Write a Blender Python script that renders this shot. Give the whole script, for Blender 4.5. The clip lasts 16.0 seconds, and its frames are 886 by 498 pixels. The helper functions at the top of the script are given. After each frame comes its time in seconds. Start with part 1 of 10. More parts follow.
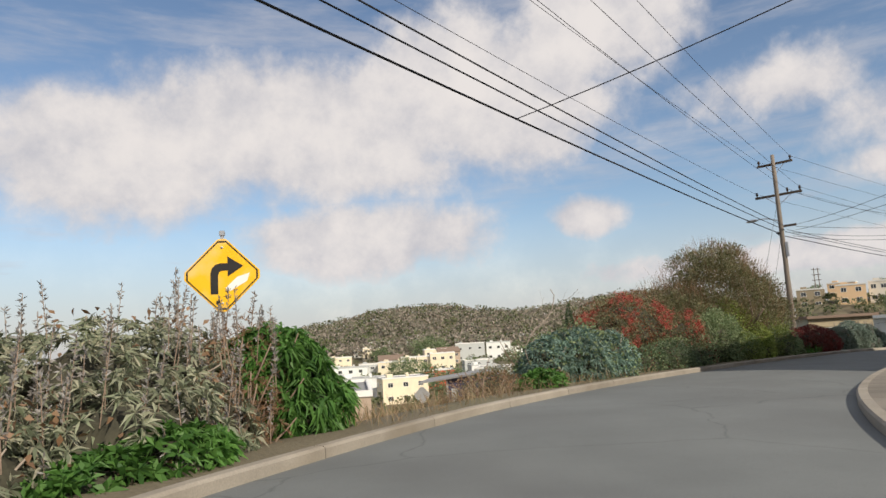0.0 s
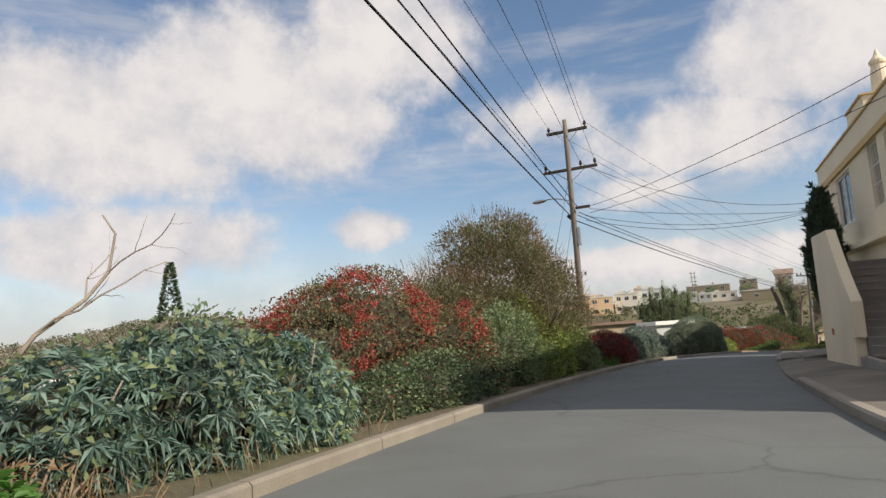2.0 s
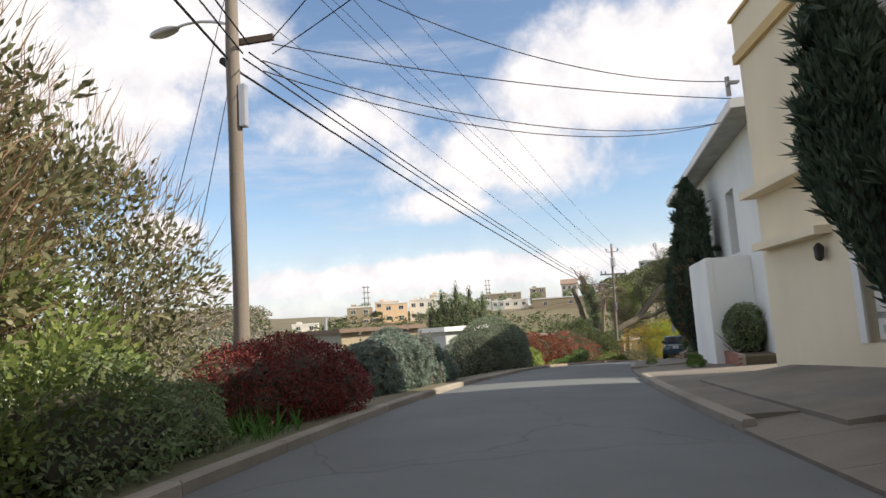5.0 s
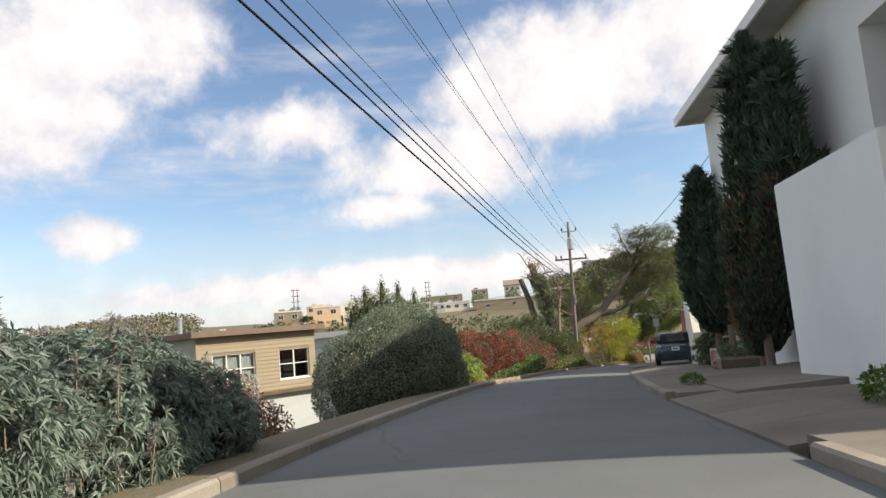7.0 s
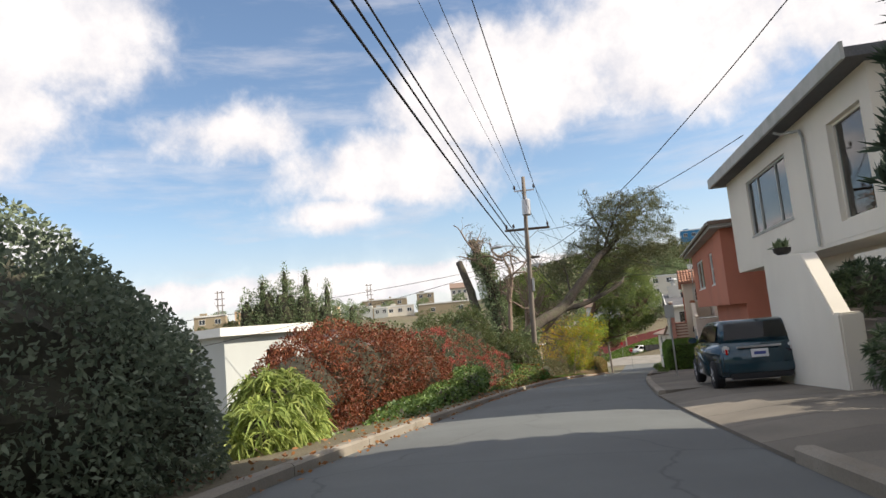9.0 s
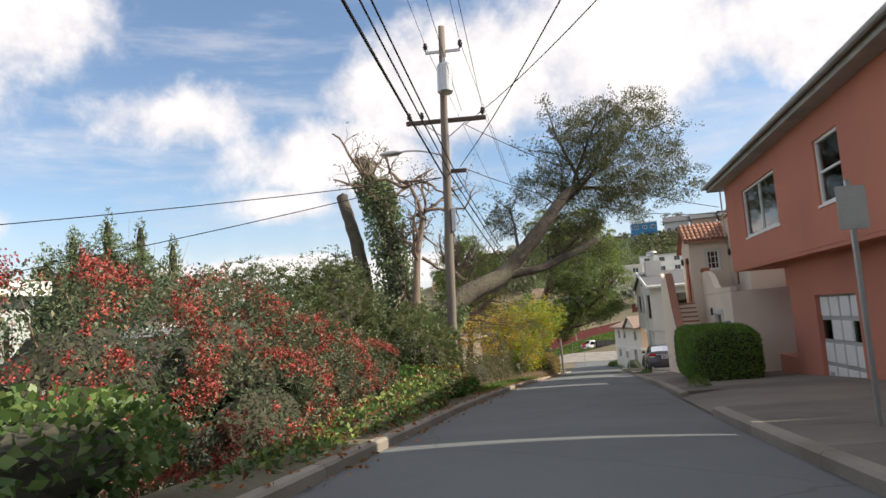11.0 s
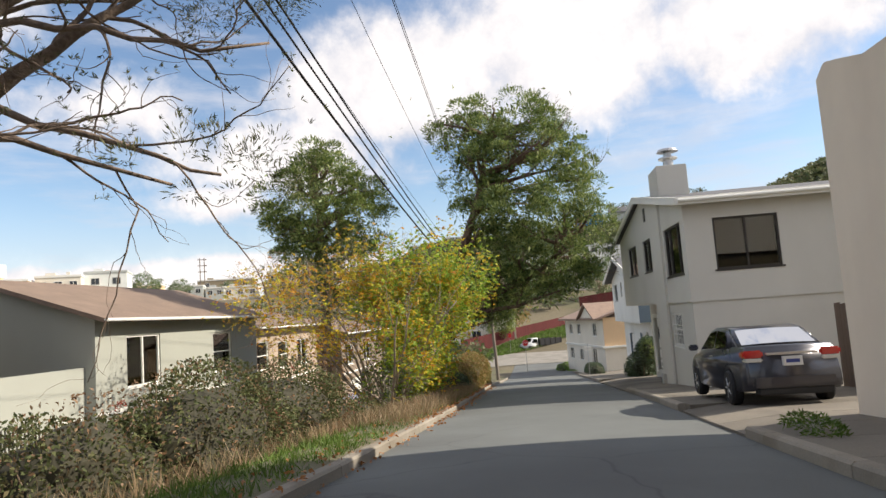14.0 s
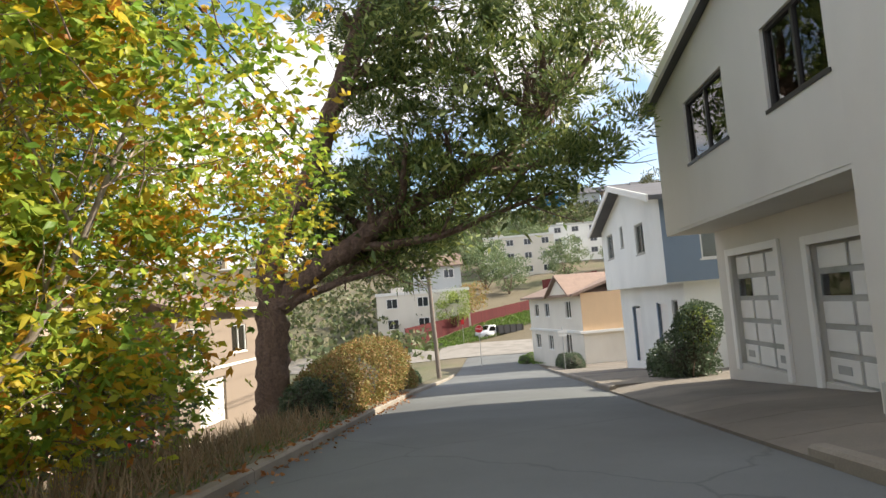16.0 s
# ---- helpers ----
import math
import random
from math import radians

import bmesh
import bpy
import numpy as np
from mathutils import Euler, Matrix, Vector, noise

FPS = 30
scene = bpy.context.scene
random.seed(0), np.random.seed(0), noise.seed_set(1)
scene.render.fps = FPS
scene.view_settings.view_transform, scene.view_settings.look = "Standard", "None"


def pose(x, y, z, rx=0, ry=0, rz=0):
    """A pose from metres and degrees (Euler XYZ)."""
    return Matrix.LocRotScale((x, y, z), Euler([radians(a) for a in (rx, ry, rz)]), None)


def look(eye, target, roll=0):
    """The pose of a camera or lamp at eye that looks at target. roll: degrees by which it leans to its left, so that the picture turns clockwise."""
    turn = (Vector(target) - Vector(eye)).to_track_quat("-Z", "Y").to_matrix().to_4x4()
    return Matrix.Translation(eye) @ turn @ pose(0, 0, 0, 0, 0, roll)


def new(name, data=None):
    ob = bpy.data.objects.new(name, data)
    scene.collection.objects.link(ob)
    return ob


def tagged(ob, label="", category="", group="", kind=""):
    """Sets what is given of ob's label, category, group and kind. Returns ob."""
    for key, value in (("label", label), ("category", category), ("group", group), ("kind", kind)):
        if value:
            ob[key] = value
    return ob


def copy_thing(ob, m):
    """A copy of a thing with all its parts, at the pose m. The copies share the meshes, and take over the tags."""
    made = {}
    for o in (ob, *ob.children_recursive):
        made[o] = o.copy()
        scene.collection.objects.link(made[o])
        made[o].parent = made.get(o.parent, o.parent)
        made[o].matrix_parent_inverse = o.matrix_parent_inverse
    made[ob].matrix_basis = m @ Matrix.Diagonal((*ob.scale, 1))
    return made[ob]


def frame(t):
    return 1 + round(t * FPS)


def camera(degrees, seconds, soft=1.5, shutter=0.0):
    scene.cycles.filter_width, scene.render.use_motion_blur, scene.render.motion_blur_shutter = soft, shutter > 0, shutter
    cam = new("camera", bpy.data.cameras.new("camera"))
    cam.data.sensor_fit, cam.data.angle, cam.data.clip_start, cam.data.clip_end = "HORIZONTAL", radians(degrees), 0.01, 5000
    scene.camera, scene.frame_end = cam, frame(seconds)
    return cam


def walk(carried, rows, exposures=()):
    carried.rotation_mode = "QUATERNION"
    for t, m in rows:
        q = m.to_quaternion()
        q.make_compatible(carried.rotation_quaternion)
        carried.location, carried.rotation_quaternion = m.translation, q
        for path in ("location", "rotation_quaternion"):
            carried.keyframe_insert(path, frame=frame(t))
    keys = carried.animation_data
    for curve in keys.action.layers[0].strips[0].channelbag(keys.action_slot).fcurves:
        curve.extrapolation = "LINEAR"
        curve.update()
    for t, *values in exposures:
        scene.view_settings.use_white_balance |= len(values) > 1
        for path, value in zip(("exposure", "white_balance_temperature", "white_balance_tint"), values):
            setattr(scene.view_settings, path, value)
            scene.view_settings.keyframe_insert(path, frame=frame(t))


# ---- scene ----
cam = camera(66.9, 16.0)
PATH = [
    (0.0, pose(0.000, 0.000, 1.100, 97.40, 3.40, 0.40)),
    (0.5, pose(0.615, 2.829, 0.977, 97.20, 4.50, -4.20)),
    (1.0, pose(1.353, 5.596, 0.916, 98.20, 3.80, -8.00)),
    (1.5, pose(2.460, 8.303, 0.916, 97.90, 3.50, -13.20)),
    (2.0, pose(3.752, 10.885, 0.854, 97.20, 3.90, -18.30)),
    (2.5, pose(5.289, 13.407, 0.793, 97.30, 3.50, -23.20)),
    (3.0, pose(7.011, 15.806, 0.731, 96.80, 3.30, -27.40)),
    (3.5, pose(8.856, 18.142, 0.670, 96.60, 3.20, -30.20)),
    (4.0, pose(10.824, 20.541, 0.547, 96.60, 3.40, -32.20)),
    (4.5, pose(12.853, 22.878, 0.485, 96.70, 3.60, -33.80)),
    (7.0, pose(24.662, 35.424, -0.007, 96.80, 5.00, -39.90)),
    (7.5, pose(27.429, 38.069, -0.192, 96.90, 5.00, -41.60)),
    (8.0, pose(30.381, 40.651, -0.314, 96.80, 5.40, -42.60)),
    (8.5, pose(33.395, 43.234, -0.499, 97.10, 5.10, -43.20)),
    (9.0, pose(36.654, 45.879, -0.683, 97.00, 5.30, -44.20)),
    (9.5, pose(40.040, 48.490, -0.867, 96.90, 5.10, -45.20)),
    (10.0, pose(43.530, 51.040, -1.104, 96.60, 4.80, -46.40)),
    (10.5, pose(47.080, 53.530, -1.347, 96.25, 4.50, -47.60)),
    (11.0, pose(50.680, 55.930, -1.580, 96.08, 4.20, -48.80)),
    (11.5, pose(54.280, 58.220, -1.812, 96.20, 3.90, -49.90)),
    (12.0, pose(57.865, 60.389, -2.042, 96.40, 3.60, -50.80)),
    (12.5, pose(61.507, 62.553, -2.313, 96.20, 3.60, -52.10)),
    (13.0, pose(65.263, 64.707, -2.628, 96.00, 3.50, -51.80)),
    (13.5, pose(69.044, 66.830, -2.942, 96.00, 3.90, -52.40)),
    (14.0, pose(72.737, 68.932, -3.214, 95.80, 4.10, -53.90)),
    (14.5, pose(76.513, 70.999, -3.528, 95.60, 4.40, -54.80)),
    (15.0, pose(80.315, 73.034, -3.842, 95.00, 4.80, -55.50)),
    (15.5, pose(84.164, 74.952, -4.236, 94.90, 4.80, -56.50)),
    (16.0, pose(87.930, 76.905, -4.548, 94.90, 4.50, -57.30)),
]
EXPOSURE = [(0.0, -0.06), (1.0, -0.02), (2.5, 0.06), (3.5, 0.36), (4.5, 0.48), (8.0, 0.42), (9.0, 0.45), (11.5, 0.5), (12.5, 0.85), (13.5, 0.78), (14.0, 0.48), (15.0, 0.34), (15.5, 0.55), (16.0, 1.0)]
walk(cam, PATH, EXPOSURE)

# ---- world, sun ----
SUN_AZ, SUN_EL = -52.0, 35.0
world = bpy.data.worlds.new("sky")
scene.world = world
world.use_nodes = True
wt = world.node_tree
wt.nodes.clear()


def wnode(kind, **values):
    n = wt.nodes.new(kind)
    for k, v in values.items():
        n.inputs[k].default_value = v
    return n


def wmath(op, a, b=None, c=None):
    n = wt.nodes.new("ShaderNodeMath")
    n.operation = op
    for i, v in enumerate((a, b, c)):
        if v is None:
            continue
        if isinstance(v, (int, float)):
            n.inputs[i].default_value = v
        else:
            wt.links.new(v, n.inputs[i])
    return n.outputs[0]


def wsmooth(v, lo, hi):
    n = wt.nodes.new("ShaderNodeMapRange")
    n.interpolation_type = "SMOOTHSTEP"
    wt.links.new(v, n.inputs["Value"])
    n.inputs["From Min"].default_value, n.inputs["From Max"].default_value = lo, hi
    return n.outputs["Result"]


sky = wt.nodes.new("ShaderNodeTexSky")
sky.sky_type = "NISHITA"
sky.sun_disc = False
sky.sun_elevation = radians(SUN_EL)
sky.sun_rotation = radians(90 - SUN_AZ)
sky.air_density, sky.dust_density, sky.ozone_density = 1.0, 0.6, 1.6
geo = wt.nodes.new("ShaderNodeTexCoord")
way = geo.outputs["Generated"]
sep = wt.nodes.new("ShaderNodeSeparateXYZ")
wt.links.new(way, sep.inputs[0])
# clouds lie on a flat layer: heads stand up from it, feet are level
warp = wnode("ShaderNodeTexNoise", Scale=7.0, Detail=5.0, Roughness=0.6)
wt.links.new(way, warp.inputs["Vector"])
lump = wnode("ShaderNodeTexNoise", Scale=15.0, Detail=8.0, Roughness=0.62)
wt.links.new(way, lump.inputs["Vector"])
wisp_map = wt.nodes.new("ShaderNodeMapping")
wisp_map.inputs["Scale"].default_value = (1.6, 1.6, 9.0)
wt.links.new(way, wisp_map.inputs[0])
wisp = wnode("ShaderNodeTexNoise", Scale=2.2, Detail=7.0, Roughness=0.6)
wt.links.new(wisp_map.outputs[0], wisp.inputs["Vector"])


def bank(az, el, wide, high, strength=1.0):
    """A soft bank of cloud round a direction of the sky; wide and high in degrees."""
    a, e = radians(az), radians(el)
    f = Vector((math.cos(a) * math.cos(e), math.sin(a) * math.cos(e), math.sin(e)))
    r = Vector((math.sin(a), -math.cos(a), 0))
    u = r.cross(f)
    out = []
    for axis, size in ((r, wide), (u, high)):
        dot = wt.nodes.new("ShaderNodeVectorMath")
        dot.operation = "DOT_PRODUCT"
        wt.links.new(way, dot.inputs[0])
        dot.inputs[1].default_value = axis
        q = wmath("DIVIDE", dot.outputs["Value"], math.sin(radians(size)))
        out.append(wmath("MULTIPLY", q, q))
    dist = wmath("SQRT", wmath("ADD", out[0], out[1]))
    front = wt.nodes.new("ShaderNodeVectorMath")
    front.operation = "DOT_PRODUCT"
    wt.links.new(way, front.inputs[0])
    front.inputs[1].default_value = f
    dist = wmath("ADD", dist, wmath("MULTIPLY", wmath("LESS_THAN", front.outputs["Value"], 0.2), 9.0))
    return wmath("MULTIPLY", wmath("SUBTRACT", 1.0, dist), strength)


banks = [bank(*b) for b in (
    (100, 18, 22, 8, 1.0), (86, 20, 14, 8.5, 1.1), (75, 24.5, 10, 6.5, 1.0), (116, 15, 14, 7, .9),
    (96, 8.5, 13, 4.2, .9), (77.5, 9.2, 4, 2.2, .9), (52, 4.6, 34, 2.0, 1.0), (38, 20, 13, 6.5, 1.15),
    (24, 22, 13, 8, 1.1), (49, 14, 12, 4.2, .8), (8, 22, 14, 7, 1.0), (54, 10.5, 6, 2.0, .8), (62, 17.5, 9, 3.0, .55))]
mass = banks[0]
for b in banks[1:]:
    mass = wmath("MAXIMUM", mass, b)
field = wmath("ADD", mass, wmath("MULTIPLY", wmath("SUBTRACT", warp.outputs["Fac"], 0.5), 1.0))
field = wmath("ADD", field, wmath("MULTIPLY", wmath("SUBTRACT", lump.outputs["Fac"], 0.5), 0.7))
dense = wsmooth(field, -0.06, 0.46)
thin = wmath("MULTIPLY", wsmooth(wisp.outputs["Fac"], 0.44, 0.72), 0.55)
low = wmath("MULTIPLY", wsmooth(sep.outputs["Z"], 0.2, 0.02), 0.72)
# bright patchy cloud added overhead and behind, out of view, to fill shade
ahead = wt.nodes.new("ShaderNodeVectorMath")
ahead.operation = "DOT_PRODUCT"
wt.links.new(way, ahead.inputs[0])
ahead.inputs[1].default_value = (0.5, 0.866, 0.0)
rest = wmath("MAXIMUM", wsmooth(sep.outputs["Z"], 0.5, 0.68), wsmooth(ahead.outputs["Value"], 0.1, -0.3))
fill_cloud = wmath("MULTIPLY", wsmooth(wmath("ADD", warp.outputs["Fac"], wmath("MULTIPLY", lump.outputs["Fac"], 0.4)), 0.52, 0.7), rest)
cover = wmath("MAXIMUM", wmath("MAXIMUM", dense, fill_cloud), wmath("MAXIMUM", thin, low))
# heads are white, feet and hollows greyer
tone = wsmooth(wmath("ADD", wmath("MULTIPLY", lump.outputs["Fac"], 0.8), wmath("MULTIPLY", field, 0.35)), 0.22, 0.85)
shade = wt.nodes.new("ShaderNodeMix")
shade.data_type = "RGBA"
wt.links.new(tone, shade.inputs["Factor"])
shade.inputs["A"].default_value = (4.4, 4.4, 4.8, 1)
shade.inputs["B"].default_value = (6.8, 6.4, 6.2, 1)
blend = wt.nodes.new("ShaderNodeMix")
blend.data_type = "RGBA"
wt.links.new(cover, blend.inputs["Factor"])
wt.links.new(sky.outputs["Color"], blend.inputs["A"])
wt.links.new(shade.outputs["Result"], blend.inputs["B"])
back = wnode("ShaderNodeBackground", Strength=0.125)
wt.links.new(blend.outputs["Result"], back.inputs["Color"])
outw = wt.nodes.new("ShaderNodeOutputWorld")
wt.links.new(back.outputs[0], outw.inputs["Surface"])

sun = new("sun", bpy.data.lights.new("sun", "SUN"))
sun.data.energy, sun.data.angle, sun.data.color = 5.0, radians(0.6), (1.0, 0.9, 0.76)
a_, e_ = radians(SUN_AZ), radians(SUN_EL)
sun.matrix_world = look((math.cos(a_) * math.cos(e_) * 200, math.sin(a_) * math.cos(e_) * 200, math.sin(e_) * 200), (0, 0, 0))

# ---- materials ----
def material(name, base, rough=0.8, vary=0.25, fine=40.0, coarse=1.5, bump=0.2, metal=0.0, spec=0.4, streak=0.0, dirt=None, dirt_amount=0.0, pick=0.0, bump_size=0.01):
    """A worn surface: grain and stains at two sizes, relief, optional streaks that run down, dirt patches and per-piece change."""
    m = bpy.data.materials.new(name)
    m.use_nodes = True
    t = m.node_tree
    nodes, link = t.nodes, t.links.new
    bsdf = nodes["Principled BSDF"]
    bsdf.inputs["Metallic"].default_value = metal
    bsdf.inputs["Specular IOR Level"].default_value = spec
    tc = nodes.new("ShaderNodeTexCoord")
    n1 = nodes.new("ShaderNodeTexNoise")
    n1.inputs["Scale"].default_value, n1.inputs["Detail"].default_value = fine, 6
    n2 = nodes.new("ShaderNodeTexNoise")
    n2.inputs["Scale"].default_value, n2.inputs["Detail"].default_value, n2.inputs["Roughness"].default_value = coarse, 8, 0.65
    link(tc.outputs["Object"], n1.inputs["Vector"])
    mp = nodes.new("ShaderNodeMapping")
    mp.inputs["Scale"].default_value = (1, 1, 1 - streak)
    link(tc.outputs["Object"], mp.inputs[0])
    link(mp.outputs[0], n2.inputs["Vector"])
    add = nodes.new("ShaderNodeMath")
    add.operation = "MULTIPLY_ADD"
    link(n1.outputs["Fac"], add.inputs[0])
    add.inputs[1].default_value = 0.45
    sc = nodes.new("ShaderNodeMath")
    sc.operation = "MULTIPLY"
    sc.inputs[1].default_value = 0.55
    link(n2.outputs["Fac"], sc.inputs[0])
    link(sc.outputs[0], add.inputs[2])
    ramp = nodes.new("ShaderNodeMapRange")
    ramp.inputs["From Min"].default_value, ramp.inputs["From Max"].default_value = 0.3, 0.7
    ramp.inputs["To Min"].default_value, ramp.inputs["To Max"].default_value = 1 - vary, 1 + vary
    link(add.outputs[0], ramp.inputs["Value"])
    value = ramp.outputs["Result"]
    if pick:
        info = nodes.new("ShaderNodeObjectInfo")
        pr = nodes.new("ShaderNodeMapRange")
        pr.inputs["To Min"].default_value, pr.inputs["To Max"].default_value = 1 - pick, 1 + pick
        link(info.outputs["Random"], pr.inputs["Value"])
        mul = nodes.new("ShaderNodeMath")
        mul.operation = "MULTIPLY"
        link(value, mul.inputs[0])
        link(pr.outputs["Result"], mul.inputs[1])
        value = mul.outputs[0]
    tint = nodes.new("ShaderNodeVectorMath")
    tint.operation = "SCALE"
    tint.inputs[0].default_value = base
    link(value, tint.inputs["Scale"])
    colour = tint.outputs[0]
    if dirt:
        n3 = nodes.new("ShaderNodeTexNoise")
        n3.inputs["Scale"].default_value, n3.inputs["Detail"].default_value = coarse * 0.6, 9
        link(tc.outputs["Object"], n3.inputs["Vector"])
        dr = nodes.new("ShaderNodeMapRange")
        dr.inputs["From Min"].default_value, dr.inputs["From Max"].default_value = 0.48, 0.72
        dr.inputs["To Max"].default_value = dirt_amount
        link(n3.outputs["Fac"], dr.inputs["Value"])
        mx = nodes.new("ShaderNodeMix")
        mx.data_type = "RGBA"
        link(dr.outputs["Result"], mx.inputs["Factor"])
        link(colour, mx.inputs["A"])
        mx.inputs["B"].default_value = (*dirt, 1)
        colour = mx.outputs["Result"]
    link(colour, bsdf.inputs["Base Color"])
    rr = nodes.new("ShaderNodeMapRange")
    rr.inputs["To Min"].default_value, rr.inputs["To Max"].default_value = max(0.02, rough - 0.12), min(1, rough + 0.12)
    link(n2.outputs["Fac"], rr.inputs["Value"])
    link(rr.outputs["Result"], bsdf.inputs["Roughness"])
    if bump:
        b = nodes.new("ShaderNodeBump")
        b.inputs["Strength"].default_value, b.inputs["Distance"].default_value = bump, bump_size
        link(add.outputs[0], b.inputs["Height"])
        link(b.outputs[0], bsdf.inputs["Normal"])
    return m


def leaf_material(name, colours, rough=0.55, through_light=0.3, spec=0.35):
    """Leaves: each one takes its colour from the given range; light passes through them in part."""
    m = bpy.data.materials.new(name)
    m.use_nodes = True
    nodes, link = m.node_tree.nodes, m.node_tree.links.new
    bsdf = nodes["Principled BSDF"]
    g = nodes.new("ShaderNodeNewGeometry")
    ramp = nodes.new("ShaderNodeValToRGB")
    els = ramp.color_ramp.elements
    els[0].position, els[0].color = 0.0, (*colours[0], 1)
    els[1].position, els[1].color = 1.0, (*colours[-1], 1)
    for i, c in enumerate(colours[1:-1]):
        els.new((i + 1) / (len(colours) - 1)).color = (*c, 1)
    link(g.outputs["Random Per Island"], ramp.inputs["Fac"])
    tc = nodes.new("ShaderNodeTexCoord")
    n = nodes.new("ShaderNodeTexNoise")
    n.inputs["Scale"].default_value, n.inputs["Detail"].default_value = 1.1, 4
    link(tc.outputs["Object"], n.inputs["Vector"])
    mr = nodes.new("ShaderNodeMapRange")
    mr.inputs["From Min"].default_value, mr.inputs["From Max"].default_value = 0.3, 0.7
    mr.inputs["To Min"].default_value, mr.inputs["To Max"].default_value = 0.7, 1.3
    link(n.outputs["Fac"], mr.inputs["Value"])
    sc = nodes.new("ShaderNodeVectorMath")
    sc.operation = "SCALE"
    link(ramp.outputs["Color"], sc.inputs[0])
    link(mr.outputs["Result"], sc.inputs["Scale"])
    link(sc.outputs[0], bsdf.inputs["Base Color"])
    bsdf.inputs["Roughness"].default_value = rough
    bsdf.inputs["Specular IOR Level"].default_value = spec
    tr = nodes.new("ShaderNodeBsdfTranslucent")
    link(sc.outputs[0], tr.inputs["Color"])
    mix = nodes.new("ShaderNodeMixShader")
    mix.inputs["Fac"].default_value = through_light
    link(bsdf.outputs[0], mix.inputs[1])
    link(tr.outputs[0], mix.inputs[2])
    link(mix.outputs[0], nodes["Material Output"].inputs["Surface"])
    return m


def glass_material(name, tint=(0.75, 0.8, 0.8), ior=1.9):
    m = bpy.data.materials.new(name)
    m.use_nodes = True
    nodes, link = m.node_tree.nodes, m.node_tree.links.new
    nodes.remove(nodes["Principled BSDF"])
    tr, gl, fr, mix = (nodes.new(k) for k in ("ShaderNodeBsdfTransparent", "ShaderNodeBsdfGlossy", "ShaderNodeFresnel", "ShaderNodeMixShader"))
    tr.inputs["Color"].default_value = (*tint, 1)
    gl.inputs["Roughness"].default_value = 0.02
    fr.inputs["IOR"].default_value = ior
    link(fr.outputs[0], mix.inputs["Fac"])
    link(tr.outputs[0], mix.inputs[1])
    link(gl.outputs[0], mix.inputs[2])
    link(mix.outputs[0], nodes["Material Output"].inputs["Surface"])
    return m


def paint_material(name, base, rough=0.25, coat=0.6, metal=0.0):
    m = material(name, base, rough, 0.06, 300, 0.8, 0.0, metal, 0.5)
    m.node_tree.nodes["Principled BSDF"].inputs["Coat Weight"].default_value = coat
    return m


def road_material():
    m = material("asphalt", (0.138, 0.147, 0.143), 0.85, 0.28, 90, 0.45, 0.5, 0, 0.35, dirt=(0.095, 0.096, 0.094), dirt_amount=0.6)
    nodes, link = m.node_tree.nodes, m.node_tree.links.new
    bsdf = nodes["Principled BSDF"]
    src = bsdf.inputs["Base Color"].links[0].from_socket
    tc = nodes.new("ShaderNodeTexCoord")
    v = nodes.new("ShaderNodeTexVoronoi")
    v.feature = "DISTANCE_TO_EDGE"
    v.inputs["Scale"].default_value = 0.35
    w = nodes.new("ShaderNodeTexNoise")
    w.inputs["Scale"].default_value, w.inputs["Detail"].default_value = 1.2, 6
    ad = nodes.new("ShaderNodeMix")
    ad.data_type = "VECTOR"
    ad.inputs["Factor"].default_value = 0.35
    link(tc.outputs["Object"], w.inputs["Vector"])
    link(tc.outputs["Object"], ad.inputs["A"])
    link(w.outputs["Color"], ad.inputs["B"])
    link(ad.outputs["Result"], v.inputs["Vector"])
    mr = nodes.new("ShaderNodeMapRange")
    mr.inputs["From Max"].default_value = 0.006
    mr.inputs["To Min"].default_value, mr.inputs["To Max"].default_value = 0.72, 1.0
    link(v.outputs["Distance"], mr.inputs["Value"])
    sc = nodes.new("ShaderNodeVectorMath")
    sc.operation = "SCALE"
    link(src, sc.inputs[0])
    link(mr.outputs["Result"], sc.inputs["Scale"])
    link(sc.outputs[0], bsdf.inputs["Base Color"])
    return m


ASPHALT = road_material()
APRON = material("stained_concrete", (0.185, 0.163, 0.132), 0.88, 0.28, 60, 0.7, 0.4, dirt=(0.085, 0.075, 0.06), dirt_amount=0.8, pick=0.14)
CONCRETE = material("concrete", (0.29, 0.27, 0.235), 0.85, 0.22, 60, 0.8, 0.35, dirt=(0.14, 0.125, 0.105), dirt_amount=0.7, pick=0.12)
KERB = material("kerb_concrete", (0.27, 0.24, 0.195), 0.85, 0.25, 50, 1.2, 0.4, dirt=(0.17, 0.14, 0.1), dirt_amount=0.7, pick=0.12)
SOIL = material("soil_and_litter", (0.14, 0.118, 0.075), 0.95, 0.4, 18, 0.12, 0.8, dirt=(0.085, 0.11, 0.04), dirt_amount=0.8, bump_size=0.05)
CREAM = material("cream_stucco", (0.82, 0.715, 0.52), 0.85, 0.07, 120, 0.7, 0.25, streak=0.7, dirt=(0.5, 0.42, 0.3), dirt_amount=0.25)
OCHRE = material("ochre_trim", (0.62, 0.44, 0.2), 0.8, 0.1, 80, 1.0, 0.15)
WHITE = material("white_stucco", (0.8, 0.81, 0.77), 0.85, 0.06, 120, 0.6, 0.25, streak=0.75, dirt=(0.5, 0.52, 0.48), dirt_amount=0.3)
IVORY = material("ivory_stucco", (0.75, 0.7, 0.6), 0.85, 0.07, 120, 0.6, 0.25, streak=0.7, dirt=(0.45, 0.4, 0.32), dirt_amount=0.25)
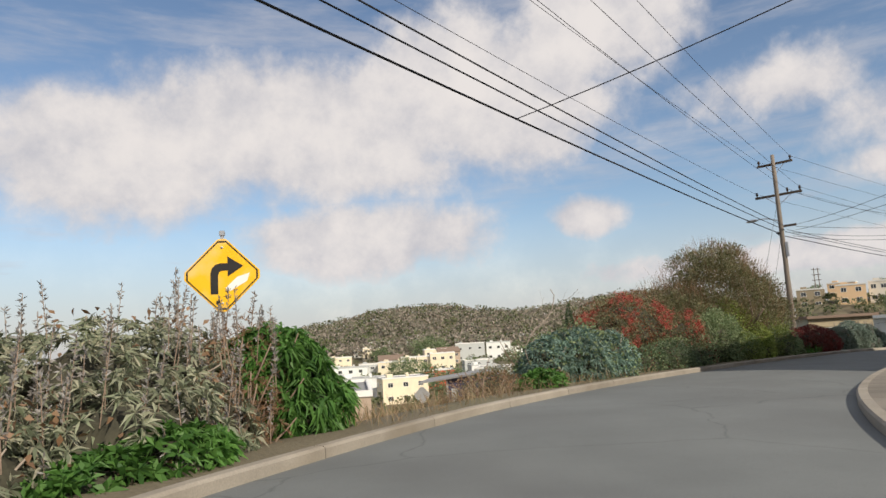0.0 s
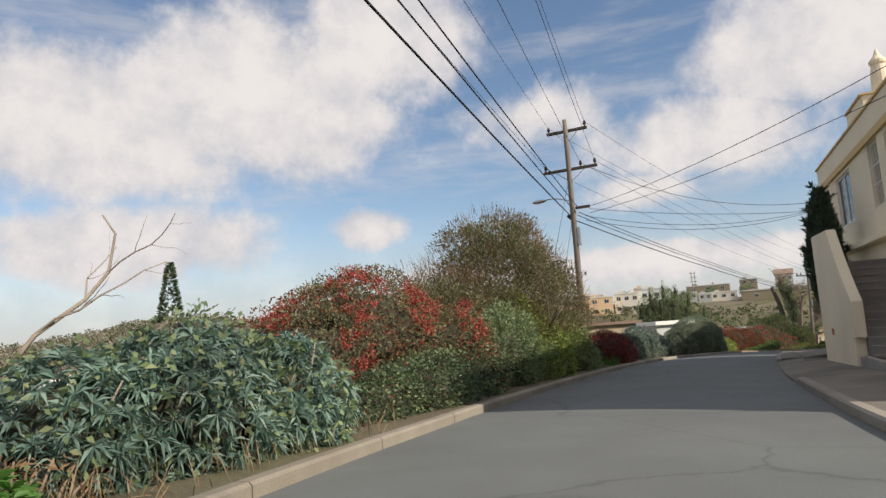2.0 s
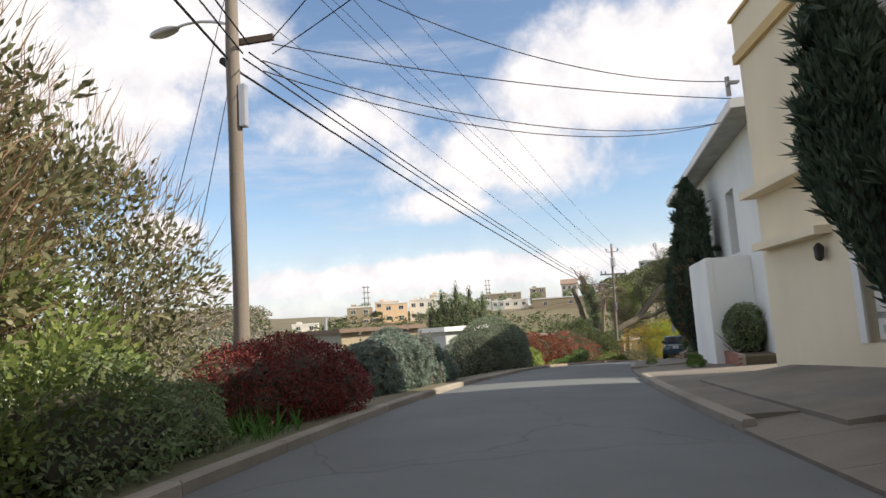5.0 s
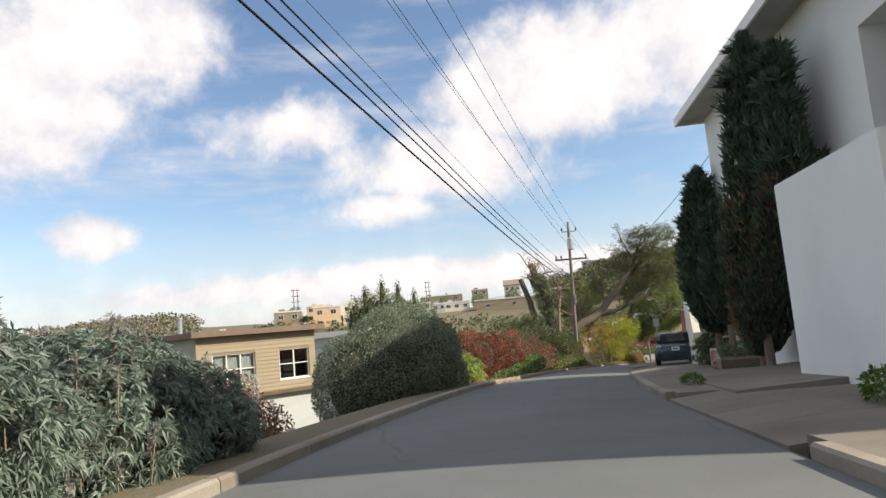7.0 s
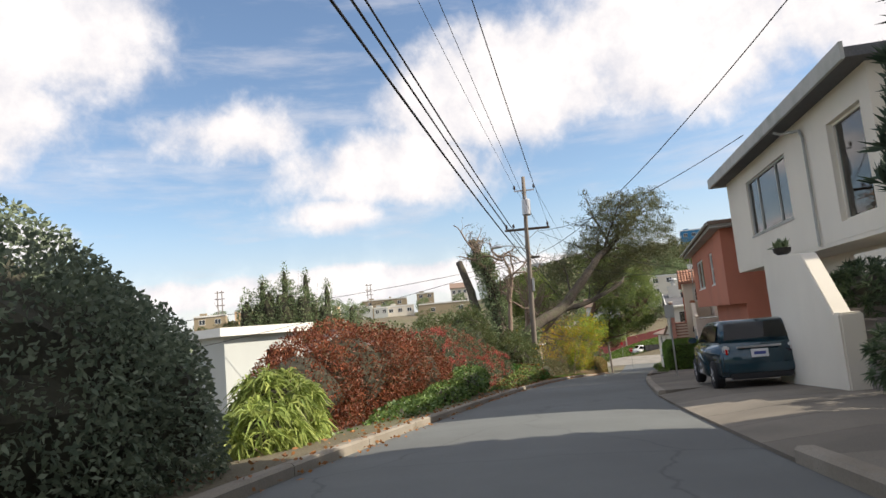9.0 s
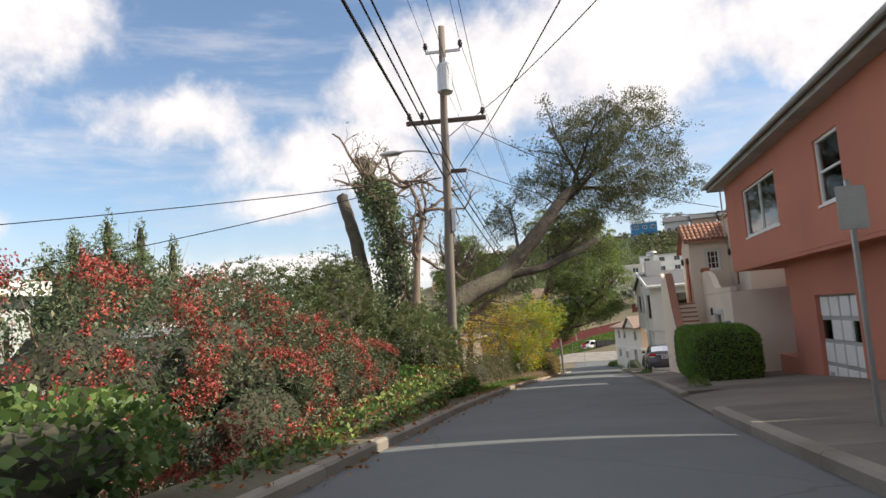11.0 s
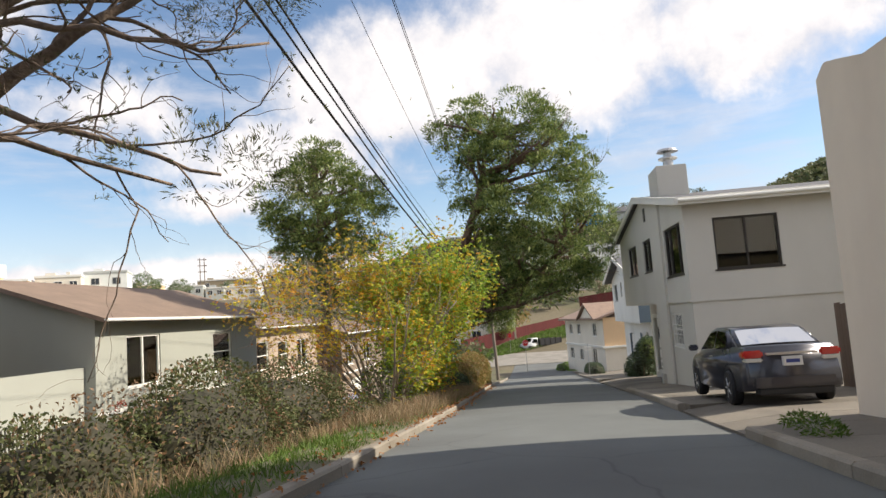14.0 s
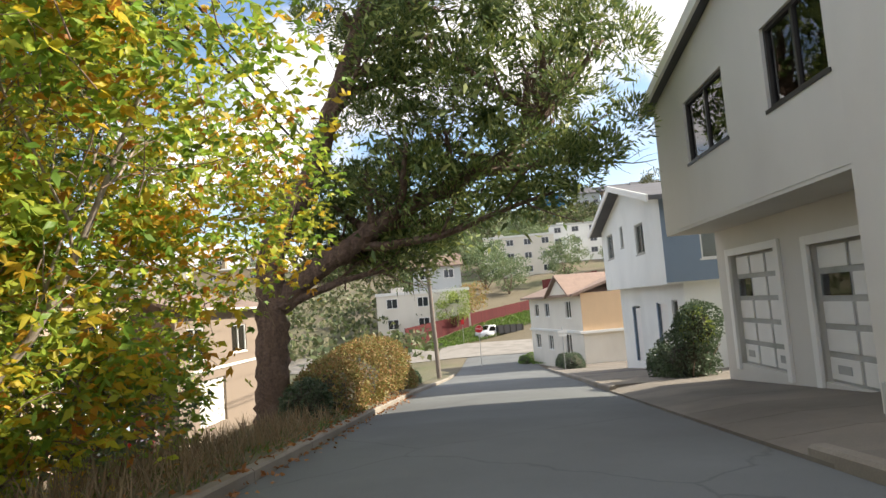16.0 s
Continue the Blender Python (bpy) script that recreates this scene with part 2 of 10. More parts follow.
BRICKRED = material("terracotta_stucco", (0.52, 0.2, 0.13), 0.85, 0.1, 100, 0.7, 0.3, streak=0.6, dirt=(0.34, 0.13, 0.09), dirt_amount=0.4)
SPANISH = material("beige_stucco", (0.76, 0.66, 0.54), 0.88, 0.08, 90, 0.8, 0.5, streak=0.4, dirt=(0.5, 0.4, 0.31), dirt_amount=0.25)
GREIGE = material("greige_stucco", (0.62, 0.6, 0.54), 0.85, 0.06, 120, 0.6, 0.3, streak=0.6, dirt=(0.4, 0.37, 0.32), dirt_amount=0.25)
BLUEGREY = material("blue_grey_paint", (0.2, 0.26, 0.33), 0.7, 0.08, 90, 0.8, 0.15)
PEACH = material("peach_stucco", (0.78, 0.55, 0.33), 0.85, 0.07, 90, 0.7, 0.2, streak=0.5)
TAN = material("tan_paint", (0.34, 0.28, 0.185), 0.8, 0.1, 60, 0.8, 0.15, pick=0.05)
OLIVE = material("grey_green_siding", (0.34, 0.35, 0.28), 0.8, 0.1, 60, 0.8, 0.15, pick=0.06)
PALEGREY = material("pale_grey_stucco", (0.5, 0.52, 0.5), 0.85, 0.07, 100, 0.7, 0.2, streak=0.5)
SAGEGREY = material("sage_grey_stucco", (0.34, 0.35, 0.31), 0.85, 0.07, 100, 0.7, 0.2, streak=0.5)
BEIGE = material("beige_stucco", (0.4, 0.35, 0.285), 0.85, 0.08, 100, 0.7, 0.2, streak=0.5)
UMBER = material("umber_stucco", (0.24, 0.19, 0.145), 0.85, 0.08, 100, 0.7, 0.2, streak=0.5)
MUDBROWN = material("brown_stucco", (0.42, 0.33, 0.25), 0.85, 0.08, 100, 0.7, 0.2, streak=0.5)
TRIM = material("white_trim_paint", (0.78, 0.77, 0.72), 0.55, 0.06, 90, 1.5, 0.1)
DARKTRIM = material("dark_bronze_metal", (0.05, 0.045, 0.04), 0.45, 0.15, 90, 2, 0.05, 0.3)
GREYTRIM = material("weathered_grey_paint", (0.42, 0.42, 0.39), 0.75, 0.2, 60, 2.0, 0.2, dirt=(0.2, 0.22, 0.17), dirt_amount=0.6)
SHINGLE = material("brown_shingle", (0.2, 0.145, 0.11), 0.95, 0.3, 30, 1.2, 0.7)
GREYROOF = material("grey_shingle", (0.12, 0.12, 0.125), 0.95, 0.3, 30, 1.2, 0.7)
REDROOF = material("red_roof_tile", (0.28, 0.2, 0.155), 0.85, 0.25, 30, 2, 0.5)
TILE = material("barrel_tile_clay", (0.4, 0.21, 0.14), 0.85, 0.3, 40, 3, 0.4, dirt=(0.2, 0.16, 0.13), dirt_amount=0.6, pick=0.22)
TREAD = material("terracotta_tread", (0.34, 0.16, 0.11), 0.75, 0.2, 50, 2, 0.3, pick=0.08)
GREYSTEP = material("grey_painted_step", (0.24, 0.215, 0.2), 0.75, 0.2, 50, 2, 0.3, pick=0.08)
BRICK = material("red_brick", (0.36, 0.15, 0.1), 0.9, 0.3, 60, 3, 0.5, pick=0.25)
MORTAR = material("mortar", (0.38, 0.34, 0.3), 0.95, 0.2, 80, 2, 0.3)
POLEWOOD = material("weathered_pole_wood", (0.2, 0.17, 0.14), 0.9, 0.3, 50, 4.0, 0.7, streak=0.93)
ARMWOOD = material("crossarm_wood", (0.11, 0.085, 0.065), 0.9, 0.3, 50, 4, 0.5)
DEADWOOD = material("weathered_branch", (0.3, 0.25, 0.2), 0.95, 0.3, 30, 3, 0.5)
STEEL = material("galvanised_steel", (0.5, 0.5, 0.5), 0.4, 0.15, 80, 3, 0.1, 0.8)
BLACKRUBBER = material("black_rubber", (0.018, 0.018, 0.02), 0.8, 0.2, 90, 4, 0.2)
CABLE = material("black_cable", (0.012, 0.012, 0.014), 0.6, 0.1, 30, 2, 0.0)
CERAMIC = material("brown_ceramic", (0.05, 0.035, 0.03), 0.25, 0.1, 30, 2, 0.0)
SIGNYELLOW = material("sign_yellow", (0.85, 0.47, 0.008), 0.45, 0.05, 60, 4, 0.03, dirt=(0.75, 0.62, 0.4), dirt_amount=0.5)
SIGNBLACK = material("sign_black", (0.02, 0.018, 0.016), 0.5, 0.15, 60, 5, 0.0)
SIGNRED = material("sign_red", (0.55, 0.02, 0.025), 0.45, 0.08, 60, 5, 0.0)
STRIPE = material("yellow_reflector", (0.85, 0.55, 0.01), 0.5, 0.1, 60, 5, 0.0)
REDFENCE = material("red_stained_fence", (0.1, 0.016, 0.016), 0.8, 0.2, 40, 2, 0.3, streak=0.8, pick=0.12)
BROWNFENCE = material("brown_fence_wood", (0.15, 0.105, 0.075), 0.85, 0.25, 40, 2, 0.4, streak=0.85, pick=0.12)
ORANGEDOOR = material("red_orange_door_paint", (0.52, 0.12, 0.06), 0.5, 0.08, 60, 2, 0.1)
PURPLE = material("dark_slate_siding", (0.075, 0.07, 0.11), 0.8, 0.1, 60, 1, 0.2)
TARROOF = material("grey_tar_roof", (0.25, 0.25, 0.25), 0.9, 0.2, 40, 0.6, 0.3)
ORANGEWRAP = material("orange_red_paint", (0.62, 0.1, 0.05), 0.7, 0.08, 60, 1, 0.1)
CURTAIN = material("pale_curtain", (0.55, 0.56, 0.52), 0.9, 0.15, 12, 3, 0.3, streak=0.95)
UNLITROOM = material("unlit_room_black", (0.03, 0.03, 0.032), 0.9, 0.3, 3, 1, 0.0)
TERRAPOT = material("terracotta_pot", (0.4, 0.17, 0.09), 0.8, 0.15, 60, 4, 0.3)
GLASS = glass_material("window_glass")
CARGLASS = glass_material("car_glass", (0.16, 0.18, 0.18), 1.45)
GREYCAR = paint_material("slate_grey_car_paint", (0.045, 0.046, 0.06), 0.3, 0.7, 0.4)
TEALCAR = paint_material("dark_teal_car_paint", (0.012, 0.045, 0.065), 0.25, 0.8, 0.3)
WHITECAR = paint_material("white_car_paint", (0.75, 0.75, 0.75), 0.3, 0.5)
BLACKCAR = paint_material("black_car_paint", (0.02, 0.02, 0.023), 0.25, 0.7)
REDCAR = paint_material("dark_red_car_paint", (0.3, 0.012, 0.02), 0.25, 0.7)
DARKPLASTIC = material("dark_plastic", (0.025, 0.025, 0.027), 0.6, 0.1, 90, 4, 0.05)
REDLAMP = paint_material("red_lamp_lens", (0.5, 0.015, 0.012), 0.15, 0.6)
CLEARLAMP = paint_material("clear_lamp_lens", (0.6, 0.6, 0.58), 0.1, 0.6)
ALLOY = material("alloy_wheel", (0.55, 0.55, 0.56), 0.3, 0.08, 60, 4, 0.0, 0.9)
PLATE = material("plate_white", (0.7, 0.7, 0.7), 0.5, 0.05, 60, 4, 0.0)
PLATEBAR = material("plate_blue_bar", (0.05, 0.07, 0.25), 0.5, 0.05, 60, 4, 0.0)
BARK = material("brown_bark", (0.22, 0.165, 0.125), 0.95, 0.45, 22, 5, 1.0, streak=0.75, bump_size=0.05)
PINEBARK = material("ridged_pine_bark", (0.16, 0.108, 0.08), 0.95, 0.6, 16, 6, 1.0, streak=0.9, bump_size=0.1)
CYPBARK = material("grey_brown_bark", (0.085, 0.07, 0.054), 0.95, 0.6, 14, 4, 1.0, streak=0.5, dirt=(0.09, 0.1, 0.05), dirt_amount=0.6, bump_size=0.09)
TWIG = material("dry_twig", (0.22, 0.16, 0.115), 0.95, 0.35, 30, 5, 0.4)
# dark brown of the filler cores, shade of the inside put into the colour
DARKCORE = material("shaded_core_filler", (0.05, 0.047, 0.03), 0.95, 0.5, 14, 3, 0.8)

L_ECHIUM = leaf_material("echium_leaf", [(0.125, 0.15, 0.0875), (0.213, 0.237, 0.15), (0.3, 0.312, 0.213), (0.375, 0.35, 0.25)])
L_BLUE = leaf_material("blue_green_leaf", [(0.0702, 0.133, 0.101), (0.125, 0.203, 0.156), (0.187, 0.281, 0.234), (0.265, 0.359, 0.296)])
L_GREYGREEN = leaf_material("grey_green_leaf", [(0.1, 0.14, 0.105), (0.15, 0.2, 0.155), (0.21, 0.265, 0.215), (0.27, 0.32, 0.27)])
L_LUSH = leaf_material("lush_green_leaf", [(0.04, 0.11, 0.02), (0.07, 0.17, 0.03), (0.11, 0.23, 0.05)])
L_DARK = leaf_material("dark_green_leaf", [(0.05, 0.078, 0.042), (0.075, 0.115, 0.06), (0.11, 0.155, 0.08), (0.15, 0.19, 0.11)], 0.4)
L_EVERGREEN = leaf_material("evergreen_leaf", [(0.12, 0.155, 0.105), (0.165, 0.205, 0.14), (0.21, 0.25, 0.165), (0.27, 0.31, 0.215)], 0.6, 0.3, 0.2)
L_MID = leaf_material("mid_green_leaf", [(0.11, 0.16, 0.075), (0.16, 0.225, 0.105), (0.22, 0.28, 0.135), (0.27, 0.29, 0.155)])
L_YELLOWGREEN = leaf_material("yellow_green_leaf", [(0.17, 0.24, 0.055), (0.28, 0.35, 0.085), (0.39, 0.44, 0.12)])
L_OLIVE = leaf_material("olive_leaf", [(0.11, 0.122, 0.055), (0.16, 0.165, 0.075), (0.215, 0.205, 0.11), (0.25, 0.22, 0.13)], 0.55, 0.35)
L_RUST = leaf_material("rust_red_leaf", [(0.108, 0.036, 0.0216), (0.204, 0.06, 0.03), (0.288, 0.09, 0.042), (0.12, 0.084, 0.036)])
L_CRIMSON = leaf_material("crimson_leaf", [(0.1, 0.025, 0.0225), (0.188, 0.0375, 0.0312), (0.25, 0.0562, 0.0438)])
L_BERRY = leaf_material("red_berry", [(0.3, 0.05, 0.04), (0.42, 0.085, 0.065), (0.39, 0.12, 0.085)], 0.5, 0.1, 0.3)
L_PINE = leaf_material("pine_needle", [(0.07, 0.11, 0.035), (0.13, 0.19, 0.06), (0.22, 0.275, 0.08), (0.33, 0.36, 0.11)], 0.5, 0.35)
L_CYPRESS = leaf_material("cypress_needle", [(0.05, 0.065, 0.028), (0.09, 0.105, 0.043), (0.14, 0.15, 0.06), (0.2, 0.18, 0.085)], 0.5, 0.2)
L_COLUMN = leaf_material("column_cypress_leaf", [(0.037, 0.06, 0.04), (0.06, 0.092, 0.056), (0.095, 0.13, 0.078)], 0.5, 0.15)
L_PLANE = leaf_material("autumn_leaf", [(0.36, 0.42, 0.045), (0.6, 0.5, 0.045), (0.62, 0.42, 0.04), (0.64, 0.3, 0.04), (0.5, 0.5, 0.05), (0.6, 0.46, 0.045), (0.55, 0.2, 0.045)], 0.5, 0.55)
L_PLANEGREEN = leaf_material("turning_leaf", [(0.15, 0.27, 0.04), (0.24, 0.38, 0.05), (0.36, 0.46, 0.06), (0.48, 0.49, 0.06), (0.2, 0.33, 0.05)], 0.45, 0.5)
L_BRAMBLE = leaf_material("bramble_leaf", [(0.06, 0.075, 0.03), (0.095, 0.115, 0.045), (0.14, 0.155, 0.065), (0.17, 0.13, 0.07)], 0.65, 0.3, 0.2)
L_LIME = leaf_material("lime_leaf", [(0.14, 0.2, 0.06), (0.22, 0.28, 0.085), (0.31, 0.35, 0.11)], 0.5, 0.45)
L_IVY = leaf_material("ivy_leaf", [(0.065, 0.12, 0.035), (0.115, 0.19, 0.05), (0.19, 0.26, 0.075)], 0.45)
L_HEDGE = leaf_material("clipped_hedge_leaf", [(0.078, 0.156, 0.0281), (0.14, 0.25, 0.0437), (0.203, 0.312, 0.0624)])
L_BRONZE = leaf_material("bronze_hedge_leaf", [(0.17, 0.18, 0.05), (0.29, 0.22, 0.07), (0.36, 0.19, 0.085), (0.21, 0.26, 0.07)])
L_GRASS = leaf_material("grass_blade", [(0.07, 0.14, 0.02), (0.11, 0.19, 0.03), (0.17, 0.23, 0.05)])
L_DRY = leaf_material("dry_grass", [(0.22, 0.15, 0.08), (0.3, 0.21, 0.12), (0.36, 0.27, 0.17), (0.16, 0.15, 0.07)])
L_SPIRE = leaf_material("dry_flower_spire", [(0.2, 0.18, 0.16), (0.28, 0.26, 0.24), (0.34, 0.33, 0.31)])
L_DEAD = leaf_material("dead_leaf", [(0.18, 0.11, 0.06), (0.26, 0.15, 0.08), (0.3, 0.2, 0.12)])
# far leaf tones paled to stand in for distance haze
L_HAZEWOOD = leaf_material("hazed_wood_leaf", [(0.17, 0.18, 0.12), (0.24, 0.225, 0.165), (0.33, 0.28, 0.225), (0.37, 0.31, 0.26)])
L_LITTER = leaf_material("fallen_leaf", [(0.35, 0.15, 0.05), (0.42, 0.2, 0.07), (0.28, 0.13, 0.06)])
L_FARGREEN = leaf_material("far_green_leaf", [(0.0702, 0.0966, 0.0439), (0.105, 0.131, 0.0527), (0.157, 0.176, 0.0789), (0.194, 0.176, 0.105)])
L_LAWN = leaf_material("lawn_blade", [(0.12, 0.22, 0.03), (0.18, 0.3, 0.04), (0.25, 0.36, 0.07)])
FARGLASS = paint_material("far_window_glass", (0.03, 0.035, 0.04), 0.08, 0.6)
BLUEHOUSE = material("bright_blue_paint", (0.05, 0.22, 0.42), 0.8, 0.1, 60, 1, 0.1)
L_FEATHER = leaf_material("feathery_spray", [(0.07, 0.1, 0.035), (0.11, 0.15, 0.05), (0.16, 0.19, 0.075), (0.14, 0.11, 0.055)], 0.55, 0.35)

# ---- shared builders ----
def thing(name, place, label, category, group="", kind=""):
    ob = new(name)
    ob.empty_display_size = 0.2
    ob.matrix_world = place
    return tagged(ob, label, category, group, kind)


def put(name, me, mat, parent=None, label="", at=None):
    """Links mesh data as an object, as a part of parent if one is given."""
    if mat is not None and not me.materials:
        me.materials.append(mat)
    ob = new(name, me)
    if parent is not None:
        ob.parent = parent
    if at is not None:
        ob.matrix_local = at
    return tagged(ob, label)


def part(name, bm, mat, parent=None, label="", at=None):
    me = bpy.data.meshes.new(name)
    bm.to_mesh(me)
    bm.free()
    return put(name, me, mat, parent, label, at)


def box(bm, x0, x1, y0, y1, z0, z1, m=None):
    x0, x1, y0, y1, z0, z1 = min(x0, x1), max(x0, x1), min(y0, y1), max(y0, y1), min(z0, z1), max(z0, z1)
    v = [bm.verts.new(p if m is None else m @ Vector(p)) for p in (
        (x0, y0, z0), (x1, y0, z0), (x1, y1, z0), (x0, y1, z0), (x0, y0, z1), (x1, y0, z1), (x1, y1, z1), (x0, y1, z1))]
    for f in ((3, 2, 1, 0), (4, 5, 6, 7), (0, 1, 5, 4), (1, 2, 6, 5), (2, 3, 7, 6), (3, 0, 4, 7)):
        bm.faces.new([v[i] for i in f])
    return v


def boxes(*rows, bevel=0.0):
    bm = bmesh.new()
    for r in rows:
        box(bm, *r)
    if bevel:
        bmesh.ops.bevel(bm, geom=bm.edges[:], offset=bevel, segments=2, affect="EDGES", clamp_overlap=True)
    return bm


def prism(points, y0, y1, bevel=0.0, bm=None):
    """A side outline in (x, z), drawn out from y0 to y1."""
    bm = bm or bmesh.new()
    a = [bm.verts.new((x, y0, z)) for x, z in points]
    b = [bm.verts.new((x, y1, z)) for x, z in points]
    n = len(points)
    bm.faces.new(a)
    bm.faces.new(b[::-1])
    for i in range(n):
        bm.faces.new((a[i], b[i], b[(i + 1) % n], a[(i + 1) % n]))
    bmesh.ops.recalc_face_normals(bm, faces=bm.faces[:])
    if bevel:
        bmesh.ops.bevel(bm, geom=bm.edges[:], offset=bevel, segments=2, affect="EDGES", clamp_overlap=True)
    return bm


def rod(bm, a, b, r, r2=None, sides=10):
    a, b = Vector(a), Vector(b)
    q = (b - a).to_track_quat("Z", "Y").to_matrix().to_4x4()
    m = Matrix.Translation((a + b) / 2) @ q
    bmesh.ops.create_cone(bm, cap_ends=True, segments=sides, radius1=r, radius2=r if r2 is None else r2, depth=(b - a).length, matrix=m)
    return bm


def lathe(profile, sides=16, bm=None, m=None):
    """Turned shape from (radius, height) pairs."""
    bm = bm or bmesh.new()
    m = m or Matrix()
    rings = []
    for r, z in profile:
        rings.append([bm.verts.new(m @ Vector((r * math.cos(2 * math.pi * i / sides), r * math.sin(2 * math.pi * i / sides), z))) for i in range(sides)])
    for lo, hi in zip(rings, rings[1:]):
        for i in range(sides):
            bm.faces.new((lo[i], lo[(i + 1) % sides], hi[(i + 1) % sides], hi[i]))
    bm.faces.new(rings[0][::-1])
    bm.faces.new(rings[-1])
    return bm


def tubes_part(points, r, sides=8):
    """A bent pipe through the given points."""
    bm = bmesh.new()
    for a, b in zip(points, points[1:]):
        rod(bm, a, b, r, sides=sides)
    return bm


def wall_bm(x0, x1, z0, z1, y0, y1, holes=(), bm=None, m=None):
    """A wall along x from y0 to y1 in depth, with rectangular openings (x0, x1, z0, z1) that go through it."""
    bm = bm or bmesh.new()
    holes = [(max(h[0], x0), min(h[1], x1), max(h[2], z0), min(h[3], z1)) for h in holes]
    xs = sorted({round(v, 4) for v in (x0, x1, *[h[0] for h in holes], *[h[1] for h in holes])})
    zs = sorted({round(v, 4) for v in (z0, z1, *[h[2] for h in holes], *[h[3] for h in holes])})
    full = set()
    for i in range(len(xs) - 1):
        for k in range(len(zs) - 1):
            x, z = (xs[i] + xs[i + 1]) / 2, (zs[k] + zs[k + 1]) / 2
            if not any(h[0] < x < h[1] and h[2] < z < h[3] for h in holes):
                full.add((i, k))
    made = {}

    def vert(i, j, k):
        if (i, j, k) not in made:
            p = Vector((xs[i], (y0, y1)[j], zs[k]))
            made[i, j, k] = bm.verts.new(p if m is None else m @ p)
        return made[i, j, k]

    for i, k in sorted(full):
        rings = [((i, 0, k), (i + 1, 0, k), (i + 1, 0, k + 1), (i, 0, k + 1)), ((i, 1, k), (i, 1, k + 1), (i + 1, 1, k + 1), (i + 1, 1, k))]
        if (i - 1, k) not in full:
            rings.append(((i, 0, k), (i, 0, k + 1), (i, 1, k + 1), (i, 1, k)))
        if (i + 1, k) not in full:
            rings.append(((i + 1, 0, k), (i + 1, 1, k), (i + 1, 1, k + 1), (i + 1, 0, k + 1)))
        if (i, k - 1) not in full:
            rings.append(((i, 0, k), (i, 1, k), (i + 1, 1, k), (i + 1, 0, k)))
        if (i, k + 1) not in full:
            rings.append(((i, 0, k + 1), (i + 1, 0, k + 1), (i + 1, 1, k + 1), (i, 1, k + 1)))
        for r in rings:
            bm.faces.new([vert(*q) for q in r])
    return bm


SIDE = Matrix(((0, -1, 0, 0), (1, 0, 0, 0), (0, 0, 1, 0), (0, 0, 0, 1)))


def window(house, at, w, h, mat=None, style="double", curtain=False, deep=0.09, sill=True, bars=0):
    """A window set into an opening; at: the pose of its lower left corner, x along the wall, y inwards."""
    mat = mat or TRIM
    f = 0.06
    frame_ob = part("window", wall_bm(0, w, 0, h, 0, deep, [(f, w - f, f, h - f)]), mat, house, at=at)
    cuts = {"double": [0.5], "triple": [0.27, 0.73], "twosash": [0.5], "threesash": [0.34, 0.66], "none": []}.get(style, [])
    for u in cuts:
        part("mullion", boxes((w * u - f / 2, w * u + f / 2, 0.01, deep, f, h - f)), mat, frame_ob)
    if style in ("sash", "twosash", "threesash"):
        edges = [f, *[w * u for u in cuts], w - f]
        for i, (x0, x1) in enumerate(zip(edges, edges[1:])):
            part("meeting_rail", boxes((x0 + (f / 2 if i else 0), x1 - (f / 2 if i < len(edges) - 2 else 0), 0.015, deep, h / 2 - 0.022, h / 2 + 0.022)), mat, frame_ob)
    if style == "grid":
        for k in (1, 2):
            part("glazing_bar", boxes((w * k / 3 - 0.012, w * k / 3 + 0.012, 0.02, deep, f, h - f)), mat, frame_ob)
            part("glazing_bar", boxes((f, w - f, 0.024, deep - 0.004, h * k / 3 - 0.012, h * k / 3 + 0.012)), mat, frame_ob)
    pane = part("pane", boxes((f, w - f, deep * 0.5, deep * 0.5 + 0.008, f, h - f)), GLASS, frame_ob)
    pane.visible_shadow = False
    # near-black sheet behind the pane stands in for the unlit room
    part("room_shade", boxes((-0.1, w + 0.1, deep + 0.5, deep + 0.55, -0.1, h + 0.1)), UNLITROOM, frame_ob)
    if curtain:
        bm = bmesh.new()
        n = max(6, int(w / 0.08))
        for i in range(n):
            x = f + (w - 2 * f) * i / n
            box(bm, x, x + (w - 2 * f) / n, deep + 0.05 + 0.02 * (i % 2), deep + 0.07 + 0.02 * (i % 2), f, h - f)
        part("curtain", bm, CURTAIN, frame_ob, "pale curtain")
    if sill:
        part("sill", boxes((-0.06, w + 0.06, -0.07, 0.02, -0.05, 0.004)), mat, frame_ob)
    if bars:
        for i in range(bars):
            x = w * (i + 0.5) / bars
            part("security_bar", rod(bmesh.new(), (x, -0.05, 0.0), (x, -0.05, h), 0.009, sides=6), TRIM, frame_ob)
        for z in (0.05, h * 0.36, h * 0.64, h - 0.05):
            part("crossbar", boxes((0, w, -0.056, -0.044, z - 0.012, z + 0.012)), TRIM, frame_ob, "white-painted iron crossbar")
    return frame_ob


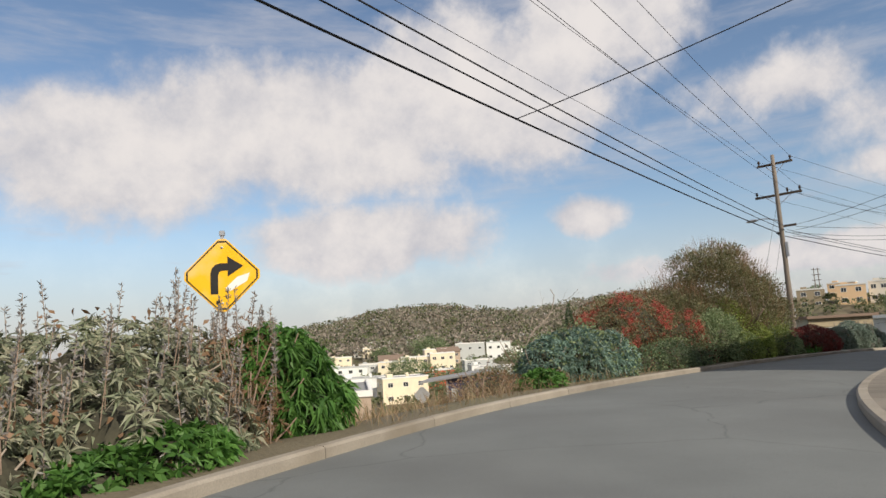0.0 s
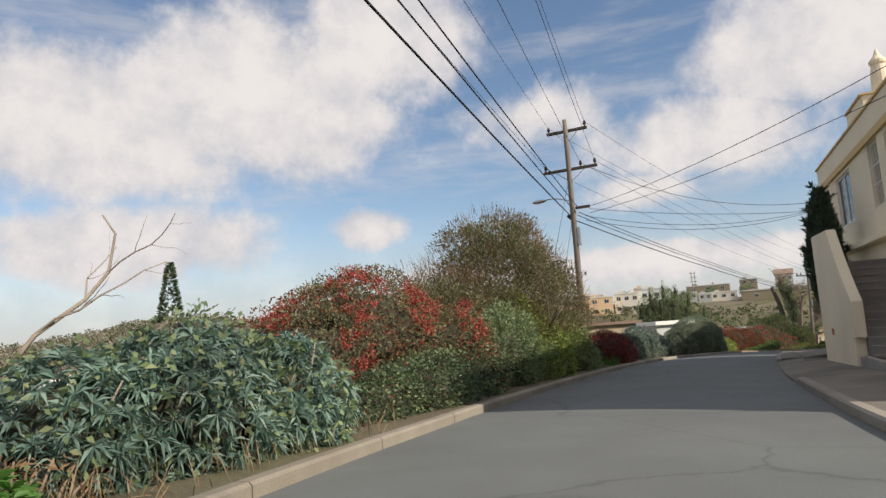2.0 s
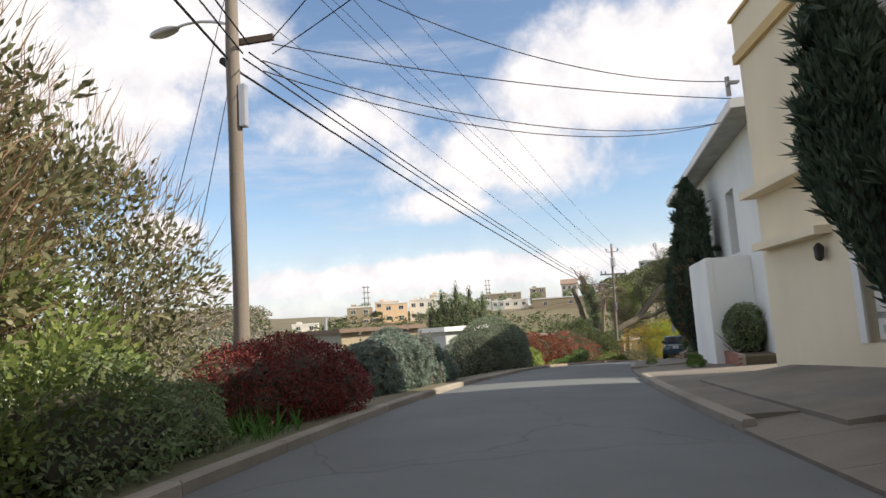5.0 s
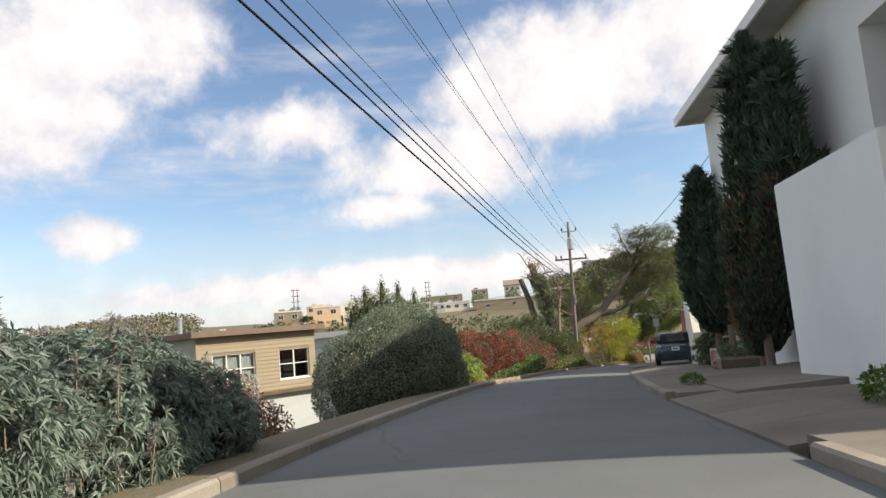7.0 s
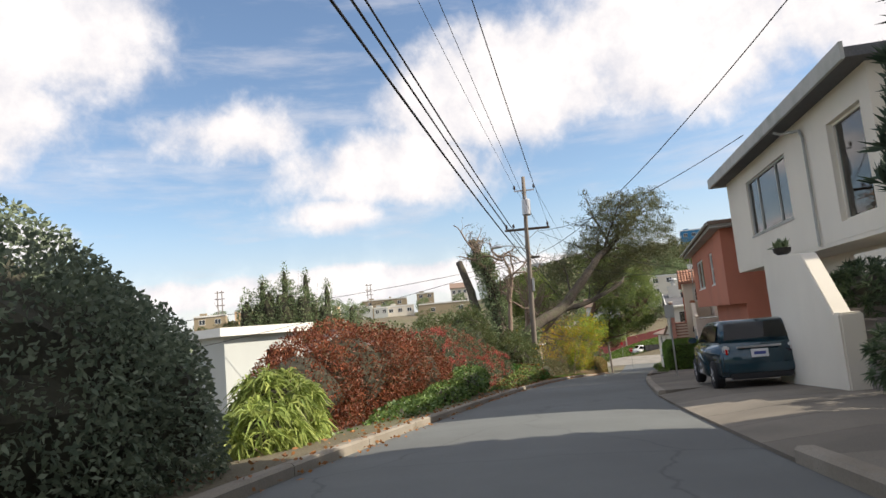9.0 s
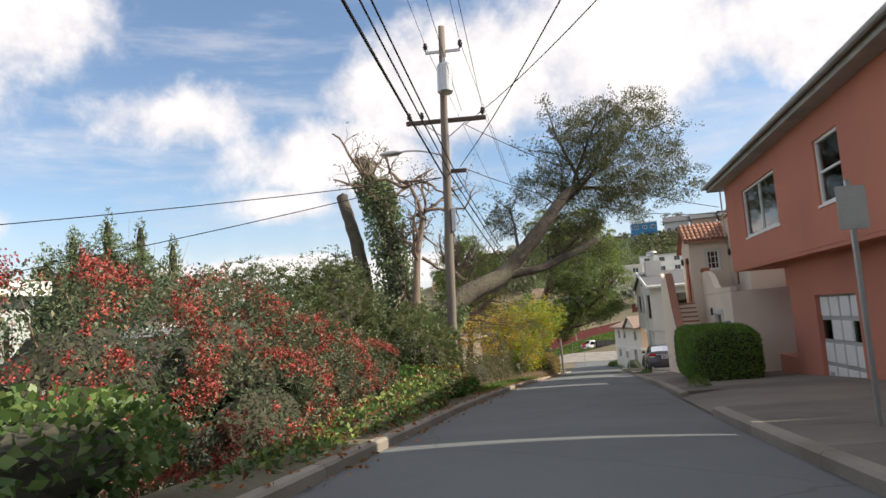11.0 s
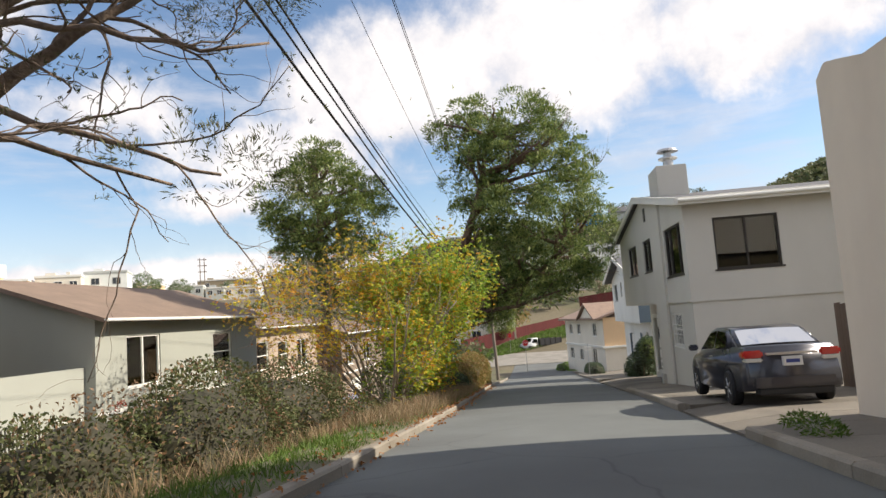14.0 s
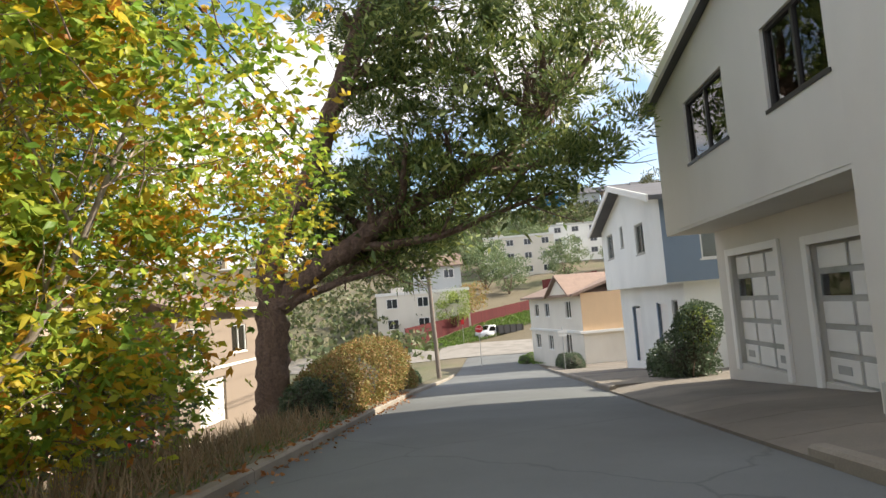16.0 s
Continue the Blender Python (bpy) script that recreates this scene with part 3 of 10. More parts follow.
def garage_door(house, at, w, h, cols=4, rows=5, mat=None, panel=None, glazed=1):
    """A sectional door: backing, raised panels, one row with panes."""
    door = part("garage_door", boxes((0, w, 0.06, 0.11, 0, h)), mat or GREYTRIM, house, at=at)
    cw, rh = w / cols, h / rows
    me = None
    for r in range(rows):
        for c in range(cols):
            x, z = cw * c + 0.05, rh * r + 0.05
            if glazed and r == rows - 1 - glazed and c % 3 == 0:
                g = part("pane", boxes((x, x + cw - 0.1, 0.04, 0.05, z, z + rh - 0.1)), GLASS, door)
                g.visible_shadow = False
                continue
            if me is None:
                bm = boxes((0, cw - 0.1, 0.03, 0.06, 0, rh - 0.1), bevel=0.008)
                me = bpy.data.meshes.new("panel")
                bm.to_mesh(me)
                bm.free()
            put("panel", me, panel or TRIM, door, at=Matrix.Translation((x, 0, z)))
    for c in (0, cols - 1):
        bm = boxes((cw * c + cw * .3, cw * c + cw * .7, 0.018, 0.03, rh * 0.35, rh * 0.65))
        part("vent", bm, GREYTRIM, door)
    return door


def quad_mesh(name, verts):
    """A mesh of separate four-cornered leaves out of an (n, 4, 3) array."""
    n = len(verts)
    me = bpy.data.meshes.new(name)
    me.vertices.add(4 * n)
    me.vertices.foreach_set("co", np.ascontiguousarray(verts, dtype=np.float32).ravel())
    me.loops.add(4 * n)
    me.loops.foreach_set("vertex_index", np.arange(4 * n, dtype=np.int32))
    me.polygons.add(n)
    me.polygons.foreach_set("loop_start", np.arange(0, 4 * n, 4, dtype=np.int32))
    me.update(calc_edges=True)
    return me


def unit(v):
    return v / np.maximum(np.linalg.norm(v, axis=-1, keepdims=True), 1e-9)


def leaf_quads(rng, base, along, length, width, fold=0.25, droop=0.15):
    """Folded, slightly drooping leaves: base points, directions, lengths, widths."""
    n = len(base)
    along = unit(along)
    side = unit(np.cross(along, rng.normal(size=(n, 3))))
    nor = np.cross(side, along)
    length, width = np.broadcast_to(length, n)[:, None], np.broadcast_to(width, n)[:, None]
    tip = base + along * length
    tip[:, 2:] -= droop * length
    mid = base + along * length * 0.45 + nor * width * fold
    return np.stack([base, mid + side * width / 2, tip, mid - side * width / 2], 1)


def tubes(name, lines, sides=7):
    """Tapered limbs: each line is (points, radii)."""
    vs, fs = [], []
    ang = np.linspace(0, 2 * np.pi, sides, endpoint=False)
    for pts, rad in lines:
        pts = np.asarray(pts, float)
        n = len(pts)
        tan = unit(np.gradient(pts, axis=0))
        ref = np.array([0.31, 0.17, 0.93]) if abs(tan[0, 2]) < 0.9 else np.array([1.0, 0.1, 0.0])
        u = unit(np.cross(tan, ref))
        w = np.cross(tan, u)
        start = sum(len(v) for v in vs)
        knob = 1 + (0.07 * np.sin(3 * ang[None, :] + np.arange(n)[:, None] * 1.7) + 0.06 * np.sin(5 * ang[None, :] - np.arange(n)[:, None] * 2.3 + 1) + 0.05 * np.sin(np.arange(n)[:, None] * 2.9)) * (sides > 6)
        ring = pts[:, None, :] + (np.asarray(rad)[:, None] * knob)[:, :, None] * (np.cos(ang)[None, :, None] * u[:, None, :] + np.sin(ang)[None, :, None] * w[:, None, :])
        vs.append(ring.reshape(-1, 3))
        for i in range(n - 1):
            for k in range(sides):
                k2 = (k + 1) % sides
                fs.append((start + i * sides + k, start + i * sides + k2, start + (i + 1) * sides + k2, start + (i + 1) * sides + k))
        fs.append(tuple(start + (n - 1) * sides + k for k in range(sides)))
    me = bpy.data.meshes.new(name)
    me.from_pydata(np.concatenate(vs).tolist(), [], fs)
    me.polygons.foreach_set("use_smooth", np.ones(len(me.polygons), bool))
    me.update()
    return me


def limb(rng, p, d, length, r0, r1, bend=0.25, lift=0.0, n=7):
    """One wandering limb."""
    pts, d = [np.array(p, float)], unit(np.array(d, float))
    for i in range(n - 1):
        d = unit(d + rng.normal(size=3) * bend / np.sqrt(n) + np.array([0, 0, lift / n]))
        pts.append(pts[-1] + d * length / (n - 1))
    return np.array(pts), np.linspace(r0, r1, n)


def fork(rng, line, level, kids, spread, ratio, bend, lift, out, tips, thin=0.55, start=0.3):
    """Smaller limbs out of a limb, level by level; the last ones give the tips."""
    pts, rad = line
    out.append(line)
    if level == 0:
        tips.append((pts[-1], unit(pts[-1] - pts[-2])))
        tips.append((pts[len(pts) // 2], unit(pts[-1] - pts[-2])))
        return
    length = np.linalg.norm(np.diff(pts, axis=0), axis=1).sum()
    for k in range(kids):
        u = start + (1 - start) * (k + rng.random() * 0.8) / kids
        i = min(int(u * (len(pts) - 1)), len(pts) - 2)
        d = unit(pts[i + 1] - pts[i])
        d = unit(d + unit(rng.normal(size=3)) * spread)
        child = limb(rng, pts[i], d, length * ratio * (0.7 + 0.6 * rng.random()), rad[i] * thin, rad[i] * thin * 0.35, bend, lift, max(4, len(pts) - 1))
        fork(rng, child, level - 1, kids, spread, ratio, bend, lift, out, tips, thin, start)


# ---- the road's line ----
ROAD = [(-2.0, -40, 1.7), (-1.23, -11.5, .47), (0, 0, .02), (1.35, 5.6, -.15), (3.75, 10.9, -.23), (7.0, 15.8, -.36), (12.85, 22.9, -.6),
        (18.6, 29.2, -.85), (24.66, 35.4, -1.1), (30.4, 40.65, -1.39), (36.65, 45.9, -1.75), (45.3, 52.2, -2.1), (54.3, 58.2, -2.44), (61.5, 62.6, -2.74),
        (69.0, 66.8, -3.1), (76.5, 71.0, -3.5), (87.9, 76.9, -4.17), (106.6, 87.3, -5.29), (128.7, 99.2, -6.75), (143, 107, -7.0), (160, 116, -6.2), (166, 119.5, -5.6), (174, 124, -3.2), (190, 132.6, 0), (220, 148, 6.5), (250, 161, 14), (300, 180, 32)]
LEFT_EDGE = [(-60, 3.6), (5, 3.5), (13, 3.0), (20, 2.9), (28, 3.0), (36, 3.2), (46, 3.05), (58, 3.0), (66, 2.9), (76, 2.5), (88, 2.2), (98, 2.3), (110, 2.25), (122, 2.5), (140, 2.65), (160, 3.0), (260, 3.0)]
RIGHT_EDGE = [(-60, 2.6), (15, 2.3), (30, 2.2), (48, 2.2), (56, 2.1), (66, 1.9), (76, 1.9), (90, 2.3), (100, 2.5), (115, 2.5), (128, 2.7), (140, 3.0), (158, 3.6), (260, 3.6)]


def spline(points, step=0.5):
    p = np.array(points, float)
    p = np.vstack([2 * p[0] - p[1], p, 2 * p[-1] - p[-2]])
    out = []
    for i in range(1, len(p) - 2):
        n = max(2, int(np.linalg.norm(p[i + 1] - p[i]) / step))
        for u in np.arange(n) / n:
            a, b, c, d = p[i - 1], p[i], p[i + 1], p[i + 2]
            # chordal weights keep uneven steps from overshooting
            t0, t1, t2, t3 = 0, *np.cumsum([max(np.linalg.norm(b - a) ** .5, 1e-4), max(np.linalg.norm(c - b) ** .5, 1e-4), max(np.linalg.norm(d - c) ** .5, 1e-4)])
            t = t1 + u * (t2 - t1)
            a1, a2, a3 = (t1 - t) / (t1 - t0) * a + (t - t0) / (t1 - t0) * b, (t2 - t) / (t2 - t1) * b + (t - t1) / (t2 - t1) * c, (t3 - t) / (t3 - t2) * c + (t - t2) / (t3 - t2) * d
            b1, b2 = (t2 - t) / (t2 - t0) * a1 + (t - t0) / (t2 - t0) * a2, (t3 - t) / (t3 - t1) * a2 + (t - t1) / (t3 - t1) * a3
            out.append((t2 - t) / (t2 - t1) * b1 + (t - t1) / (t2 - t1) * b2)
    out.append(p[-2])
    return np.array(out)


LINE = spline(ROAD)
ALONG = np.r_[0, np.cumsum(np.hypot(*np.diff(LINE[:, :2], axis=0).T))]
ALONG -= ALONG[np.argmin(np.hypot(LINE[:, 0], LINE[:, 1]))]
HEAD = unit(np.gradient(LINE[:, :2], axis=0))


def left_edge(s):
    return np.interp(s, *zip(*LEFT_EDGE))


def right_edge(s):
    return np.interp(s, *zip(*RIGHT_EDGE))


def on_road(s):
    """Centre line point and heading at a distance along the road."""
    p = np.array([np.interp(s, ALONG, LINE[:, k]) for k in range(3)])
    h = unit(np.array([np.interp(s, ALONG, HEAD[:, k]) for k in range(2)]))
    return p, h


def spot(s, off, dz=0.0):
    """A place off metres to the road's left (minus: right), dz above the ground there."""
    p, h = on_road(s)
    x, y = p[0] - h[1] * off, p[1] + h[0] * off
    return Vector((x, y, float(ground_z(np.array([x]), np.array([y]))[0]) + dz))


def facing(s, off, dz=0.0, turn=0.0, z=None):
    """The frame of a thing beside the road: y away from the road, x to the right when one faces it from the road."""
    p, h = on_road(s)
    q = spot(s, off, dz)
    if z is not None:
        q.z = z
    a = math.atan2(h[1], h[0])
    rot = a if off > 0 else a + math.pi
    return Matrix.Translation(q) @ Matrix.Rotation(rot + radians(turn), 4, "Z")


def smooth(v, lo, hi):
    u = np.clip((v - lo) / (hi - lo), 0, 1)
    return u * u * (3 - 2 * u)


def ground_z(x, y):
    """Height of the ground: the road's bench, the slope that falls to its left, the valley and the far hills."""
    x, y = np.asarray(x, float), np.asarray(y, float)
    best = np.full(x.shape, 1e9)
    idx = np.zeros(x.shape, int)
    for i in range(0, len(LINE), 2):
        d = (x - LINE[i, 0]) ** 2 + (y - LINE[i, 1]) ** 2
        m = d < best
        best[m], idx[m] = d[m], i
    hx, hy = HEAD[idx, 0], HEAD[idx, 1]
    dx, dy = x - LINE[idx, 0], y - LINE[idx, 1]
    run = dx * hx + dy * hy
    off = -dx * hy + dy * hx
    s = ALONG[idx] + run
    zr = np.interp(s, ALONG, LINE[:, 2])
    dist = np.sqrt(best)
    le = np.interp(s, *zip(*LEFT_EDGE))
    # left: verge, then a slope down towards the houses below
    o = np.maximum(off - le - 1.2, 0)
    steep = np.interp(s, (-20, 10, 45, 60, 90, 150, 170), (0.17, 0.17, 0.3, 0.34, 0.3, 0.2, 0.04))
    fall = -steep * np.minimum(o, 9.5) - 0.1 * np.clip(o - 9.5, 0, 60) * smooth(steep, 0.02, 0.16)
    rise = np.interp(s, (-50, 165, 185), (1, 1, 0)) * 0.1 * np.maximum(-off - 9, 0)
    near = zr + np.where(off > 0, fall, rise)
    r = np.hypot(x - 20, y - 25)
    az = np.degrees(np.arctan2(y - 25, x - 20))
    lump = 1.5 * np.sin(x * 0.021 + 1) * np.cos(y * 0.017) + 0.8 * np.sin(x * 0.05) * np.sin(y * 0.043)
    far = -17 + lump
    far = far + 22 * smooth(az, 78, 62) * smooth(az, -40, -10) * smooth(r, 120, 225)
    far = far + (41 + 6 * np.sin(az * 0.35)) * smooth(az, 120, 97) * smooth(az, 55, 75) * np.exp(-((r - 820) / 260) ** 2)
    far = far + 38 * smooth(az, 37, 27) * smooth(az, -30, -5) * smooth(r, 190, 340) + 9 * smooth(az, 26, 10) * smooth(az, -30, -5) * smooth(r, 230, 370)
    far = far + 14 * smooth(az, 20, -20) * smooth(az, -180, -150) + 8 * smooth(az, 130, 165)
    return near + (far - near) * smooth(dist, 38, 120)


def nonuniform(lo, hi, step, reach, growth=1.16):
    a = list(np.arange(lo, hi + step, step))
    d = step
    while a[-1] < reach:
        d *= growth
        a.append(a[-1] + d)
    d = step
    while a[0] > -reach:
        d *= growth
        a.insert(0, a[0] - d)
    return np.array(a)


def under_road(x, y):
    """How far the ground is sunk so that road and pavement lie above it."""
    best = np.full(x.shape, 1e9)
    idx = np.zeros(x.shape, int)
    for i in range(0, len(LINE), 2):
        d = (x - LINE[i, 0]) ** 2 + (y - LINE[i, 1]) ** 2
        m = d < best
        best[m], idx[m] = d[m], i
    off = -(x - LINE[idx, 0]) * HEAD[idx, 1] + (y - LINE[idx, 1]) * HEAD[idx, 0]
    le = np.interp(ALONG[idx], *zip(*LEFT_EDGE))
    return np.where((off < le - 0.05) & (off > -9.1) & (best < 120), 0.2, 0.0)


gx, gy = nonuniform(-30, 185, 1.25, 2600), nonuniform(-30, 150, 1.25, 2600)
GX, GY = np.meshgrid(gx, gy)
GZ = ground_z(GX.ravel(), GY.ravel()) - under_road(GX.ravel(), GY.ravel())
nx, ny = len(gx), len(gy)
me = bpy.data.meshes.new("ground")
ii, jj = np.meshgrid(np.arange(nx - 1), np.arange(ny - 1))
q0 = (jj * nx + ii).ravel()
me.from_pydata(np.c_[GX.ravel(), GY.ravel(), GZ].tolist(), [], np.c_[q0, q0 + 1, q0 + nx + 1, q0 + nx].tolist())
me.polygons.foreach_set("use_smooth", np.ones(len(me.polygons), bool))
tagged(put("ground", me, SOIL), "bare brown soil slope with litter and weeds", "ground", kind="structure")


def strip(name, s0, s1, offs, mat, label, category, step=0.5, lift=0.0, parent=None):
    """A band along the road: offs(s) gives pairs (offset, height above the road) across it."""
    rows, faces = [], []
    ss = np.arange(s0, s1 + step / 2, step)
    for s in ss:
        p, h = on_road(s)
        rows.append([(p[0] - h[1] * o, p[1] + h[0] * o, p[2] + z + lift) for o, z in offs(s)])
    k = len(rows[0])
    for i in range(len(rows) - 1):
        for j in range(k - 1):
            faces.append((i * k + j, i * k + j + 1, (i + 1) * k + j + 1, (i + 1) * k + j))
    me = bpy.data.meshes.new(name)
    me.from_pydata([v for r in rows for v in r], [], faces)
    me.polygons.foreach_set("use_smooth", np.ones(len(faces), bool))
    me.update()
    ob = put(name, me, mat, parent)
    return tagged(ob, label, category, kind="structure") if parent is None else ob


def crown(s):
    l, r = left_edge(s), right_edge(s)
    return [(o, 0.05 * (1 - (2 * (o + r) / (l + r) - 1) ** 2) - 0.02) for o in np.linspace(-r, l, 9)]


strip("verge", 0, 172, lambda s: [(left_edge(s) + 0.15, 0.1), (left_edge(s) + 0.7, 0.11), (left_edge(s) + 1.3, 0.06), (left_edge(s) + 2.4, -0.45)], SOIL, "narrow strip of soil and leaf litter behind the kerb", "verge")
strip("road", -38, 192, crown, ASPHALT, "worn grey asphalt street with faint cracks and patches", "road")

# ---- kerbs and pavement ----
def kerb_side(name, side, ranges, label, height=0.13, width=0.16):
    root = thing(name, Matrix(), label, "kerb", kind="structure")
    for s0, s1 in ranges:
        s = s0
        while s < s1 - 0.3:
            e = min(s + 2.4, s1)
            bm = bmesh.new()
            rings = []
            for u in np.linspace(s + 0.008, e - 0.008, 5):
                p, h = on_road(u)
                o = left_edge(u) if side > 0 else -right_edge(u)
                prof = ((o, -0.2), (o, height - 0.03), (o + side * 0.03, height), (o + side * width, height), (o + side * width, -0.3))
                rings.append([bm.verts.new((p[0] - h[1] * a, p[1] + h[0] * a, p[2] + z)) for a, z in prof])
            for a, b in zip(rings, rings[1:]):
                for i in range(len(a)):
                    j = (i + 1) % len(a)
                    bm.faces.new((a[i], b[i], b[j], a[j]))
            bm.faces.new(rings[0])
            bm.faces.new(rings[-1][::-1])
            bmesh.ops.recalc_face_normals(bm, faces=bm.faces[:])
            part("kerb_stone", bm, KERB, root)
            s = e
    return root


kerb_side("kerb_left", 1, [(2, 170)], "weathered pale concrete kerb with leaf litter", 0.12)
kerb_side("kerb_right", -1, [(4, 27), (38, 50), (57, 66), (76, 88), (92, 112), (117, 126), (137, 168)], "pale concrete kerb beside the pavement", 0.12)


def pavement():
    root = thing("pavement", Matrix(), "stained grey concrete pavement and driveway aprons", "pavement", kind="structure")
    drives = [(27, 38), (50, 57), (66, 76), (88, 92), (112, 117), (126, 137)]
    s = -20.0
    k = 0
    while s < 168:
        e = s + 1.5
        drive = any(a <= (s + e) / 2 <= b for a, b in drives)
        bm = bmesh.new()
        rings = []
        for u in (s + 0.006, (s + e) / 2, e - 0.006):
            p, h = on_road(u)
            r = right_edge(u)
            z0 = 0.02 if drive else 0.118
            prof = [(-r - (0.0 if drive else 0.161), z0), (-r - 1.0, 0.13), (-r - 3.4, 0.16), (-9.2, 0.17)]
            rings.append([bm.verts.new((p[0] - h[1] * a, p[1] + h[0] * a, p[2] + z)) for a, z in prof])
        for a, b in zip(rings, rings[1:]):
            for i in range(len(a) - 1):
                bm.faces.new((a[i], a[i + 1], b[i + 1], b[i]))
        g = bmesh.ops.extrude_face_region(bm, geom=bm.faces[:])
        bmesh.ops.translate(bm, verts=[v for v in g["geom"] if isinstance(v, bmesh.types.BMVert)], vec=(0, 0, -0.3))
        bmesh.ops.recalc_face_normals(bm, faces=bm.faces[:])
        part("slab", bm, APRON, root)
        s = e
        k += 1


pavement()


def cross_street():
    """The street that the road meets at its foot: tarmac, kerb and lawn strip beyond."""
    p, h = on_road(199)
    a = math.atan2(h[1], h[0])
    m = Matrix.Translation((p[0], p[1], 0)) @ Matrix.Rotation(a, 4, "Z")
    rows, faces = [], []
    ys = np.arange(-34, 36, 2.0)
    for y in ys:
        for x in (-8.0, -3, 3, 8.0):
            q = m @ Vector((x, y, 0))
            rows.append((q.x, q.y, float(ground_z(np.array([q.x]), np.array([q.y]))[0]) + 0.06))
    k = 4
    for i in range(len(ys) - 1):
        for j in range(k - 1):
            faces.append((i * k + j, i * k + j + 1, (i + 1) * k + j + 1, (i + 1) * k + j))
    me = bpy.data.meshes.new("cross_street")
    me.from_pydata(rows, [], faces)
    me.flip_normals()
    tagged(put("cross_street", me, CONCRETE), "sunlit pale concrete street crossing the foot of the hill", "road", kind="structure")


cross_street()


def driveway(s0, s1, off0, off1, rise, label):
    """A concrete ramp from the pavement up to a garage."""
    bm = bmesh.new()
    rings = []
    for s in np.linspace(s0, s1, 7):
        p, h = on_road(s)
        row = []
        for u in np.linspace(0, 1, 5):
            o = off0 + (off1 - off0) * u
            row.append(bm.verts.new((p[0] - h[1] * o, p[1] + h[0] * o, p[2] + 0.165 + rise * u)))
        rings.append(row)
    for a, b in zip(rings, rings[1:]):
        for i in range(4):
            bm.faces.new((a[i], a[i + 1], b[i + 1], b[i]))
    g = bmesh.ops.extrude_face_region(bm, geom=bm.faces[:])
    for v in [v for v in g["geom"] if isinstance(v, bmesh.types.BMVert)]:
        v.co.z -= 0.16 + rise
    bmesh.ops.recalc_face_normals(bm, faces=bm.faces[:])
    ob = part("driveway", bm, APRON)
    tagged(ob, label, "driveway", kind="structure")


driveway(37.2, 44.5, -3.0, -5.2, 0.25, "stained concrete driveway ramp to a garage")
driveway(55.5, 61.5, -3.0, -5.6, 0.15, "stained concrete driveway ramp to a garage")


def lower_drive():
    """Concrete in front of the houses below the street."""
    rows, faces = [], []
    ss, oo = np.arange(100, 146, 1.0), (9.2, 10.4, 11.6, 12.8, 14.4)
    for s in ss:
        rows += [tuple(spot(s, o, 0.05)) for o in oo]
    k = len(oo)
    for i in range(len(ss) - 1):
        for j in range(k - 1):
            faces.append((i * k + j, (i + 1) * k + j, (i + 1) * k + j + 1, i * k + j + 1))
    me = bpy.data.meshes.new("lower_drive")
    me.from_pydata(rows, [], faces)
    me.flip_normals()
    tagged(put("lower_drive", me, CONCRETE), "pale concrete drive in front of the lower houses", "road", kind="structure")


lower_drive()

# ---- houses on the uphill side ----
SIDE_FAR = Matrix(((0, 1, 0, 0), (-1, 0, 0, 0), (0, 0, 1, 0), (0, 0, 0, 1)))


def shell(house, x0, x1, depth, z0, z1, mat, front=(), near=(), far=(), thick=0.22, y0=0.0):
    """Four walls; front faces the road, near is the end at x1, far the end at x0; each with its openings."""
    part("front_wall", wall_bm(x0, x1, z0, z1, y0, y0 + thick, front), mat, house)
    part("end_wall", wall_bm(thick, depth, z0, z1, 0, thick, near, m=Matrix.Translation((x1, y0, 0)) @ SIDE), mat, house)
    part("end_wall", wall_bm(0, depth - thick, z0, z1, 0, thick, far, m=Matrix.Translation((x0, y0 + depth, 0)) @ SIDE_FAR), mat, house)
    part("back_wall", wall_bm(x0 + thick, x1 - thick, z0, z1, y0 + depth - thick, y0 + depth), mat, house)


def front_at(x, z, y=0.05):
    return Matrix.Translation((x, y, z))


def near_at(x1, u, z, y0=0.0):
    return Matrix.Translation((x1 - 0.05, y0 + u, z)) @ SIDE


def gutter(house, a, b, r=0.06, mat=None):
    part("gutter", rod(bmesh.new(), a, b, r, sides=8), mat or GREYTRIM, house)


def stair_block(house, x_land, x_low, y0, y1, top, mat, tread_mat, n):
    """Steps that climb from x_low (near) to the landing at x_land."""
    run, rise = (x_low - x_land) / n, top / n
    for i in range(n):
        x = x_low - run * (i + 1)
        bm = boxes((x, x + run + 0.03, y0, y1, rise * (i + 1) - 0.06, rise * (i + 1)), bevel=0.012)
        part("tread", bm, tread_mat, house)
        part("riser", boxes((x + 0.02, x + run, y0, y1, -0.3, rise * (i + 1) - 0.061)), mat, house)


def profile_wall(house, outline, y0, y1, mat, name="stair_wall", label=""):
    part(name, prism(outline, y0, y1, 0.02), mat, house, label)


def arc(points, cx, cz, rx, rz, a0, a1, n=8):
    return points + [(cx + rx * math.cos(radians(a)), cz + rz * math.sin(radians(a))) for a in np.linspace(a0, a1, n)]


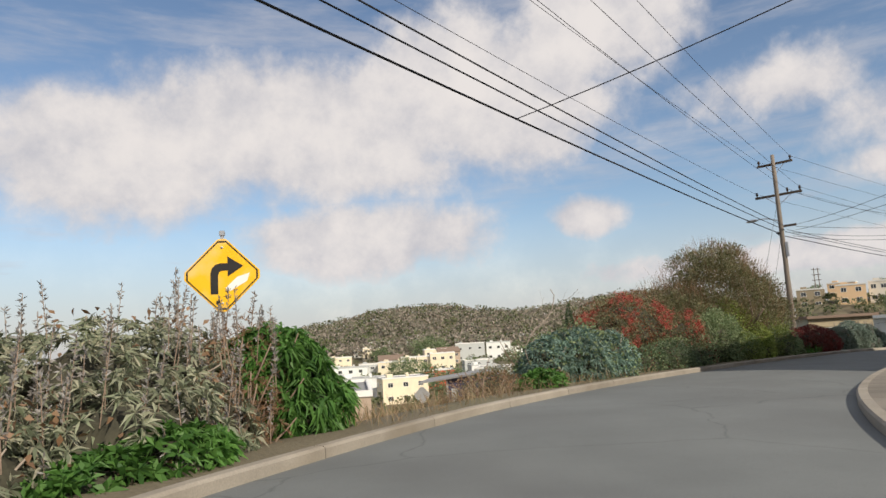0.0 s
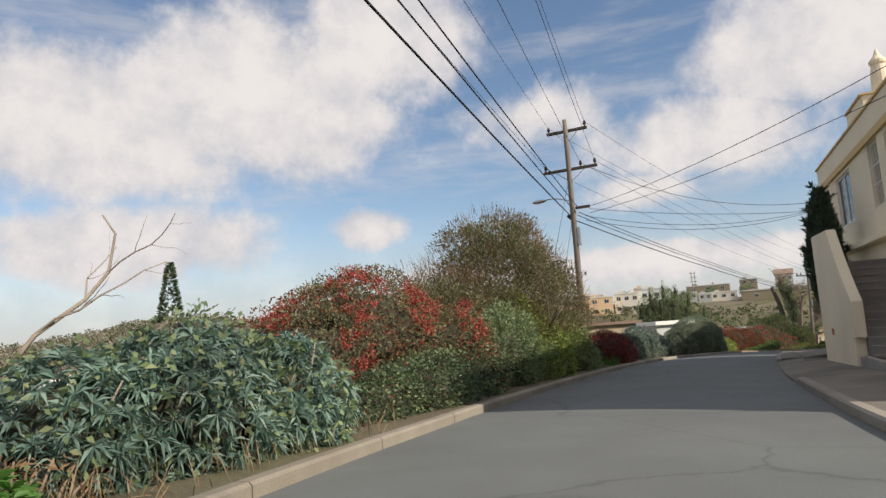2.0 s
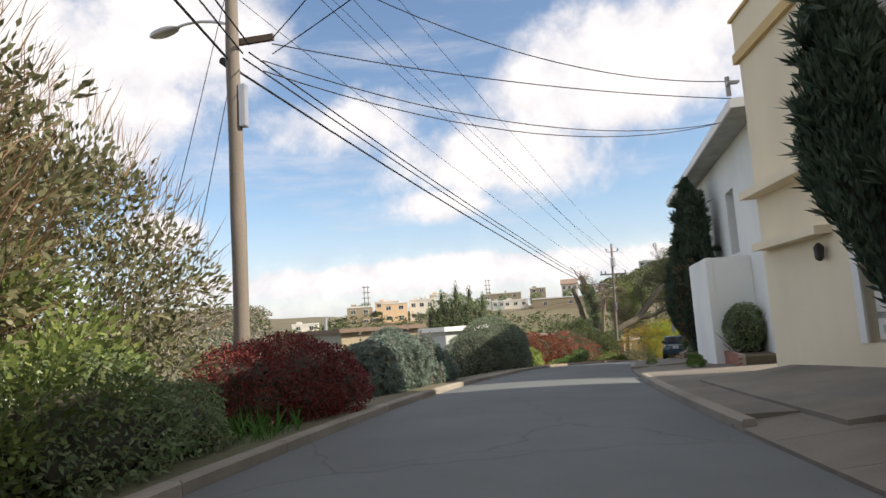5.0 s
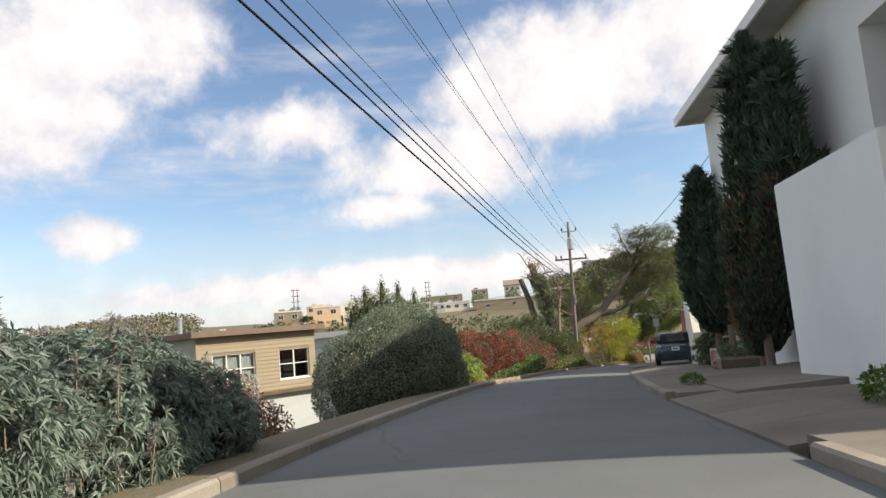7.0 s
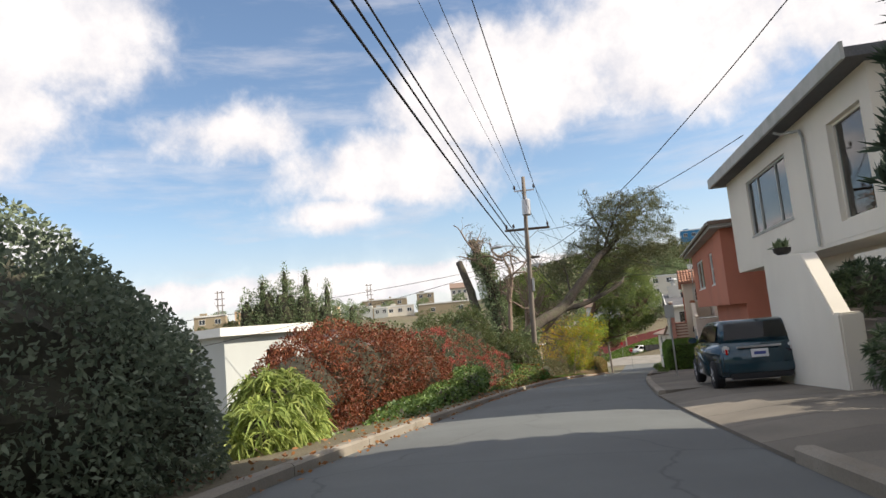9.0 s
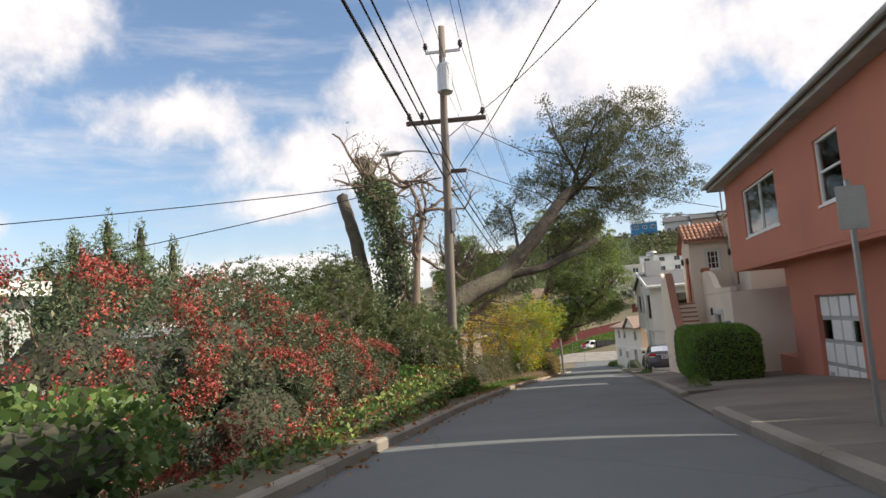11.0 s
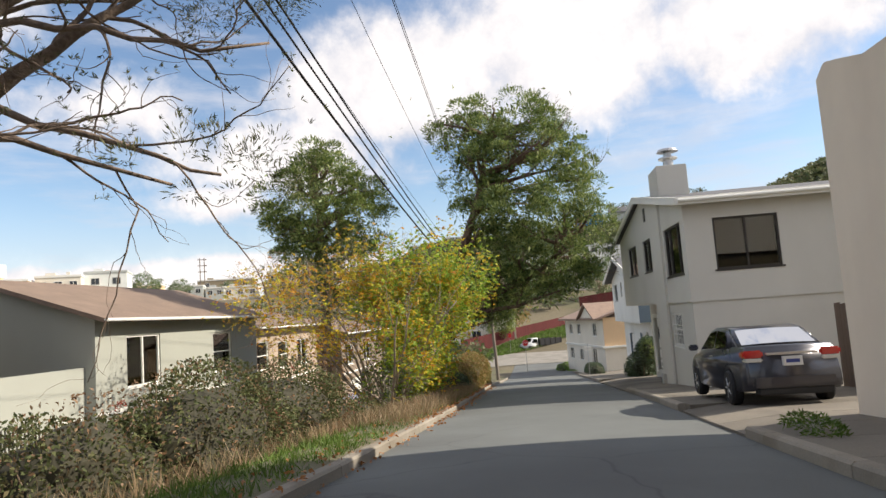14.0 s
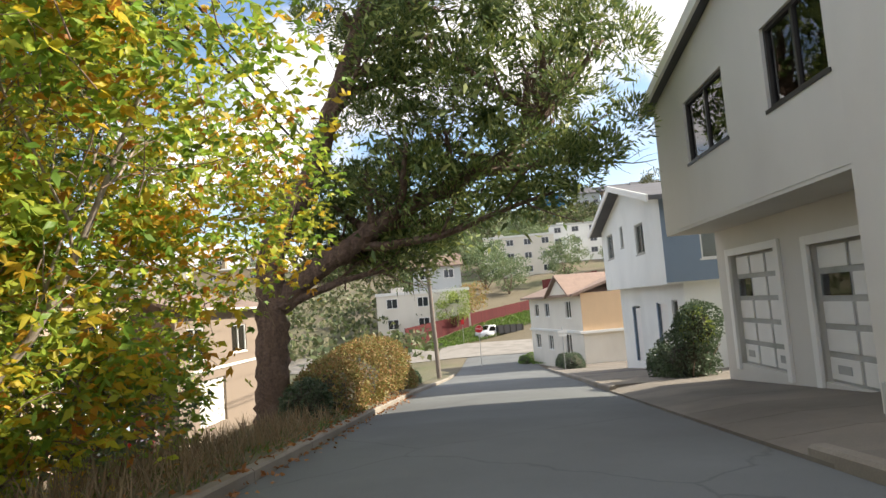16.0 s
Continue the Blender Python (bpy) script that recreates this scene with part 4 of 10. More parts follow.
# cream house with a stepped parapet
def cream_house():
    h = thing("cream_house", facing(45.3, -4.7, turn=7, z=float(on_road(45.3)[0][2])), "cream stucco house with ochre band, parapet and barred window", "house")
    wins = [(3.35, 5.95, 5.0, 6.85), (8.85, 10.1, 4.95, 6.95), (10.95, 12.85, 5.25, 6.85), (3.7, 6.4, 0.9, 2.6)]
    # near end runs on out of view, length added to shade the road
    shell(h, 0, 24, 9, -0.8, 7.15, CREAM, wins)
    part("ochre_band", boxes((-0.12, 24, -0.1, 0.0, 6.98, 7.2), (-0.1, 0.0, 0.0, 9, 6.98, 7.2)), OCHRE, h, "ochre painted band under the parapet")
    part("parapet", boxes((-0.06, 24, -0.05, 0.2, 7.2, 7.95), (-0.06, 0.2, 0.201, 9, 7.2, 7.95)), CREAM, h)
    part("coping", boxes((-0.12, 24, -0.11, 0.26, 7.95, 8.02)), OCHRE, h)
    part("roof_block", boxes((4.3, 6.9, 0.5, 2.4, 7.12, 9.15), bevel=0.02), CREAM, h, "raised cream stucco block behind the parapet")
    part("block_coping", boxes((4.24, 6.96, 0.44, 2.46, 9.15, 9.21)), OCHRE, h)
    part("roof", boxes((0.2, 24, 0.2, 9, 7.0, 7.12)), TARROOF, h)
    window(h, front_at(3.35, 5.0, 0.06), 2.6, 1.85, TRIM, "double", curtain=True)
    window(h, front_at(8.85, 4.95, 0.1), 1.25, 2.0, OCHRE, "grid", bars=8)
    window(h, front_at(10.95, 5.25, 0.06), 1.9, 1.6, TRIM, "twosash")
    garage_door(h, front_at(3.7, 0.9, 0.1), 2.7, 1.7, 4, 4)
    part("door_surround", boxes((3.5, 3.7, -0.04, 0.1, 0.9, 2.75), (6.4, 6.6, -0.04, 0.1, 0.9, 2.75), (3.7, 6.4, -0.04, 0.1, 2.6, 2.75)), TRIM, h)
    part("belt_ledge", boxes((-0.05, 24, -0.35, -0.002, 3.9, 4.06), (0.2, 3.0, -0.3, -0.002, 2.75, 2.9)), CREAM, h)
    bm = lathe([(0.3, 9.1), (0.27, 9.9), (0.22, 10.25), (0.27, 10.32), (0.27, 10.42), (0.12, 10.6), (0.02, 10.85)], 14, m=Matrix.Translation((6.4, 1.25, 0)))
    part("chimney", bm, CREAM, h, "round cream chimney with a capped top")
    part("wall_lamp", lathe([(0.03, 0), (0.08, 0.05), (0.09, 0.25), (0.02, 0.32)], 8, m=Matrix.Translation((2.7, -0.12, 2.3))), DARKTRIM, h)
    part("service_bracket", boxes((-0.15, 0.0, -0.3, -0.05, 6.55, 6.6), (-0.2, -0.15, -0.3, -0.2, 6.3, 6.75)), STEEL, h)


def cream_stairs():
    h = thing("entrance_stair", facing(35.3, -3.5, turn=3, z=float(on_road(35.3)[0][2])), "cream walled outside stair with grey painted steps", "stair")
    out = [(0.4, -0.5), (0.4, 3.85), (3.2, 3.75)]
    out += [(3.2 + 2.2 * u, 3.75 - 1.95 * u - 0.12 * math.sin(math.pi * u)) for u in (0.2, 0.4, 0.6, 0.8, 1.0)]
    out += [(5.4, 0.95), (5.2, 0.94), (5.2, -0.5)]
    profile_wall(h, out, 0, 0.24, CREAM)
    part("back_wall", prism([(0.4, -0.5), (0.4, 3.85), (3.2, 3.75), (5.5, 1.9), (6.6, 1.0), (6.6, -0.5)], 2.0, 2.2), CREAM, h)
    stair_block(h, 2.2, 6.6, 0.245, 1.995, 2.9, GREYSTEP, GREYSTEP, 15)
    part("landing", boxes((0.65, 2.19, 0.245, 1.995, -0.4, 2.9)), CREAM, h)
    part("low_wall", boxes((5.45, 8.2, 0.02, 0.2, -0.4, 0.55), bevel=0.02), CONCRETE, h)
    part("number_plaque", boxes((2.12, 2.22, -0.02, 0.0, 0.95, 1.12), (2.28, 2.38, -0.02, 0.0, 0.95, 1.12)), ORANGEDOOR, h)


# pale house with a wide eave
def pale_house():
    h = thing("pale_house", facing(65.0, -4.8, turn=6.3, z=float(on_road(65.0)[0][2])), "pale green-white stucco house with a deep overhanging eave", "house")
    y = 0.6
    shell(h, -2.0, 14, 9, -0.8, 8.0, WHITE, [(0.3, 1.45, 4.72, 6.62), (8.25, 9.65, 4.3, 6.58)], y0=y)
    part("eave", boxes((-2.3, 14.8, -0.22, 10.0, 8.0, 8.06)), GREYTRIM, h, "grey boarded eave soffit")
    part("fascia", boxes((-2.36, 14.86, -0.28, -0.22, 7.97, 8.24), (-2.36, -2.3, -0.22, 10.0, 7.97, 8.24), (14.8, 14.86, -0.22, 10.0, 7.97, 8.24)), TRIM, h)
    part("roof", boxes((-2.28, 14.78, -0.2, 10.0, 8.06, 8.2)), TARROOF, h)
    window(h, front_at(0.3, 4.72, y + 0.05), 1.15, 1.9, TRIM, "none", curtain=True)
    for x0, x1 in ((8.1, 8.249), (9.651, 9.8)):
        part("reveal", boxes((x0, x1, y + 0.22, y + 0.9, 4.3, 6.58)), WHITE, h)
    part("reveal_head", boxes((8.1, 9.8, y + 0.22, y + 0.9, 6.581, 6.7)), WHITE, h)
    window(h, front_at(8.26, 4.3, y + 0.75), 1.38, 2.27, TRIM, "none")
    for z in (6.9, 7.15, 7.4):
        part("service_knob", rod(bmesh.new(), (-2.12, y + 0.12, z), (-1.99, y + 0.12, z), 0.035, sides=6), STEEL, h)
    part("service_loop", rod(rod(bmesh.new(), (-2.08, y + 0.1, 6.2), (-2.08, y + 0.1, 7.5), 0.022, sides=6), (-2.3, y + 0.1, 6.95), (-2.0, y + 0.1, 6.95), 0.018, sides=6), DARKTRIM, h)
    w = thing("garden_wall", h.matrix_world.copy(), "tall pale green-white stucco wall before a house entrance", "wall")
    part("wall_leaf", boxes((7.15, 11.1, -0.8, -0.58, -0.8, 4.08), bevel=0.015), WHITE, w)
    part("wall_return", boxes((10.88, 11.1, -0.579, 0.59, -0.8, 4.06)), WHITE, w)
    part("far_return", boxes((7.15, 7.37, -0.579, 0.59, -0.8, 4.06)), WHITE, w)


def brick_planter(s, off, length, rows, turn=0.0):
    w = thing("brick_planter", facing(s, off, turn=turn, z=float(on_road(s)[0][2])), "low red brick planter wall beside the driveway", "planter")
    part("mortar_core", boxes((0.01, length - 0.01, 0.012, 0.2, -0.3, rows * 0.075 - 0.01)), MORTAR, w)
    part("soil_bed", boxes((0.05, length - 0.05, 0.2, 1.4, -0.3, rows * 0.075 - 0.06)), SOIL, w)
    bm = boxes((0, 0.205, 0, 0.1, 0, 0.062), bevel=0.004)
    me = bpy.data.meshes.new("brick")
    bm.to_mesh(me)
    bm.free()
    rng = np.random.default_rng(4)
    for r in range(rows):
        x = -0.1 * (r % 2)
        while x < length - 0.1:
            put("brick", me, BRICK, w, at=pose(x + 0.1 * (x < 0), rng.uniform(-0.006, 0.006), r * 0.075 + 0.005, 0, 0, rng.uniform(-1, 1)))
            x += 0.215
    return w


# ivory house with a stair wall and a planted pot
def ivory_house():
    h = thing("ivory_house", facing(83.5, -6.0, turn=2.5, z=float(on_road(83.5)[0][2])), "ivory stucco house with a dark picture window and jettied upper floor", "house")
    shell(h, -2.45, 9.7, 9, 3.02, 6.2, IVORY, [(0.15, 4.3, 3.95, 5.72), (7.4, 9.2, 3.4, 5.6)])
    shell(h, 1.2, 9.7, 7.6, -0.8, 2.95, IVORY, [(3.0, 5.2, 0.2, 2.3)], y0=1.4)
    part("jetty_floor", boxes((-2.44, 9.69, 0.01, 9, 2.93, 3.019)), IVORY, h)
    part("roof", boxes((-2.72, 10.1, -0.5, 9.4, 6.2, 6.4)), GREYROOF, h)
    part("fascia", boxes((-2.78, 10.15, -0.57, -0.5, 6.16, 6.5), (-2.79, -2.72, -0.5, 9.4, 6.16, 6.5)), GREYTRIM, h, "weathered grey-green fascia")
    window(h, front_at(0.15, 3.95), 4.15, 1.77, GREYTRIM, "triple", curtain=True)
    window(h, front_at(7.4, 3.4, 0.12), 1.8, 2.2, IVORY, "none")
    window(h, front_at(3.0, 0.2, 1.45), 2.2, 2.1, TRIM, "double")
    part("chimney", boxes((8.4, 9.2, 2.2, 3.0, 6.4, 7.5), bevel=0.02), IVORY, h, "ivory stucco chimney")
    part("chimney_cap", boxes((8.25, 9.35, 2.05, 3.15, 7.5, 7.85), bevel=0.04), BRICKRED, h, "terracotta chimney cap")
    part("downpipe", tubes_part([(5.2, -0.45, 6.1), (5.25, -0.3, 6.02), (5.9, -0.07, 5.9), (6.05, -0.06, 5.7), (6.05, -0.06, 3.0)], 0.035), GREYTRIM, h)
    w = thing("entrance_stair", facing(76.0, -4.4, z=float(on_road(76.0)[0][2])), "ivory walled outside stair with grey steps", "stair")
    out = [(0.45, -0.6), (0.45, 2.5), (0.7, 2.53), (3.0, 2.38)] + [(3.0 + 1.2 * u, 2.38 - 1.1 * u) for u in (0.15, 0.4, 0.7, 1.0)] + [(4.2, -0.6)]
    profile_wall(w, out, 0, 0.28, IVORY)
    part("end_post", boxes((4.2, 4.5, -0.02, 0.34, -0.9, 1.3), bevel=0.03), IVORY, w)
    stair_block(w, 1.9, 5.4, 0.29, 1.85, 1.9, GREYSTEP, GREYSTEP, 10)
    part("landing", boxes((0.3, 1.89, 0.29, 1.85, -0.4, 1.9)), IVORY, w)
    part("back_wall", boxes((0.3, 5.0, 1.86, 2.0, -0.6, 2.4)), IVORY, w)
    b = thing("low_wall", facing(68.0, -4.5, z=float(on_road(68.0)[0][2])), "low ivory stucco wall that ends a brick planter", "wall")
    part("wall_leaf", boxes((0, 0.15, 0, 1.4, -0.5, 0.72), bevel=0.02), IVORY, b)
    p = thing("potted_plant", Matrix.Translation(facing(76.0, -4.4, z=float(on_road(76.0)[0][2])) @ Vector((1.45, 0.14, 2.49))), "small plant in a dark bowl on the wall", "plant pot")
    part("bowl", lathe([(0.1, 0), (0.16, 0.05), (0.18, 0.14), (0.15, 0.14)], 12), DARKTRIM, p)
    rng = np.random.default_rng(8)
    n = 60
    base = np.c_[rng.normal(0, 0.06, (n, 2)), np.full(n, 0.13)]
    put("leaves", quad_mesh("leaves", leaf_quads(rng, base, rng.normal(size=(n, 3)) * 0.5 + (0, 0, 1), rng.uniform(0.12, 0.3, n), 0.05)), L_MID, p)


# terracotta house
def terracotta_house():
    h = thing("terracotta_house", facing(101.6, -5.6, z=float(on_road(101.6)[0][2])), "terracotta red stucco house with a brown eave and large window", "house")
    shell(h, 0.2, 14, 9, 3.45, 6.3, BRICKRED, [(2.5, 6.0, 4.3, 5.75), (9.0, 10.4, 4.3, 5.7)], far=[(3, 4.4, 4.3, 5.6)])
    shell(h, 4.0, 14, 7.8, -0.8, 3.4, BRICKRED, [(6.0, 8.6, 0.15, 2.4)], y0=0.6)
    part("entry_wall", wall_bm(0.2, 3.99, -0.8, 3.4, 1.6, 1.8, [(2.4, 3.5, 0.7, 3.0)]), BRICKRED, h)
    part("jetty_floor", boxes((0.21, 13.99, 0.01, 9, 3.36, 3.449)), BRICKRED, h)
    part("entry_step", boxes((1.9, 3.95, 0.7, 1.59, -0.3, 0.68)), BRICKRED, h)
    bm = boxes((2.4, 3.5, 1.65, 1.72, 0.7, 3.0))
    d = part("front_door", bm, TRIM, h, "pale panelled front door")
    part("door_knob", lathe([(0.02, 0), (0.035, 0.03), (0.02, 0.06)], 8, m=Matrix.Translation((3.35, 1.65, 1.75)) @ Matrix.Rotation(radians(90), 4, "X")), STEEL, d)
    part("eave", boxes((-0.7, 14.6, -0.4, 9.6, 6.3, 6.42)), GREYTRIM, h)
    part("roof", prism([(-0.85, 6.42), (14.7, 6.42), (14.7, 6.56), (-0.85, 6.56)], -0.46, 9.6), SHINGLE, h)
    gutter(h, (-0.85, -0.51, 6.46), (14.7, -0.51, 6.46))
    window(h, front_at(2.5, 4.3), 3.5, 1.45, TRIM, "double", curtain=True)
    window(h, front_at(9.0, 4.3), 1.4, 1.4, TRIM, "sash")
    garage_door(h, front_at(6.0, 0.15, 0.66), 2.6, 2.25, 4, 4)
    part("chimney", boxes((12.6, 13.4, 1.2, 2.0, 6.5, 7.5), (12.53, 13.47, 1.13, 2.07, 7.5, 7.62)), IVORY, h)
    part("service_mast", rod(rod(bmesh.new(), (0.1, -0.12, 4.6), (0.1, -0.12, 6.2), 0.025, sides=6), (0.1, -0.3, 5.5), (0.1, 0.0, 5.5), 0.03, sides=6), STEEL, h)


# Spanish-style house
def lantern(house, x, y, z):
    bm = boxes((x - 0.05, x + 0.05, y - 0.12, y - 0.02, z, z + 0.2))
    rod(bm, (x, y - 0.07, z + 0.2), (x, y - 0.07, z + 0.32), 0.07, 0.01, 6)
    rod(bm, (x, y, z + 0.1), (x, y - 0.05, z + 0.1), 0.015, sides=6)
    part("lantern", bm, DARKTRIM, house, "black iron wall lantern")


def spanish_house():
    h = thing("spanish_house", facing(112.8, -4.2, z=float(on_road(112.8)[0][2])), "beige Spanish-style stucco house with clay tile roof and outside stair", "house")
    # upper storey set back behind a terrace, lower storey forward of it
    shell(h, 0.6, 8.4, 6.5, 3.6, 6.85, SPANISH, [(5.5, 6.2, 3.9, 5.6)], y0=2.65)
    shell(h, 4.4, 11.5, 7.6, -0.8, 3.59, SPANISH, [(7.5, 9.25, 1.2, 2.82)], y0=1.42)
    part("roof", boxes((0.8, 8.2, 2.9, 9.0, 6.7, 6.82)), TARROOF, h)
    part("terrace", boxes((4.62, 11.3, 1.65, 8.8, 3.59, 3.599)), TARROOF, h)
    part("roof_block", boxes((6.6, 8.4, 3.2, 6.0, 6.85, 7.6), bevel=0.03), SPANISH, h)
    part("chimney", boxes((0.7, 1.3, 3.7, 4.3, 6.83, 8.35), bevel=0.02), SPANISH, h)
    part("chimney_cap", boxes((0.6, 1.4, 3.6, 4.4, 8.35, 8.45)), TILE, h)
    part("chimney_pot", boxes((0.75, 1.25, 3.75, 4.25, 8.45, 8.62)), DARKTRIM, h)
    # entrance bay: gable with the arched door to the road, window in its end
    bx0, bx1, by, bd = 1.1, 4.35, 1.05, 1.59
    pk = 2.92
    part("bay_front", prism([(bx0, 2.4), (bx1, 2.4), (bx1, 6.0), (pk, 6.78), (bx0, 5.85)], by, by + 0.22), SPANISH, h)
    part("bay_end", wall_bm(0.225, bd, 2.4, 6.0, 0, 0.22, [(0.7, 1.22, 4.7, 5.53)], m=Matrix.Translation((bx1, by, 0)) @ SIDE), SPANISH, h)
    part("bay_far_end", wall_bm(0, bd - 0.22, 2.4, 5.85, 0, 0.22, m=Matrix.Translation((bx0, by + bd, 0)) @ SIDE_FAR), SPANISH, h)
    part("bay_under", boxes((bx0, bx1, by, by + bd, -0.6, 2.399)), SPANISH, h)
    window(h, Matrix.Translation((bx1 - 0.06, by + 0.7, 4.7)) @ SIDE, 0.52, 0.83, TRIM, "grid")
    part("window_surround", boxes((0, 0.1, -0.03, 0, -0.06, 0.95), (0.62, 0.72, -0.03, 0, -0.06, 0.95), (0.1, 0.62, -0.03, 0, 0.84, 0.95)), GREIGE, h, at=Matrix.Translation((bx1, by + 0.6, 4.7)) @ SIDE)
    half = bmesh.new()
    prof = [(0.085 * math.cos(radians(a)), 0.085 * math.sin(radians(a))) for a in range(0, 181, 30)]
    rings = [[half.verts.new((x, y * k, z * k + lift)) for y, z in prof] for x, k, lift in ((0, 1.0, 0.02), (0.44, 0.85, 0.0))]
    for a in range(len(prof) - 1):
        half.faces.new((rings[0][a], rings[0][a + 1], rings[1][a + 1], rings[1][a]))
    half.faces.new(rings[0])
    tile_me = bpy.data.meshes.new("roof_tile")
    half.to_mesh(tile_me)
    half.free()
    for sgn, eave in ((1, Vector((bx1 + 0.32, 0, 5.98))), (-1, Vector((bx0 - 0.3, 0, 5.75)))):
        ridge = Vector((pk, 0, 6.86))
        run = ridge - eave
        slab = prism([(eave.x, eave.z), (ridge.x, ridge.z), (ridge.x, ridge.z - 0.1), (eave.x, eave.z - 0.1)], by - 0.22, by + bd + 0.1)
        part("bay_roof", slab, TREAD, h, "boarded roof under clay tiles")
        ang = math.atan2(run.z, run.x)
        rows = 5
        for r in range(rows):
            for c in range(10):
                q = eave + run * (r / (rows + 0.2))
                turn = Matrix.Rotation(math.pi - ang, 4, "Y") @ Matrix.Rotation(math.pi, 4, "Z") if sgn > 0 else Matrix.Rotation(-ang, 4, "Y")
                put("roof_tile", tile_me, TILE, h, at=Matrix.Translation((q.x, by - 0.14 + c * 0.19, q.z + 0.01)) @ turn)
    # tile coping along the upper wall
    for c in range(22):
        put("roof_tile", tile_me, TILE, h, at=Matrix.Translation((4.4 + c * 0.185, 2.56, 6.83)) @ Matrix.Rotation(radians(90), 4, "Z") @ Matrix.Rotation(radians(-20), 4, "Y"))
    # arched entrance and door at the landing
    out = [(2.74, 3.32), (2.74, 4.95)] + [(3.13 + 0.39 * math.cos(radians(a)), 4.95 + 0.42 * math.sin(radians(a))) for a in range(165, 0, -15)] + [(3.52, 4.95), (3.52, 3.32)]
    door = part("front_door", prism(out, by - 0.06, by - 0.001), ORANGEDOOR, h, "arched red-orange front door")
    part("door_pane", boxes((2.98, 3.28, by - 0.075, by - 0.061, 4.4, 5.0)), GLASS, door)
    lantern(h, 1.7, by, 5.1)
    lantern(h, 3.85, by, 5.0)
    lantern(h, 7.08, 1.42, 2.75)
    lantern(h, 5.0, 2.65, 5.2)
    part("window_box", boxes((4.75, 5.3, 1.36, 1.7, 4.56, 4.74), bevel=0.04), TERRAPOT, h, "terracotta trough on the terrace wall")
    window(h, front_at(7.5, 1.2, 1.48), 1.75, 1.62, GREYTRIM, "double")
    part("window_surround", boxes((7.3, 7.5, 1.36, 1.44, 1.1, 3.0), (9.25, 9.45, 1.36, 1.44, 1.1, 3.0), (7.5, 9.25, 1.36, 1.44, 2.82, 3.0)), GREIGE, h)
    window(h, front_at(5.5, 3.9, 2.7), 0.7, 1.7, TREAD, "sash", sill=False)
    part("meter_box", boxes((10.4, 10.9, 1.3, 1.41, 1.9, 2.6)), BLUEGREY, h, "blue-grey meter box")
    # curved terrace wall above the lower storey
    out = [(4.4, 3.6), (4.4, 4.5), (4.9, 4.56), (5.6, 4.58), (6.4, 4.5), (7.0, 4.38), (7.5, 4.15), (7.9, 3.9), (8.7, 3.78), (11.5, 3.75), (11.5, 3.6)]
    profile_wall(h, out, 1.42, 1.64, SPANISH, "terrace_wall")
    # street-side stair wall with a curved top
    out = [(0.0, -0.8), (0.0, 4.7), (0.3, 4.85), (0.7, 4.75), (1.4, 4.55), (2.6, 4.5), (3.1, 4.75), (3.5, 4.8), (3.8, 4.6)]
    out += [(3.8 + 3.4 * u, 4.6 - 2.6 * u - 0.25 * math.sin(math.pi * u)) for u in (0.15, 0.3, 0.5, 0.7, 0.85, 1.0)] + [(7.4, 1.9), (7.5, 1.6), (7.5, -0.8)]
    profile_wall(h, out, 0, 0.26, SPANISH)
    part("wall_cap", prism([(3.8 + 3.4 * u, 4.62 - 2.6 * u - 0.25 * math.sin(math.pi * u)) for u in (0, 0.15, 0.3, 0.5, 0.7, 0.85, 1.0)] + [(3.8 + 3.4 * u, 4.68 - 2.6 * u - 0.25 * math.sin(math.pi * u)) for u in (1.0, 0.85, 0.7, 0.5, 0.3, 0.15, 0)], -0.03, 0.29), TREAD, h)
    stair_block(h, 4.3, 8.5, 0.27, 1.03, 3.3, SPANISH, TREAD, 18)
    part("landing", boxes((0.3, 4.29, 0.27, 1.03, 3.05, 3.3)), TREAD, h)
    for x in (1.2, 5.2):
        part("wall_vent", boxes((x, x + 0.3, -0.02, 0.0, 0.75, 0.95)), GREYTRIM, h)


